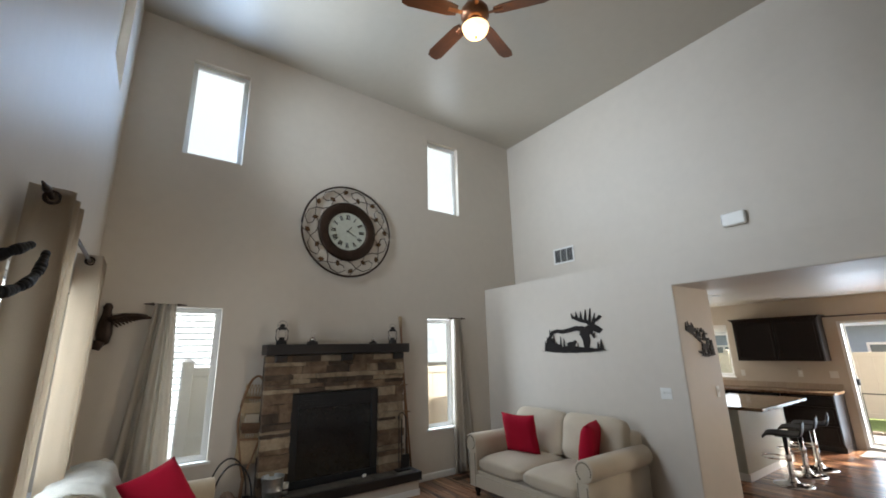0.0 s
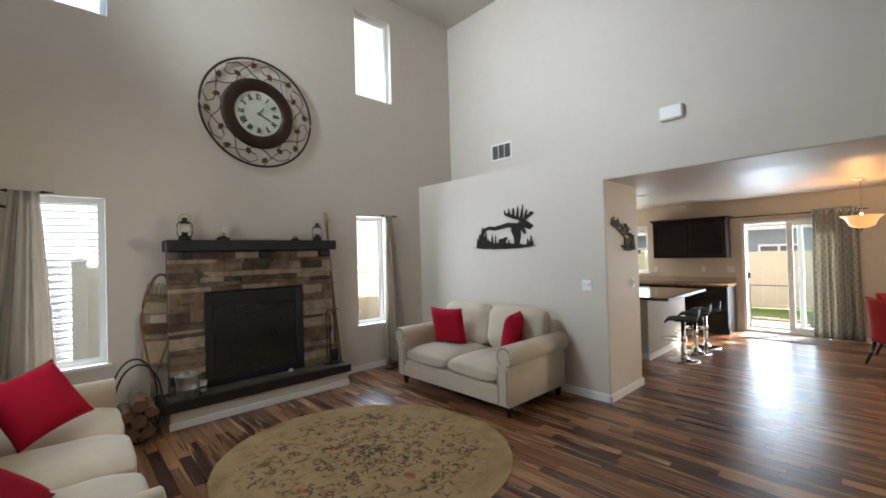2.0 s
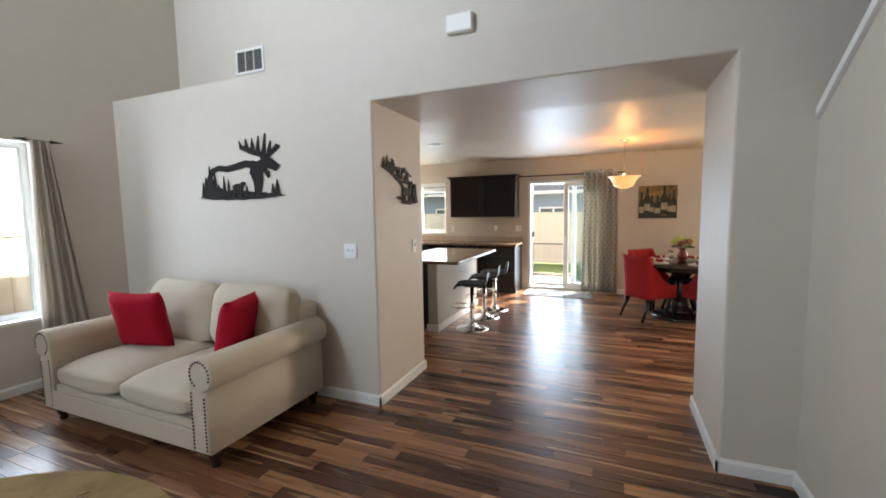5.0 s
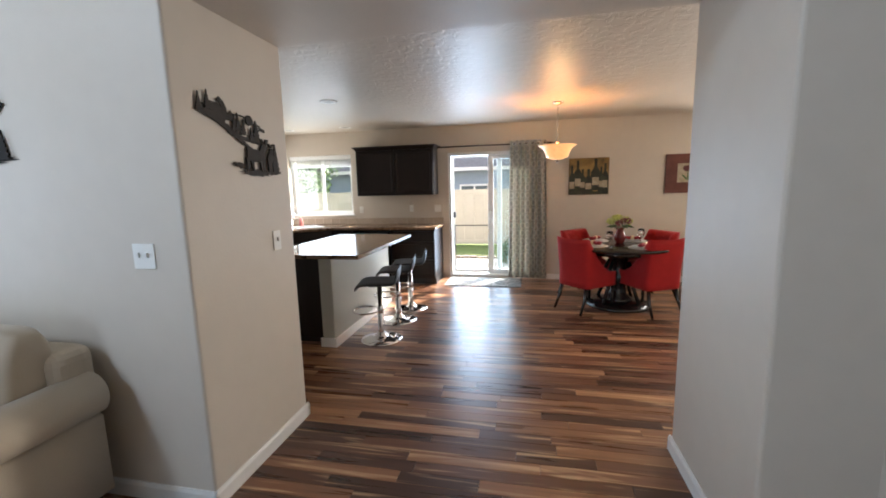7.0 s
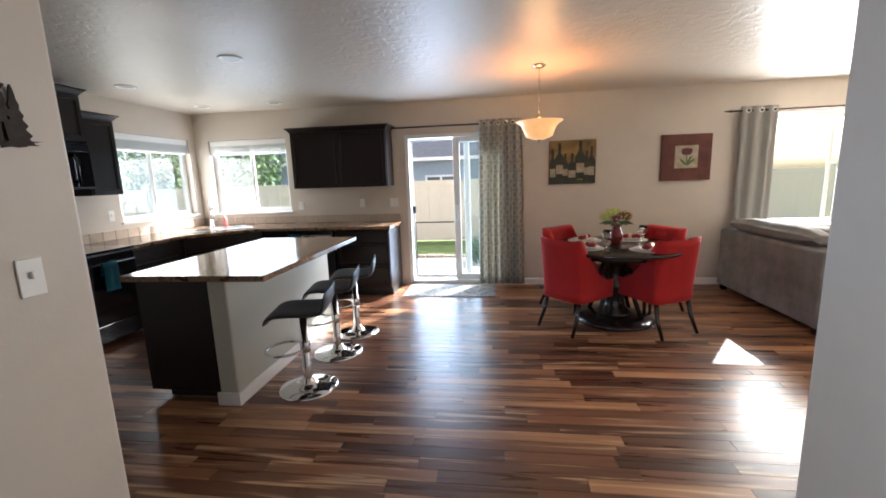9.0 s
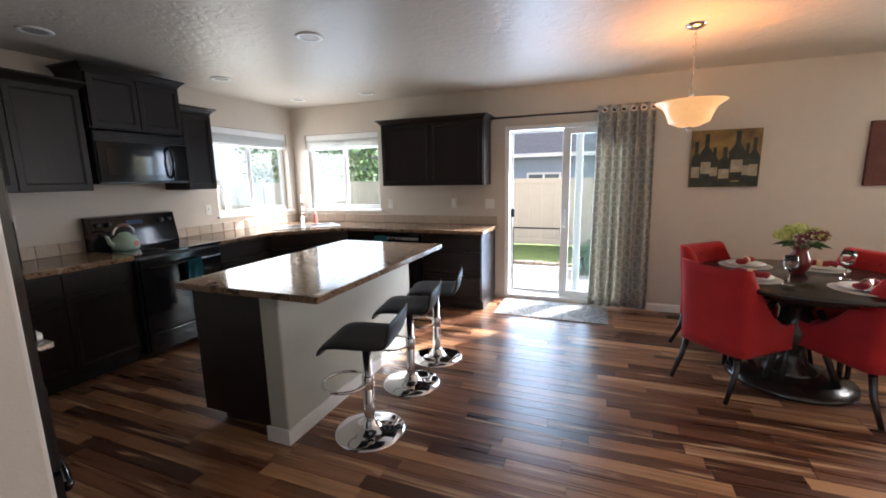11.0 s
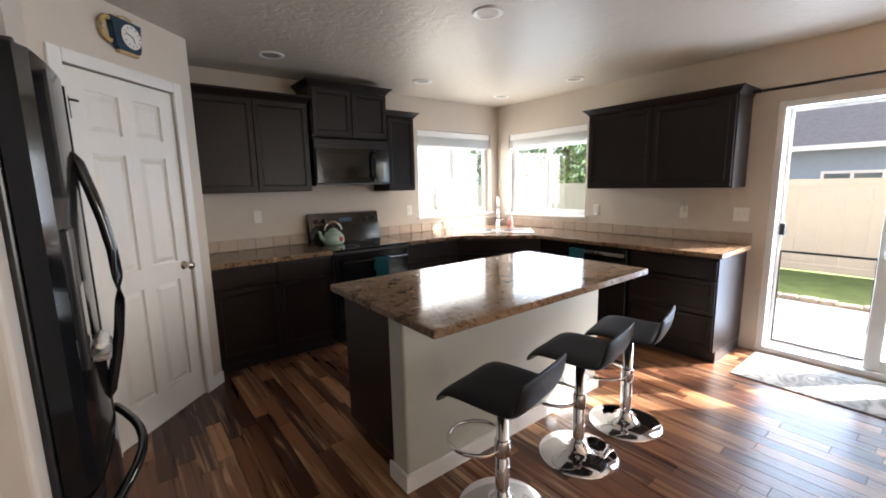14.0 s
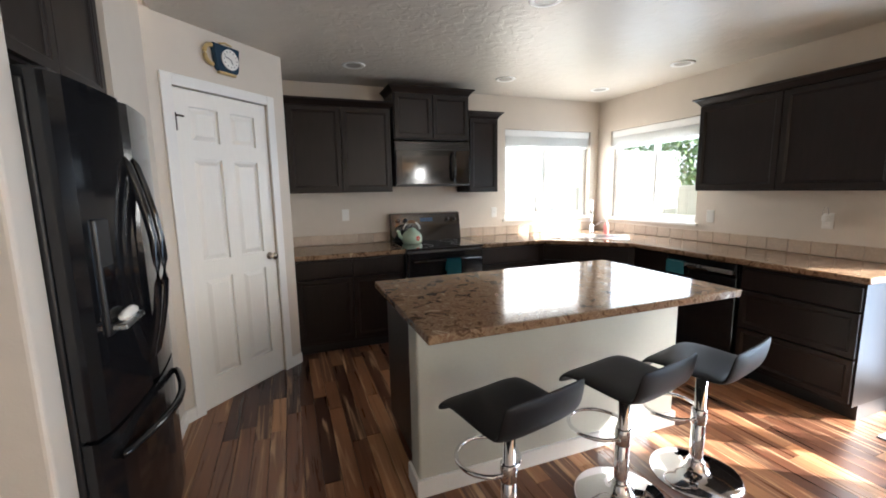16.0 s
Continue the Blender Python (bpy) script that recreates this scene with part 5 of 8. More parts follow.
# curtain with a faded lattice of pale rings
CURT_K = mat("curtain_grey_lattice", (0.36, 0.36, 0.33), 0.9, var=0.06, fine=400, bump=0.2, spec=0.1)
t_ = CURT_K.node_tree
b_ = t_.nodes["Principled BSDF"]
co_ = t_.nodes.new("ShaderNodeTexCoord")
mp_ = t_.nodes.new("ShaderNodeMapping")
mp_.inputs["Scale"].default_value = (12.0, 0.0, 8.5)
t_.links.new(co_.outputs["Object"], mp_.inputs[0])
vo = t_.nodes.new("ShaderNodeTexVoronoi")
vo.inputs["Scale"].default_value = 1.0
vo.inputs["Randomness"].default_value = 0.15
t_.links.new(mp_.outputs[0], vo.inputs["Vector"])
rp = t_.nodes.new("ShaderNodeValToRGB")
e_ = rp.color_ramp.elements
e_[0].position, e_[0].color = 0.26, (0.44, 0.44, 0.40, 1)
e_[1].position, e_[1].color = 0.50, (0.45, 0.45, 0.41, 1)
e_.new(0.34).color = (0.62, 0.61, 0.56, 1)
e_.new(0.44).color = (0.60, 0.59, 0.54, 1)
t_.links.new(vo.outputs["Distance"], rp.inputs[0])
t_.links.new(rp.outputs[0], b_.inputs["Base Color"])

rod("curtain_rod", (KE - 0.09, 2.06, 2.115), (KE - 0.09, 0.38, 2.115))
ck = thing("curtain", pose(KE - 0.09, 0.70, 0.035) @ FACE_W, "grey curtain with a pale lattice print beside the patio door", "curtain", "curtains")
part("cloth", curtain_bm(0.54, 2.13, 6, 0.055, 3, 0.10), CURT_K, ck, smooth=True)
sheer(CURT_K, 0.35)
for i in range(6):
    part("grommet", lathe([(0.018, 0), (0.03, 0), (0.03, 0.004), (0.018, 0.004)], 18, cap=False), STEEL, ck, "steel eyelet", at=pose((i + 0.75) * 0.09 - 0.27, -0.03, 2.08, 90))
dm = tagged(part("door_mat", box(9.26, 9.87, 0.78, 1.94, 0.001, 0.010, 0.003, 1), MAT_G), "grey door mat with pale swirls by the patio door", "mat")
fv = thing("floor_vent", pose(9.72, 0.06, 0.0), "small bronze floor register", "vent")
part("frame", box(-0.05, 0.05, -0.15, 0.15, 0.0005, 0.005), BRONZE, fv)
for i in range(9):
    part("slat", box(-0.038, 0.038, -0.13 + i * 0.031, -0.118 + i * 0.031, 0.005, 0.008), BRONZE, fv)

# ---- dining area ----
TC = Vector((8.52, -0.40, 0))


def dining_chair(m):
    """A scooped, upholstered chair that faces +y."""
    root = thing("dining_chair", m, "red velvet upholstered dining chair with button-tufted scooped back", "chair", "chairs round the table")
    n, rows = 28, 9
    bm = bmesh.new()
    def line(s, off):
        a = abs(s)
        hw, dep = 0.235 - off, 0.225
        if a < 0.42:
            x, y = hw * math.sin(a / 0.42 * math.pi / 2) * math.copysign(1, s), -dep + off - 0.0
            y = -dep + off + 0.07 * (a / 0.42) ** 3
        else:
            k = (a - 0.42) / 0.58
            x, y = hw * (1 - 0.03 * k) * math.copysign(1, s), -dep + off + 0.07 + 0.42 * k
        return x, y
    def top(s):
        a = abs(s)
        if a < 0.42:
            return 0.868 + 0.012 * (a / 0.42) ** 2
        k = (a - 0.42) / 0.58
        return 0.47 + 0.41 * (1 - min(1, k * 1.25)) ** 1.7
    outer, inner = [], []
    for j in range(rows + 1):
        v = j / rows
        ro, ri = [], []
        for i in range(n + 1):
            s = 2 * i / n - 1
            z = 0.30 + (top(s) - 0.30) * v
            lean = -0.055 * max(0, z - 0.45) ** 1.0 / 0.5
            flare = 1 + 0.02 * max(0, z - 0.5) / 0.47
            xo, yo = line(s, 0.0)
            xi, yi = line(s, 0.052)
            ro.append(bm.verts.new((xo * flare, yo + lean, z)))
            tuft = 0.012 * math.cos(s * 22) * math.cos(z * 26) if 0.58 < z < 0.87 and abs(s) < 0.42 else 0
            ri.append(bm.verts.new((xi * flare, yi + lean + tuft, z - (0.02 if j == rows else 0))))
        outer.append(ro)
        inner.append(ri)
    for j in range(rows):
        for i in range(n):
            bm.faces.new((outer[j][i], outer[j][i + 1], outer[j + 1][i + 1], outer[j + 1][i]))
            bm.faces.new((inner[j][i + 1], inner[j][i], inner[j + 1][i], inner[j + 1][i + 1]))
        for i, f in ((0, 1), (n, -1)):
            bm.faces.new((outer[j][i], outer[j + 1][i], inner[j + 1][i], inner[j][i]))
    for i in range(n):
        bm.faces.new((outer[rows][i], outer[rows][i + 1], inner[rows][i + 1], inner[rows][i]))
        bm.faces.new((outer[0][i], inner[0][i], inner[0][i + 1], outer[0][i + 1]))
    bmesh.ops.recalc_face_normals(bm, faces=bm.faces[:])
    s = part("backrest", bm, RED, root, smooth=True)
    part("seat", cushion_bm(0.43, 0.50, 0.19, 0.28, 8, 0.05, 2), RED, root, "padded red velvet seat", smooth=True, at=pose(0, 0.045, 0.30))
    for x in (-0.1, 0.0, 0.1):
        for z in (0.67, 0.79):
            part("button", lathe([(0.0, 0), (0.012, 0.0), (0.010, 0.006), (0.0, 0.008)], 10, cap=False), RED, s, at=pose(x, -0.215 - 0.055 * (z - 0.45) / 0.5 + 0.046, z, -90))
    for x, y, fx, fy in ((-0.2, 0.24, -0.2, 0.25), (0.2, 0.24, 0.2, 0.25), (-0.185, -0.17, -0.205, -0.275), (0.185, -0.17, 0.205, -0.275)):
        part("leg", tube([(fx, fy, 0.0), ((x + fx) / 2, (y + fy) / 2 + (0.01 if y > 0 else 0.02), 0.16), (x, y, 0.315)], 0.014, 8, taper=1.6), DARKWOOD, root, "dark tapered wooden leg", smooth=True)
    return root


ch = dining_chair(pose(8.32, 0.02, 0, 0, 0, -50 - 90))
copy_thing(ch, pose(8.30, -0.71, 0, 0, 0, 27 - 90))
copy_thing(ch, pose(8.93, -0.06, 0, 0, 0, 222 - 90))
copy_thing(ch, pose(8.83, -0.82, 0, 0, 0, 118 - 90))

tb = thing("dining_table", Matrix.Translation(TC), "round dark espresso pedestal dining table", "table")
part("tabletop", lathe([(0.0, 0.715), (0.56, 0.715), (0.60, 0.722), (0.615, 0.735), (0.615, 0.748), (0.605, 0.756), (0.0, 0.757)], 64, cap=False), DARKWOOD, tb, smooth=True)
part("apron", lathe([(0.42, 0.655), (0.435, 0.66), (0.435, 0.714)], 48), DARKWOOD, tb, smooth=True)
part("pedestal", lathe([(0.17, 0.06), (0.16, 0.10), (0.10, 0.15), (0.085, 0.24), (0.12, 0.33), (0.125, 0.38), (0.09, 0.44), (0.085, 0.52), (0.13, 0.60), (0.19, 0.656)], 32), DARKWOOD, tb, smooth=True)
part("base", lathe([(0.36, 0.0), (0.375, 0.01), (0.37, 0.035), (0.32, 0.045), (0.30, 0.06), (0.20, 0.075), (0.17, 0.08)], 48), DARKWOOD, tb, smooth=True)
for i in range(4):
    a = radians(45 + 90 * i)
    d = Vector((math.cos(a), math.sin(a), 0))
    part("brace", tube([d * 0.13 + Vector((0, 0, 0.55)), d * 0.20 + Vector((0, 0, 0.42)), d * 0.20 + Vector((0, 0, 0.25)), d * 0.28 + Vector((0, 0, 0.06))], 0.022, 8), DARKWOOD, tb, smooth=True)

TZ = 0.7575


def place_setting(a):
    d = Vector((math.cos(radians(a)), math.sin(radians(a)), 0))
    p = TC + d * 0.375
    m = pose(p.x, p.y, TZ, 0, 0, a - 90)
    pm = thing("placemat", m, "round beaded silver placemat on the table", "placemat", "place settings")
    part("mat", lathe([(0.0, 0), (0.168, 0.0), (0.172, 0.002), (0.165, 0.004), (0.0, 0.004)], 36, pose(0, 0, 0), cap=False), PLACEMAT, pm)
    pl = thing("dinner_plate", m @ pose(0, 0, 0.0042), "white china dinner plate on a placemat", "plate", "place settings")
    part("plate", lathe([(0.0, 0.0), (0.07, 0.0), (0.085, 0.004), (0.128, 0.014), (0.130, 0.016), (0.083, 0.0085), (0.07, 0.006), (0.0, 0.006)], 36, cap=False), CHINA, pl, smooth=True)
    nk = thing("napkin", m @ pose(0, 0.0, 0.022, 0, 0, 20), "rolled deep red napkin in a pale ring", "napkin", "place settings")
    bm = bmesh.new()
    pts = [(-0.10 + 0.2 * i / 10, 0.006 * math.sin(i), 0.016 + 0.004 * math.sin(i * 1.7)) for i in range(11)]
    add_tube(bm, pts, 0.02, 10)
    for v in bm.verts:
        v.co.y *= 1 + 0.9 * (abs(v.co.x) / 0.1) ** 2
    part("cloth", bm, NAPKIN, nk, smooth=True)
    part("ring", lathe([(0.0245, -0.016), (0.027, -0.016), (0.027, 0.016), (0.0245, 0.016)], 24, cap=False), BRASS, nk, at=pose(0, 0, 0.018, 0, 90))


for a in (118, 62 + 180 - 30, -35, 40):
    place_setting(a)


def wine_glass(x, y):
    root = thing("wine_glass", pose(x, y, TZ), "empty stemmed wine glass on the table", "glass", "wine glasses")
    part("foot", lathe([(0.0, 0.0), (0.034, 0.0), (0.034, 0.002), (0.006, 0.006), (0.0, 0.006)], 28, cap=False), GLASSW, root, smooth=True)
    part("stem", lathe([(0.004, 0.004), (0.0035, 0.05), (0.005, 0.085)], 12), GLASSW, root, smooth=True)
    part("bowl", lathe([(0.004, 0.085), (0.024, 0.094), (0.038, 0.118), (0.040, 0.145), (0.033, 0.185), (0.0315, 0.185), (0.0385, 0.145), (0.036, 0.119), (0.022, 0.097), (0.0, 0.089)], 28, cap=False), GLASSW, root, smooth=True)


wine_glass(8.22, -0.23)
wine_glass(8.50, -0.63)

vs = thing("flower_vase", Matrix.Translation(TC + Vector((0.10, -0.02, TZ))), "oxblood vase of lime and russet hydrangeas", "vase")
part("vase", lathe([(0.04, 0), (0.045, 0.005), (0.066, 0.05), (0.068, 0.085), (0.045, 0.14), (0.036, 0.165), (0.045, 0.185), (0.042, 0.185), (0.033, 0.165), (0.0, 0.16)], 28, cap=False), VASE, vs, smooth=True)
rng = random.Random(4)
for i in range(13):
    a = 2.4 * i
    r = 0.035 + 0.10 * math.sqrt(i / 13)
    c = Vector((r * math.cos(a), r * math.sin(a), 0.335 - 0.62 * r + rng.uniform(-0.015, 0.025)))
    bm = bmesh.new()
    for k in range(46):
        d = Vector((rng.gauss(0, 1), rng.gauss(0, 1), rng.gauss(0.15, 1))).normalized()
        p = c + d * 0.036 * rng.uniform(0.85, 1.1)
        t1 = d.orthogonal().normalized()
        t2 = d.cross(t1)
        q = rng.uniform(0, 3)
        e1 = t1 * math.cos(q) + t2 * math.sin(q)
        e2 = d.cross(e1)
        s = 0.011
        vv = [bm.verts.new(p + e1 * s), bm.verts.new(p + e2 * s + d * 0.003), bm.verts.new(p - e1 * s), bm.verts.new(p - e2 * s + d * 0.003)]
        bm.faces.new(vv)
    part("bloom", bm, PETAL_R if i in (9, 12, 4) else PETAL, vs, "russet hydrangea head" if i in (9, 12, 4) else "lime green hydrangea head")
    part("stem", tube([(0.2 * c.x, 0.2 * c.y, 0.15), c * 0.9], 0.003, 5), LEAFG, vs)
for i in range(9):
    a = 0.7 * i
    bm = bmesh.new()
    d = Vector((math.cos(a), math.sin(a), 0))
    s = Vector((-d.y, d.x, 0))
    pts = [(0.04, 0, 0.20), (0.10, 0.03, 0.22), (0.165, 0, 0.19), (0.10, -0.03, 0.22)]
    bm.faces.new([bm.verts.new(d * u + s * v + Vector((0, 0, z))) for u, v, z in pts])
    part("leaf", bm, LEAFG, vs, "green leaf")

# pendant lamp
PX, PY = 8.48, 0.35
pn = thing("pendant_lamp", pose(PX, PY, KC), "nickel pendant lamp with a glowing alabaster bowl", "pendant lamp")
part("canopy", lathe([(0.0, -0.03), (0.03, -0.03), (0.055, -0.018), (0.065, -0.004), (0.065, 0.0)], 28, cap=False), NICKEL, pn, smooth=True)
for i in range(9):
    a = pose(0, 0, -0.045 - i * 0.033, 90, 0, 90 * (i % 2))
    part("chain_link", tube(arc((0, 0, 0), 0.008, 0, 345, 12, "xy", 0.019), 0.0022, 6, closed=True), NICKEL, pn, at=a)
part("stem", tube([(0, 0, -0.33), (0, 0, -0.47)], 0.008, 10), NICKEL, pn, smooth=True)
part("yoke", lathe([(0.012, -0.45), (0.022, -0.44), (0.016, -0.40), (0.008, -0.37)], 18), NICKEL, pn, smooth=True, at=pose(0, 0, -0.038))
sh = part("shade", lathe([(0.0, -0.632), (0.06, -0.628), (0.125, -0.60), (0.145, -0.545), (0.168, -0.50), (0.215, -0.468), (0.222, -0.462), (0.213, -0.463), (0.164, -0.495), (0.140, -0.54), (0.12, -0.593), (0.05, -0.622), (0.0, -0.626)], 40, cap=False), SHADE, pn, "glowing alabaster glass bowl", smooth=True, at=pose(0, 0, -0.038))
part("finial", lathe([(0.0, -0.668), (0.008, -0.66), (0.014, -0.648), (0.010, -0.638), (0.022, -0.632)], 16, cap=False), NICKEL, sh, smooth=True)
pl_ = bpy.data.lights.new("pendant_bulb", "POINT")
pl_.energy, pl_.color, pl_.shadow_soft_size = 3.6, (1.0, 0.60, 0.24), 0.05
new("pendant_bulb", pl_).location = (PX, PY, KC - 0.535)

# pictures on the east wall
WINE_BG = two_tone("painted_ochre", [(0.30, (0.10, 0.065, 0.03)), (0.50, (0.26, 0.165, 0.055)), (0.64, (0.44, 0.29, 0.09)), (0.75, (0.25, 0.13, 0.05))], 3.5, 5, 0.8, 0.5, 0.2)
BOTTLE_G = two_tone("painted_bottle_dark", [(0.4, (0.012, 0.016, 0.010)), (0.7, (0.045, 0.05, 0.028))], 9, 4, 0.6)
PAPER = two_tone("painted_label_cream", [(0.4, (0.34, 0.29, 0.20)), (0.7, (0.52, 0.46, 0.35))], 12, 4, 0.8)
ar = thing("canvas_picture", pose(KE, 0.085, 1.325) @ FACE_W, "canvas painting of dark wine bottles on ochre", "picture", "pictures in the dining area")
part("canvas", box(0, 0.575, -0.035, -0.001, 0, 0.545, 0.003, 1), WINE_BG, ar)
for i, (x, w, h, z) in enumerate(((0.20, 0.09, 0.33, 0.05), (0.465, 0.09, 0.36, 0.05), (0.045, 0.10, 0.42, 0.02), (0.13, 0.12, 0.46, 0.05), (0.285, 0.125, 0.36, 0.02), (0.385, 0.135, 0.47, 0.06), (0.52, 0.10, 0.43, 0.03))):
    bm = bmesh.new()
    hw, nk_ = w / 2, w * 0.15
    add_prism(bm, [(max(0.004, x - hw), z), (min(0.571, x + hw), z), (min(0.571, x + hw), z + h * 0.58), (x + nk_, z + h * 0.74), (x + nk_, z + h), (x - nk_, z + h), (x - nk_, z + h * 0.74), (max(0.004, x - hw), z + h * 0.58)], 0.0012 + 0.0003 * i, "y", -0.0365 - 0.0004 * i)
    bmesh.ops.recalc_face_normals(bm, faces=bm.faces[:])
    b_o = part("painted_bottle", bm, BOTTLE_G, ar, "painted dark bottle")
    part("painted_label", box(max(0.006, x - hw * 0.7), min(0.569, x + hw * 0.7), -0.0405, -0.0385, z + h * 0.17, z + h * 0.42), PAPER, b_o, "painted cream label")
part("painted_table", box(0.004, 0.571, -0.0362, -0.0352, 0.004, 0.05), BOTTLE_G, ar)
MAROON = two_tone("painted_maroon", [(0.35, (0.085, 0.028, 0.024)), (0.65, (0.15, 0.055, 0.042))], 5, 5, 0.8, 0, 0.1)
ar2 = thing("canvas_picture", pose(KE, -1.265, 1.325) @ FACE_W, "maroon canvas with an iris on a cream square", "picture", "pictures in the dining area")
part("canvas", box(0, 0.575, -0.035, -0.001, 0, 0.555, 0.003, 1), MAROON, ar2)
part("painted_square", box(0.155, 0.42, -0.0365, -0.0352, 0.15, 0.42), PAPER, ar2, "painted cream square")
PURPLE = mat("painted_iris", (0.10, 0.03, 0.035), 0.8, var=0.3)
for i, (x, z, w, h, r, mm) in enumerate(((0.29, 0.35, 0.05, 0.04, 0, PURPLE), (0.265, 0.345, 0.035, 0.045, 40, PURPLE), (0.315, 0.345, 0.035, 0.045, -40, PURPLE), (0.29, 0.25, 0.006, 0.075, 0, LEAFG), (0.25, 0.225, 0.012, 0.05, 45, LEAFG), (0.335, 0.22, 0.012, 0.06, -50, LEAFG), (0.32, 0.25, 0.012, 0.05, -30, LEAFG))):
    bm = bmesh.new()
    add_prism(bm, [(w * math.cos(2 * math.pi * k / 12), h * math.sin(2 * math.pi * k / 12)) for k in range(12)], 0.0008, "y", -0.0385 - 0.0003 * i)
    bmesh.ops.recalc_face_normals(bm, faces=bm.faces[:])
    part("painted_petal" if mm is PURPLE else "painted_leaf", bm, mm, ar2, at=pose(x, 0, z, 0, -r))

# grey sofa seen from behind, with the curtained window past it
gs = thing("grey_sofa", pose(8.10, -1.93, 0, 0, 0, 0), "grey microsuede sofa seen from behind", "sofa")
part("back", box(0, 1.62, -0.22, 0, 0.06, 0.74, 0.03, 3), GREY_S, gs)
part("seat", box(0.2, 1.42, -0.95, -0.225, 0.06, 0.44, 0.05, 3), GREY_S, gs)
for x in (0.0, 1.42):
    part("arm", box(x, x + 0.198, -0.97, -0.225, 0.06, 0.62, 0.05, 3), GREY_S, gs)
for x in (0.25, 0.82):
    part("back_cushion", cushion_bm(0.55, 0.26, 0.40, 0.1, 8, 0.08, x), GREY_S, gs, smooth=True, at=pose(x + 0.28, -0.36, 0.46))
part("bolster", cushion_bm(1.35, 0.24, 0.15, 0.3, 10, 0.06, 5), GREY_S, gs, "soft roll along the top of the back", smooth=True, at=pose(0.86, -0.14, 0.735))
for x in (0.06, 1.56):
    for y in (-0.06, -0.90):
        part("foot", box(x - 0.03, x + 0.03, y - 0.03, y + 0.03, 0, 0.06), DARKWOOD, gs)
CURT_F = mat("curtain_grey_plain", (0.30, 0.29, 0.27), 0.92, var=0.08, fine=400, bump=0.2, spec=0.1)
rod("curtain_rod", (KE - 0.09, -2.0, 2.11), (KE - 0.09, -4.3, 2.11))
for y, w in ((-2.30, 0.42), (-4.05, 0.40)):
    cf = thing("curtain", pose(KE - 0.09, y, 0.03) @ FACE_W, "plain grey curtain behind the grey sofa", "curtain", "curtains")
    part("cloth", curtain_bm(w, 2.13, max(3, int(w / 0.11)), 0.035, int(y * 10)), CURT_F, cf, smooth=True)
    for i in range(3):
        part("grommet", lathe([(0.018, 0), (0.03, 0), (0.03, 0.004), (0.018, 0.004)], 18, cap=False), STEEL, cf, "steel eyelet", at=pose((i + 0.5) * w / 3 - w / 2, -0.04, 2.08, 90))

# ---- living room ----
FACE_E = Matrix.Rotation(radians(90), 4, "Z")


def settee(name, m, w, seats, d, cloth, label, arm_h, back_h, nails):
    """An upholstered sofa with rolled arms, front towards -y, back on y = 0."""
    root = thing(name, m, label, "sofa")
    aw, r = 0.19, 0.10
    part("base", box(0.12, w - 0.12, -d + 0.02, -0.02, 0.12, 0.30, 0.012, 2), cloth, root)
    part("front_rail", box(0.17, w - 0.17, -d - 0.004, -d + 0.019, 0.125, 0.255, 0.008, 2), cloth, root)
    part("back", box(0.10, w - 0.10, -0.20, -0.005, 0.12, back_h - 0.10, 0.06, 4), cloth, root, smooth=False)
    for side in (0, 1):
        out = [(0.05, 0.12), (aw, 0.12), (aw, arm_h - r)]
        out += [(0.095 + r * math.cos(radians(a)), arm_h - r + r * math.sin(radians(a))) for a in range(12, 271, 14)]
        out += [(0.05, arm_h - 2 * r - 0.005)]
        if side:
            out = [(w - x, z) for x, z in reversed(out)]
        bm = bmesh.new()
        add_prism(bm, out, d - 0.06, "y", -d)
        bmesh.ops.recalc_face_normals(bm, faces=bm.faces[:])
        es = [e for e in bm.edges if all(abs(v.co.y + d) < 1e-5 for v in e.verts)]
        bmesh.ops.bevel(bm, geom=es, offset=0.014, segments=3, affect="EDGES", profile=0.5)
        arm = part("arm", bm, cloth, root, "rolled upholstered arm")
        for p in arm.data.polygons:
            p.use_smooth = abs(p.normal.y) < 0.5
        if nails:
            bm = bmesh.new()
            path = [(0.068, 0.15 + 0.022 * k) for k in range(int((arm_h - 0.36) / 0.022))]
            path += [(0.095 + 0.078 * math.cos(radians(a)), arm_h - r + 0.078 * math.sin(radians(a))) for a in range(200, -61, -16)]
            path += [(0.172, 0.15 + 0.022 * k) for k in range(int((arm_h - 0.33) / 0.022))]
            for x, z in path:
                x = w - x if side else x
                add_lathe(bm, [(0.0075, 0.0), (0.006, 0.004), (0.0, 0.0055)], 8, pose(x, -d - 0.0005, z, 90), cap=False)
            tagged(part("nailheads", bm, BRONZE, arm, "row of bronze nailheads"), kind="stuff")
    sw = (w - 2 * aw) / seats
    for i in range(seats):
        part("seat_cushion", cushion_bm(sw - 0.006, d - 0.20, 0.19, 0.22, 9, 0.05, i + 1), cloth, root, smooth=True, at=pose(aw + sw * (i + 0.5), -(d + 0.17) / 2 - 0.02, 0.285))
        shift = 0.025 * ((i == seats - 1) - (i == 0))
        part("back_cushion", cushion_bm(sw + abs(shift) * 2 - 0.004, back_h - 0.42, 0.25, 0.24, 10, 0.055, i + 5), cloth, root, smooth=True, at=pose(aw + sw * (i + 0.5) + shift, -0.155, (back_h + 0.44) / 2, 78) @ pose(0, 0, -0.02))
    for x in (0.11, w - 0.11):
        for y in (-d + 0.08, -0.12):
            part("leg", lathe([(0.018, 0.0), (0.026, 0.006), (0.022, 0.03), (0.035, 0.06), (0.038, 0.09), (0.030, 0.105), (0.04, 0.122)], 16), DARKWOOD, root, "turned dark wooden leg", smooth=True, at=pose(x, y, 0))
    return root


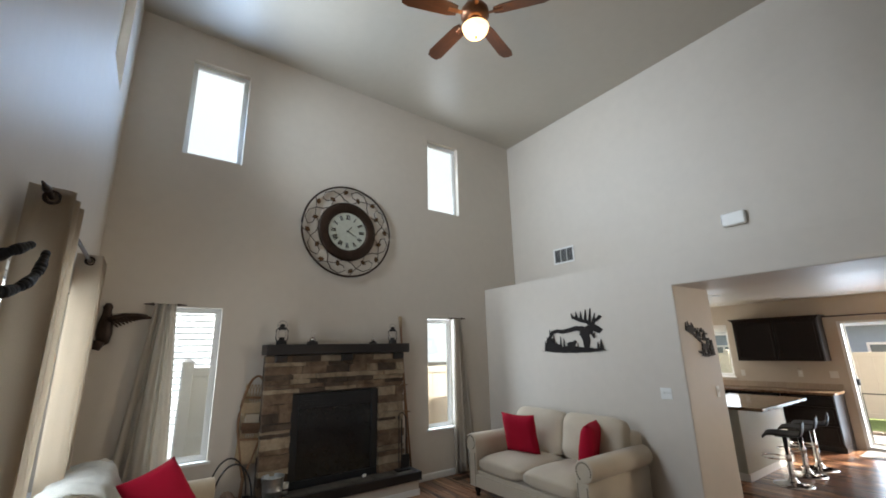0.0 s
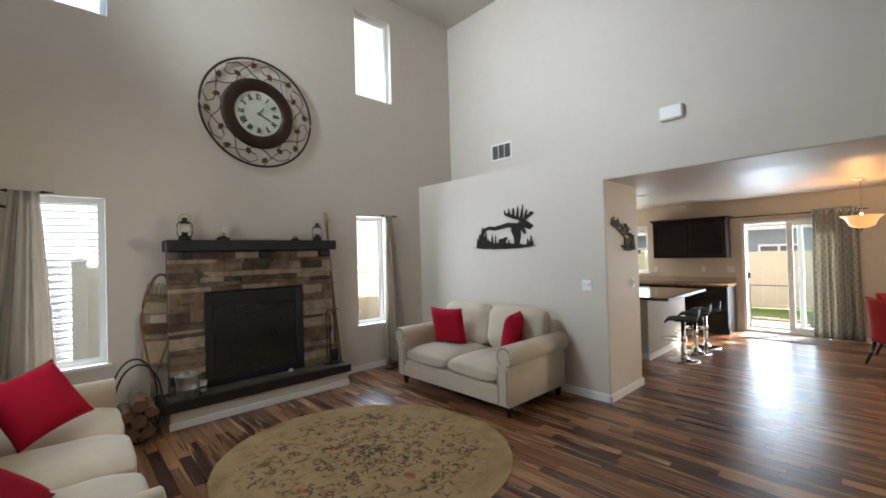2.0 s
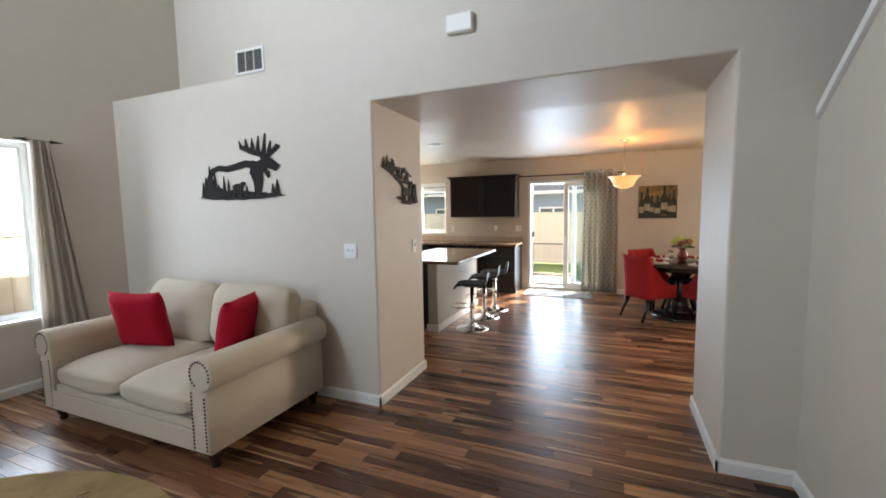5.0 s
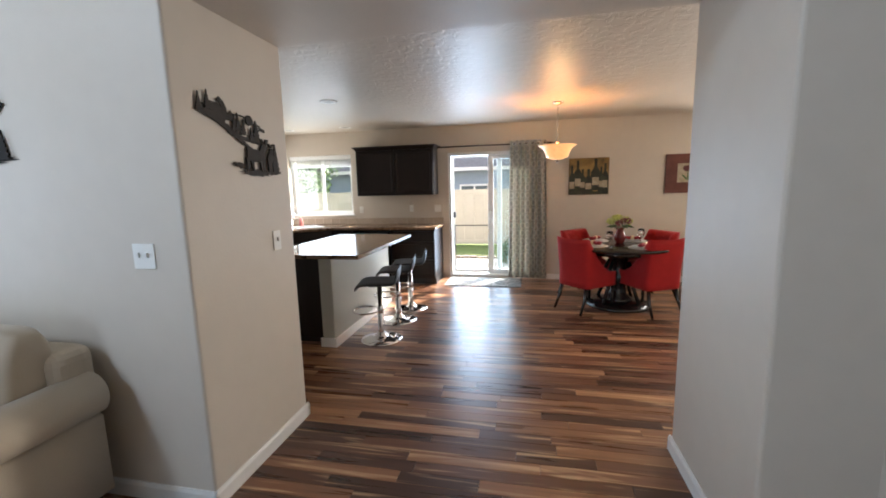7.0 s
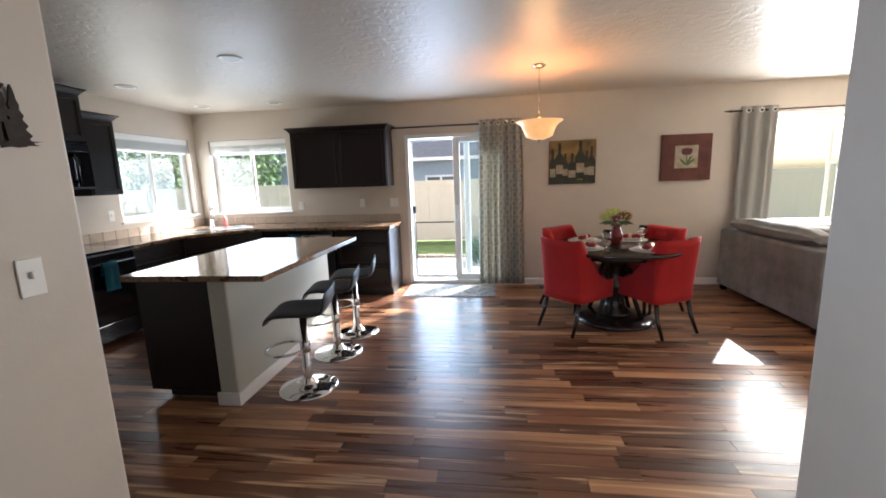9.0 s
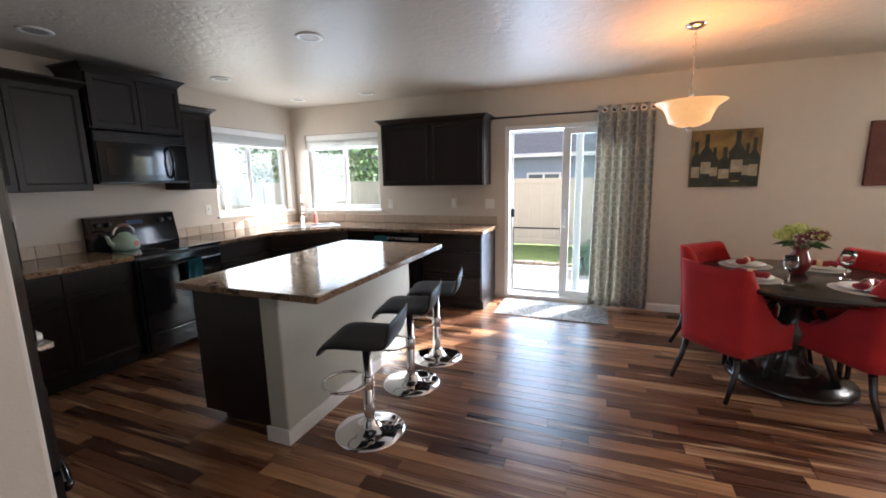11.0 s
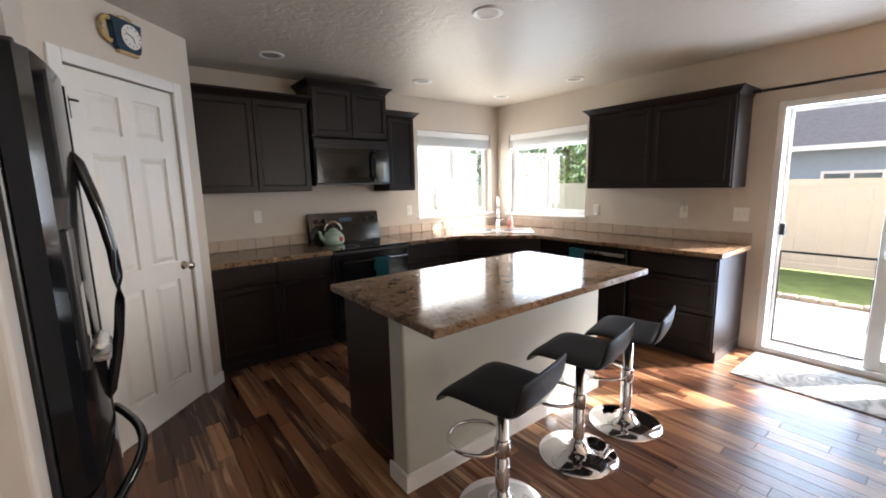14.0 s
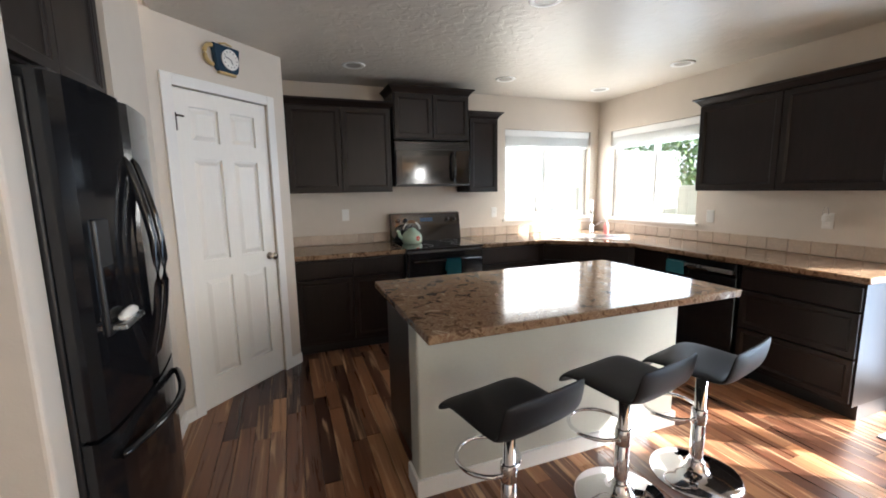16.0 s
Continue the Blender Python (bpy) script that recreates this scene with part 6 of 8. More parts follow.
settee("loveseat", pose(4.735, 4.36, 0) @ FACE_W, 1.825, 2, 1.06, CREAM, "cream linen loveseat with rolled arms and nailhead trim", 0.695, 0.92, True)
settee("sofa", pose(-0.14, 2.17, 0) @ FACE_E, 2.47, 3, 1.08, CREAM_D, "cream three-seat sofa under the side window", 0.63, 0.90, False)


def throw_pillow(m, size, seed, label):
    root = thing("throw_pillow", m, label, "pillow", "red throw pillows")
    part("cover", pillow_bm(size, size, 0.17, seed), RED_P, root, smooth=True)
    return root


throw_pillow(pose(4.15, 3.84, 0.478, 12, 0, -78), 0.47, 1, "bright red square pillow on the loveseat")
throw_pillow(pose(4.20, 2.97, 0.478, 10, 0, 22), 0.46, 2, "bright red square pillow against the loveseat arm")
up_, side_ = Vector((0.06, 0.17, 0.19)).normalized(), Vector((0.28, 0.05, -0.13))
side_ = (side_ - up_ * side_.dot(up_)).normalized()
ax_, az_ = (side_ - up_).normalized(), (side_ + up_).normalized()
lean_ = Matrix((ax_, az_.cross(ax_), az_)).transposed().to_4x4()
throw_pillow(Matrix.Translation((0.50, 3.84, 0.715)) @ lean_ @ pose(0, 0, -0.225), 0.45, 3, "bright red square pillow on the sofa")
throw_pillow(pose(0.52, 2.64, 0.47, -52, -8, 70), 0.46, 4, "bright red square pillow lying on the sofa")


def drape(name, m, w, l, material, label, seed, curve):
    """A cloth laid over a rounded edge."""
    root = thing(name, m, label, "throw")
    bm = bmesh.new()
    nu, nv = 22, 30
    g = []
    for i in range(nu + 1):
        row = []
        for j in range(nv + 1):
            u, v = i / nu - 0.5, j / nv
            y, z = curve(v)
            q = noise.noise(Vector((u * 5 + seed, v * 5, seed))) * 0.035 + 0.012 * math.sin(u * 30 + v * 7 + seed)
            row.append(bm.verts.new((u * w * (1 + 0.08 * math.sin(v * 6 + seed)), y + q * 0.6, z + abs(q) + 0.012)))
        g.append(row)
    for i in range(nu):
        for j in range(nv):
            bm.faces.new((g[i][j], g[i + 1][j], g[i + 1][j + 1], g[i][j + 1]))
    bmesh.ops.solidify(bm, geom=bm.faces[:], thickness=0.012)
    part("cloth", bm, material, root, smooth=True)
    return root


def over_back(v):
    a = v * 0.95
    if a < 0.25:
        return -0.32 - (0.25 - a) * 0.35, 0.93 - (0.25 - a) * 0.9
    if a < 0.62:
        k = (a - 0.25) / 0.37
        return -0.32 + 0.30 * k, 0.93 + 0.035 * math.sin(math.pi * k)
    return -0.005, 0.93 - (a - 0.62)


drape("throw_blanket", pose(-0.12, 2.50, 0) @ FACE_E, 0.75, 1.0, RED_T, "red plush throw over the sofa back", 3, lambda v: (over_back(v)[0] - 0.10 * (1 - v), over_back(v)[1] + 0.0))
drape("white_blanket", pose(-0.12, 3.62, 0) @ FACE_E, 0.95, 0.8, WHITE_T, "rumpled white cotton throw along the sofa back", 7, over_back)

# oval rug with a sand border and a worn floral field
RUGF = two_tone("rug_floral_field", [(0.26, (0.06, 0.042, 0.024)), (0.36, (0.17, 0.115, 0.06)), (0.42, (0.30, 0.20, 0.095)), (0.60, (0.37, 0.25, 0.125)), (0.70, (0.27, 0.17, 0.08))], 7, 7, 0.95, 1.6, 0.35, 0.1)
tr_ = RUGF.node_tree
br_ = tr_.nodes["Principled BSDF"]
old = br_.inputs["Base Color"].links[0].from_socket
nz = tr_.nodes.new("ShaderNodeTexNoise")
nz.inputs["Scale"].default_value, nz.inputs["Detail"].default_value = 5.5, 2
cz = tr_.nodes.new("ShaderNodeTexCoord")
tr_.links.new(cz.outputs["Object"], nz.inputs["Vector"])
mz = tr_.nodes.new("ShaderNodeMapRange")
mz.inputs["From Min"].default_value, mz.inputs["From Max"].default_value, mz.inputs["To Max"].default_value = 0.64, 0.70, 0.8
tr_.links.new(nz.outputs["Fac"], mz.inputs["Value"])
mxz = tr_.nodes.new("ShaderNodeMix")
mxz.data_type = "RGBA"
mxz.inputs["B"].default_value = (0.26, 0.055, 0.04, 1)
tr_.links.new(mz.outputs[0], mxz.inputs["Factor"])
tr_.links.new(old, mxz.inputs["A"])
tr_.links.new(mxz.outputs["Result"], br_.inputs["Base Color"])
rug = thing("oval_rug", pose(2.412, 3.035, 0, 0, 0, 129), "oval sand-coloured rug with a faded floral field", "rug")


def oval(a, b, z0, z1, n=72, wob=0.0):
    bm = bmesh.new()
    add_prism(bm, [((a + wob * math.sin(k * 1.9)) * math.cos(2 * math.pi * k / n), (b + wob * math.sin(k * 1.9)) * math.sin(2 * math.pi * k / n)) for k in range(n)], z1 - z0, "z", z0)
    bmesh.ops.recalc_face_normals(bm, faces=bm.faces[:])
    return bm


part("border", oval(1.16, 1.045, 0.0005, 0.009), RUG_EDGE, rug, "plain sand border")
part("field", oval(0.99, 0.885, 0.009, 0.0105, 72, 0.012), RUGF, rug, "faded floral field")
VINE = mat("rug_vine_umber", (0.060, 0.038, 0.020), 0.95, var=0.3, bump=0.2)
rng = random.Random(21)
bm = bmesh.new()
for i in range(430):
    t = rng.uniform(0, 2 * math.pi)
    rr = rng.choice((0.84, 0.78, 0.72, 0.62, 0.45, 0.36, 0.28, 0.12)) + rng.uniform(-0.05, 0.05)
    c = Vector((0.93 * rr * 1.08 * math.cos(t), 0.83 * rr * 1.08 * math.sin(t), 0.0108))
    a0 = rng.uniform(0, 6.28)
    pts = []
    for k in range(6):
        a = a0 + k * rng.uniform(0.3, 0.8)
        c = c + 0.017 * Vector((math.cos(a), math.sin(a), 0))
        pts.append(c.copy())
    for p, q in zip(pts, pts[1:]):
        d = (q - p).normalized() * 0.0055
        n_ = Vector((-d.y, d.x, 0))
        bm.faces.new([bm.verts.new(v) for v in (p - n_, p + n_, q + n_ * 0.5, q - n_ * 0.5)])
    e = Vector((math.cos(a0), math.sin(a0), 0)) * 0.016
    f = Vector((-e.y, e.x, 0)) * 0.5
    bm.faces.new([bm.verts.new(pts[2] + v + Vector((0, 0, 0.0002))) for v in (e, f, -e, -f)])
ROSE = mat("rug_rose_red", (0.155, 0.05, 0.034), 0.95, var=0.3, bump=0.2)
fm = bmesh.new()
for i in range(17):
    t, rr = 2.399 * i + 0.5 * math.sin(3.1 * i), 0.84 * math.sqrt((i + 0.5) / 17)
    cx_, cy_ = 0.95 * rr * math.cos(t), 0.85 * rr * math.sin(t)
    for k in range(5):
        a0 = t + 1.2566 * k
        px_, py_ = cx_ + 0.024 * math.cos(a0), cy_ + 0.024 * math.sin(a0)
        fm.faces.new([fm.verts.new((px_ + 0.019 * math.cos(q * 1.0472), py_ + 0.014 * math.sin(q * 1.0472), 0.0112)) for q in range(6)])
tagged(part("woven_roses", fm, ROSE, rug, "small woven dull red flowers"), kind="stuff")
tagged(part("woven_vines", bm, VINE, rug, "dark woven scrolls and leaves"), kind="stuff")

# ---- fireplace ----
fp = thing("fireplace", pose(0, 0, 0), "ledge-stone fireplace with a black firebox and raised hearth", "fireplace")
FX0, FX1, FB0, FB1, FBZ = 1.39, 3.13, 1.70, 2.77, 1.245
bm = box(FX0 + 0.01, FB0, 5.03, NL - 0.001, 0.262, 1.68)
add_box(bm, FB1, FX1 - 0.01, 5.03, NL - 0.001, 0.262, 1.68)
add_box(bm, FB0, FB1, 5.03, NL - 0.001, FBZ, 1.68)
sb_ = part("stone_backing", bm, MORTAR, fp, "dark recessed mortar")
rng = random.Random(5)
z = 0.264
stones = 0
while z < 1.655:
    h = min(rng.choice((0.036, 0.045, 0.055, 0.07, 0.09, 0.11)), 1.672 - z)
    if 1.672 - (z + h) < 0.04:
        h = 1.672 - z
    spans = [(FX0, FB0), (FB1, FX1)] if z + h <= FBZ + 0.03 else [(FX0, FX1)]
    if z < FBZ < z + h and z + h > FBZ + 0.03:
        h = FBZ + 0.001 - z
        if h < 0.03:
            z = FBZ + 0.002
            continue
        spans = [(FX0, FB0), (FB1, FX1)]
    for a, b in spans:
        x = a
        while x < b - 0.01:
            L = rng.uniform(0.15, 0.30) + 1.2 * max(0.0, 0.10 - h) * rng.uniform(0, 4)
            if b - (x + L) < 0.1:
                L = b - x
            dep = rng.uniform(0.045, 0.095)
            bm = bmesh.new()
            add_box(bm, x + 0.002, x + L - 0.002, 5.03 - dep, 5.031, z + 0.002, z + h - 0.002)
            bmesh.ops.subdivide_edges(bm, edges=[e for e in bm.edges if abs(e.verts[0].co.x - e.verts[1].co.x) > 0.05], cuts=3, use_grid_fill=True)
            for v in bm.verts:
                if v.co.y < 5.0:
                    v.co.y += rng.uniform(-0.010, 0.010)
                    v.co.z += rng.uniform(-0.004, 0.004)
                    v.co.x += rng.uniform(-0.003, 0.003)
            part("stone", bm, rng.choice((STONE_A, STONE_A, STONE_B, STONE_C, STONE_A, STONE_B, STONE_C)), sb_)
            x += L
    z += h
man = part("mantel", box(1.37, 3.18, 4.885, NL - 0.001, 1.685, 1.80, 0.008, 2), BLACKWOOD, fp, "thick black-stained wooden mantel")
for x in (1.48, 2.26, 2.98):
    part("corbel", box(x, x + 0.13, 4.915, 4.99, 1.60, 1.684, 0.012, 2), BLACKWOOD, man)
# firebox
part("surround", box(FB0 + 0.002, FB1 - 0.002, 4.985, 5.12, 0.262, 0.335, 0.004, 1), BLACK_SATIN, fp, "black louvred lower panel")
for a, b, c, d in ((FB0 + 0.002, FB0 + 0.085, 0.336, FBZ - 0.002), (FB1 - 0.085, FB1 - 0.002, 0.336, FBZ - 0.002), (FB0 + 0.086, FB1 - 0.086, FBZ - 0.16, FBZ - 0.002)):
    part("metal_frame", box(a, b, 4.985, 5.12, c, d, 0.004, 1), BLACK_SATIN, fp, "black metal firebox frame")
for i in range(5):
    part("louvre", box(FB0 + 0.10, FB1 - 0.10, 4.978, 4.984, FBZ - 0.135 + i * 0.024, FBZ - 0.123 + i * 0.024), BLACK_SATIN, fp)
part("glass_door", box(FB0 + 0.087, FB1 - 0.087, 5.005, 5.012, 0.337, FBZ - 0.162), mat("firebox_smoked_glass", (0.016, 0.015, 0.014), 0.08, var=0.3, scale=3, bump=0), fp, "smoked firebox glass")
# hearth
HX0, HX1, HY = 1.29, 3.245, 4.70
part("hearth_base", box(HX0 + 0.06, HX1 - 0.03, HY + 0.03, NL - 0.001, 0.0, 0.165), mat("hearth_base_paint", (0.60, 0.53, 0.44), 0.5, var=0.04, bump=0.1), fp, "beige painted plinth")
part("baseboard", box(HX0 + 0.05, HX1 - 0.02, HY + 0.016, HY + 0.029, 0.0, 0.07, 0.004, 1), TRIM, fp)
part("hearth_edge", box(HX0, HX1, HY, HY + 0.06, 0.166, 0.262, 0.006, 2), BLACKWOOD, fp, "black-stained wooden edge")
for x in (HX0, HX1 - 0.06):
    part("hearth_edge", box(x, x + 0.06, HY + 0.061, NL - 0.001, 0.166, 0.262, 0.006, 2), BLACKWOOD, fp, "black-stained wooden edge")
hs = part("hearth_top", box(HX0 + 0.061, HX1 - 0.061, HY + 0.061, NL - 0.001, 0.166, 0.250), MORTAR, fp)
n_t = 7
tw_ = (HX1 - HX0 - 0.122) / n_t
for i in range(n_t):
    part("tile", box(HX0 + 0.061 + i * tw_ + 0.003, HX0 + 0.061 + (i + 1) * tw_ - 0.003, HY + 0.064, 4.98, 0.2502, 0.2605, 0.002, 1), SLATE, hs, "grey-brown slate tile")


def lantern(x, y, z, s=1.0):
    root = thing("hurricane_lantern", Matrix.Translation((x, y, z)) @ Matrix.Scale(s, 4), "small black hurricane lantern on the mantel", "lantern", "lanterns on the mantel")
    part("tank", lathe([(0.055, 0.0), (0.058, 0.01), (0.055, 0.04), (0.03, 0.055)], 20), IRON, root, smooth=True)
    part("burner", lathe([(0.03, 0.055), (0.03, 0.075), (0.036, 0.08)], 16), IRON, root, smooth=True)
    part("globe", lathe([(0.032, 0.08), (0.045, 0.11), (0.042, 0.145), (0.03, 0.165)], 20, cap=False), GLASSW, root, "glass globe", smooth=True)
    part("chimney", lathe([(0.04, 0.165), (0.042, 0.18), (0.026, 0.195), (0.028, 0.215), (0.034, 0.22), (0.0, 0.235)], 18, cap=False), IRON, root, smooth=True)
    for s_ in (-1, 1):
        part("side_tube", tube([(s_ * 0.05, 0, 0.03), (s_ * 0.066, 0, 0.07), (s_ * 0.066, 0, 0.16), (s_ * 0.035, 0, 0.195)], 0.006, 6), IRON, root)
    part("bail", tube(arc((0, 0, 0.195), 0.055, 5, 175, 12, "xz", 0.075), 0.0022, 5), IRON, root)
    return root


lantern(1.545, 4.985, 1.80, 1.0)
lantern(2.975, 4.985, 1.80, 0.95)


def oil_lamp(x, y, z, s):
    root = thing("oil_lamp", Matrix.Translation((x, y, z)) @ Matrix.Scale(s, 4), "little glass oil lamp on a dark base", "lamp", "oil lamps on the mantel")
    part("base", box(-0.05, 0.05, -0.035, 0.035, 0, 0.03, 0.004, 1), BLACKWOOD, root)
    part("font", lathe([(0.02, 0.03), (0.035, 0.045), (0.03, 0.065), (0.012, 0.075)], 16), NICKEL, root, smooth=True)
    part("chimney", lathe([(0.012, 0.075), (0.02, 0.095), (0.017, 0.13), (0.011, 0.16)], 16, cap=False), GLASSW, root, "clear glass chimney", smooth=True)
    return root


oil_lamp(1.90, 4.985, 1.80, 1.1)
oil_lamp(2.69, 4.985, 1.80, 0.8)

# snowshoe leaning on the wall
ss = thing("snowshoe", pose(1.235, 5.035, 0.02, -4, 5, 0), "old wooden snowshoe with rawhide lacing", "snowshoe")
frame_pts = []
for k in range(40):
    a = 2 * math.pi * k / 40
    s = math.sin(a)
    wdt = 0.135 * (1 if s > 0 else 1 - 0.72 * min(1, abs(s)) ** 1.2)
    frame_pts.append((wdt * math.cos(a), 0, 0.98 + (0.47 if s > 0 else 0.55) * s))
part("frame", tube(frame_pts, 0.014, 8, closed=True), OLDWOOD, ss, smooth=True)
part("tail", tube([(0.0, 0, 0.44), (0.0, 0, 0.0)], 0.017, 8), OLDWOOD, ss, smooth=True)
for z_, w_ in ((0.80, 0.115), (1.22, 0.115)):
    part("crossbar", box(-w_, w_, -0.012, 0.012, z_ - 0.012, z_ + 0.012, 0.003, 1), OLDWOOD, ss)
bm = bmesh.new()
for i in range(-7, 8):
    for sgn in (-1, 1):
        pts = []
        for k in range(2):
            z_ = 0.62 + 0.74 * k
            x_ = i * 0.034 + sgn * (k - 0.5) * 0.30
            pts.append(Vector((max(-0.11, min(0.11, x_)), 0.003 * sgn, z_)))
        add_tube(bm, pts, 0.0045, 4)
tagged(part("lacing", bm, RAWHIDE, ss, "crossed rawhide lacing"), kind="stuff")
part("toe_board", box(-0.125, 0.125, -0.010, 0.006, 1.06, 1.17, 0.004, 1), RAWHIDE, ss, "brown hide panel")
part("footplate", box(-0.07, 0.07, -0.012, 0.007, 0.96, 1.05, 0.008, 2), CREAM, ss, "pale worn footplate")
part("heel_panel", box(-0.10, 0.10, -0.009, 0.005, 0.56, 0.80, 0.004, 1), RAWHIDE, ss, "brown hide panel")
part("binding", box(-0.105, 0.105, -0.032, -0.005, 0.89, 0.965, 0.010, 2), BARK, ss, "dark leather toe binding")
part("binding_strap", box(-0.085, 0.085, -0.02, 0.006, 0.86, 0.895, 0.004, 1), BARK, ss)

# wooden skis leaning in the corner of the fireplace
for k, (x0_, x1_) in enumerate(((3.30, 3.145), (3.232, 3.165))):
    sk_ = thing("wooden_ski_pole", pose(0, 0, 0), "tall old bamboo ski pole leaning on the wall", "ski pole", "ski poles")
    a_, b_ = Vector((x0_, 5.02, 0.262 if x0_ < 3.245 else 0.0)), Vector((x1_, 5.105, 2.17))
    part("shaft", tube([a_, b_], 0.013, 8, taper=0.8), OLDWOOD, sk_, smooth=True)
    part("grip", tube([b_ - (b_ - a_) * 0.07, b_], 0.017, 8), RAWHIDE, sk_, smooth=True)
    c_ = a_ + (b_ - a_) * (0.42 + 0.1 * k)
    part("basket", tube(arc(c_, 0.05, 0, 340, 14, "xy", 0.035), 0.006, 6, closed=True), OLDWOOD, sk_)

# hearth tools
ft = thing("fireplace_tools", pose(3.07, 4.90, 0.262), "black iron fireplace tool set on a stand", "fire tools")
part("foot", box(-0.09, 0.09, -0.07, 0.07, 0, 0.018, 0.006, 2), IRON, ft)
part("post", tube([(0, 0, 0.018), (0, 0, 0.60)], 0.008, 8), IRON, ft)
part("crown", tube(arc((0, 0, 0.60), 0.05, 0, 180, 10, "xz", 0.07), 0.006, 6), IRON, ft)
part("shovel", tube([(0.05, -0.02, 0.62), (0.05, -0.02, 0.18)], 0.006, 6), IRON, ft)
part("shovel_blade", box(0.0, 0.10, -0.03, -0.01, 0.03, 0.18, 0.012, 2), IRON, ft)
part("poker", tube([(-0.05, -0.02, 0.64), (-0.05, -0.02, 0.05), (-0.02, -0.03, 0.03)], 0.006, 6), IRON, ft)

# buckets
bk = thing("zinc_bucket", pose(1.52, 4.84, 0.262), "galvanized zinc bucket on the hearth", "bucket")
part("body", lathe([(0.0, 0.0), (0.085, 0.0), (0.09, 0.004), (0.098, 0.08), (0.101, 0.083), (0.099, 0.087), (0.108, 0.20), (0.113, 0.205), (0.113, 0.212), (0.104, 0.212), (0.104, 0.20), (0.088, 0.02), (0.0, 0.02)], 32, cap=False), ZINC, bk, smooth=True)
part("bail", tube(arc((0, 0, 0.195), 0.112, 0, -180, 16, "xz", 0.085), 0.003, 6), ZINC, bk)
wb = thing("white_cup", pose(1.655, 4.90, 0.262), "small white cup on the hearth beside the bucket", "cup")
part("cup", lathe([(0.0, 0.0), (0.035, 0.0), (0.045, 0.11), (0.041, 0.11), (0.032, 0.008), (0.0, 0.008)], 20, cap=False), CHINA, wb, smooth=True)
part("band", lathe([(0.0395, 0.04), (0.0405, 0.04), (0.0425, 0.06), (0.0415, 0.06)], 20, cap=False), BLACK_SATIN, wb)
nt = thing("folded_note", pose(2.58, 4.93, 0.262, 0, 0, 20), "small white folded card on the hearth", "card")
part("card", box(-0.025, 0.025, -0.012, 0.012, 0, 0.03, 0.002, 1), CHINA, nt)

# log hoop
lh = thing("log_holder", pose(1.10, 4.72, 0), "round iron log hoop holding split logs", "log holder")
for y in (-0.14, 0.14):
    part("hoop", tube(arc((0, y, 0.36), 0.17, 0, 352, 30, "xz", 0.34), 0.009, 6, closed=True), IRON, lh, smooth=True)
for x, z_ in ((-0.14, 0.16), (0.14, 0.16), (0.0, 0.022)):
    part("tie_bar", tube([(x, -0.14, z_), (x, 0.14, z_)], 0.008, 6), IRON, lh)
rng = random.Random(8)
for x, z_, r_ in ((-0.055, 0.12, 0.055), (0.06, 0.115, 0.052), (0.0, 0.215, 0.06), (-0.085, 0.275, 0.048), (0.085, 0.28, 0.05), (0.005, 0.345, 0.058)):
    bm = lathe([(r_, 0), (r_ * 1.03, 0.1), (r_ * 0.97, 0.25), (r_, 0.36)], 9)
    for v in bm.verts:
        v.co.x *= rng.uniform(0.85, 1.1)
        v.co.y *= rng.uniform(0.85, 1.1)
    part("log", bm, BARK, lh, "split firewood log", at=pose(x, 0.18, z_, 90))


# ---- wall clock ----
def strokes(text):
    """Roman numerals as strokes of (x0, x1, lean)."""
    out, x = [], 0.0
    for c in text:
        if c == "I":
            out.append((x, x))
            x += 0.5
        elif c == "V":
            out += [(x - 0.1, x + 0.35), (x + 0.8, x + 0.35)]
            x += 1.1
        else:
            out += [(x - 0.1, x + 0.8), (x + 0.8, x - 0.1)]
            x += 1.1
    return [(a - (x - 0.5) / 2, b - (x - 0.5) / 2) for a, b in out]


CZ = 3.30
cl = thing("wall_clock", pose(2.345, NL - 0.005, CZ), "large bronze wall clock ringed with scrolling vines and leaves", "clock")
part("outer_ring", tube(arc((0, -0.03, 0), 0.625, 0, 354, 61, "xz"), 0.013, 8, closed=True), BRONZE, cl, smooth=True)
part("inner_ring", lathe([(0.262, 0.0), (0.275, 0.022), (0.30, 0.034), (0.34, 0.038), (0.385, 0.034), (0.405, 0.020), (0.412, 0.0)], 64, cap=False), BRONZE, cl, "broad dark bronze band", smooth=True, at=pose(0, 0, 0, 90))
part("dial", lathe([(0.0, 0.008), (0.264, 0.008), (0.264, 0.0)], 56, cap=False), CLOCKFACE, cl, "aged ivory dial", at=pose(0, 0, 0, 90))
for i, num in enumerate(("XII", "I", "II", "III", "IV", "V", "VI", "VII", "VIII", "IX", "X", "XI")):
    bm = bmesh.new()
    for k, (a_, b_) in enumerate(strokes(num)):
        s_ = 0.030
        add_tube(bm, [(b_ * s_, 0.165, 0.0), (a_ * s_, 0.232, 0.0)], 0.0052, 4)
    part("numeral", bm, BLACK_SATIN, cl, at=pose(0, -0.0105, 0, 90) @ Matrix.Rotation(radians(-30 * i), 4, "Z"))
for a_, l_ in ((-38, 0.09), (-118, 0.15)):
    part("pointer", box(-0.005, 0.005, -0.02, l_, 0, 0.003), BLACK_SATIN, cl, at=pose(0, -0.013, 0, 90) @ Matrix.Rotation(radians(a_), 4, "Z"))
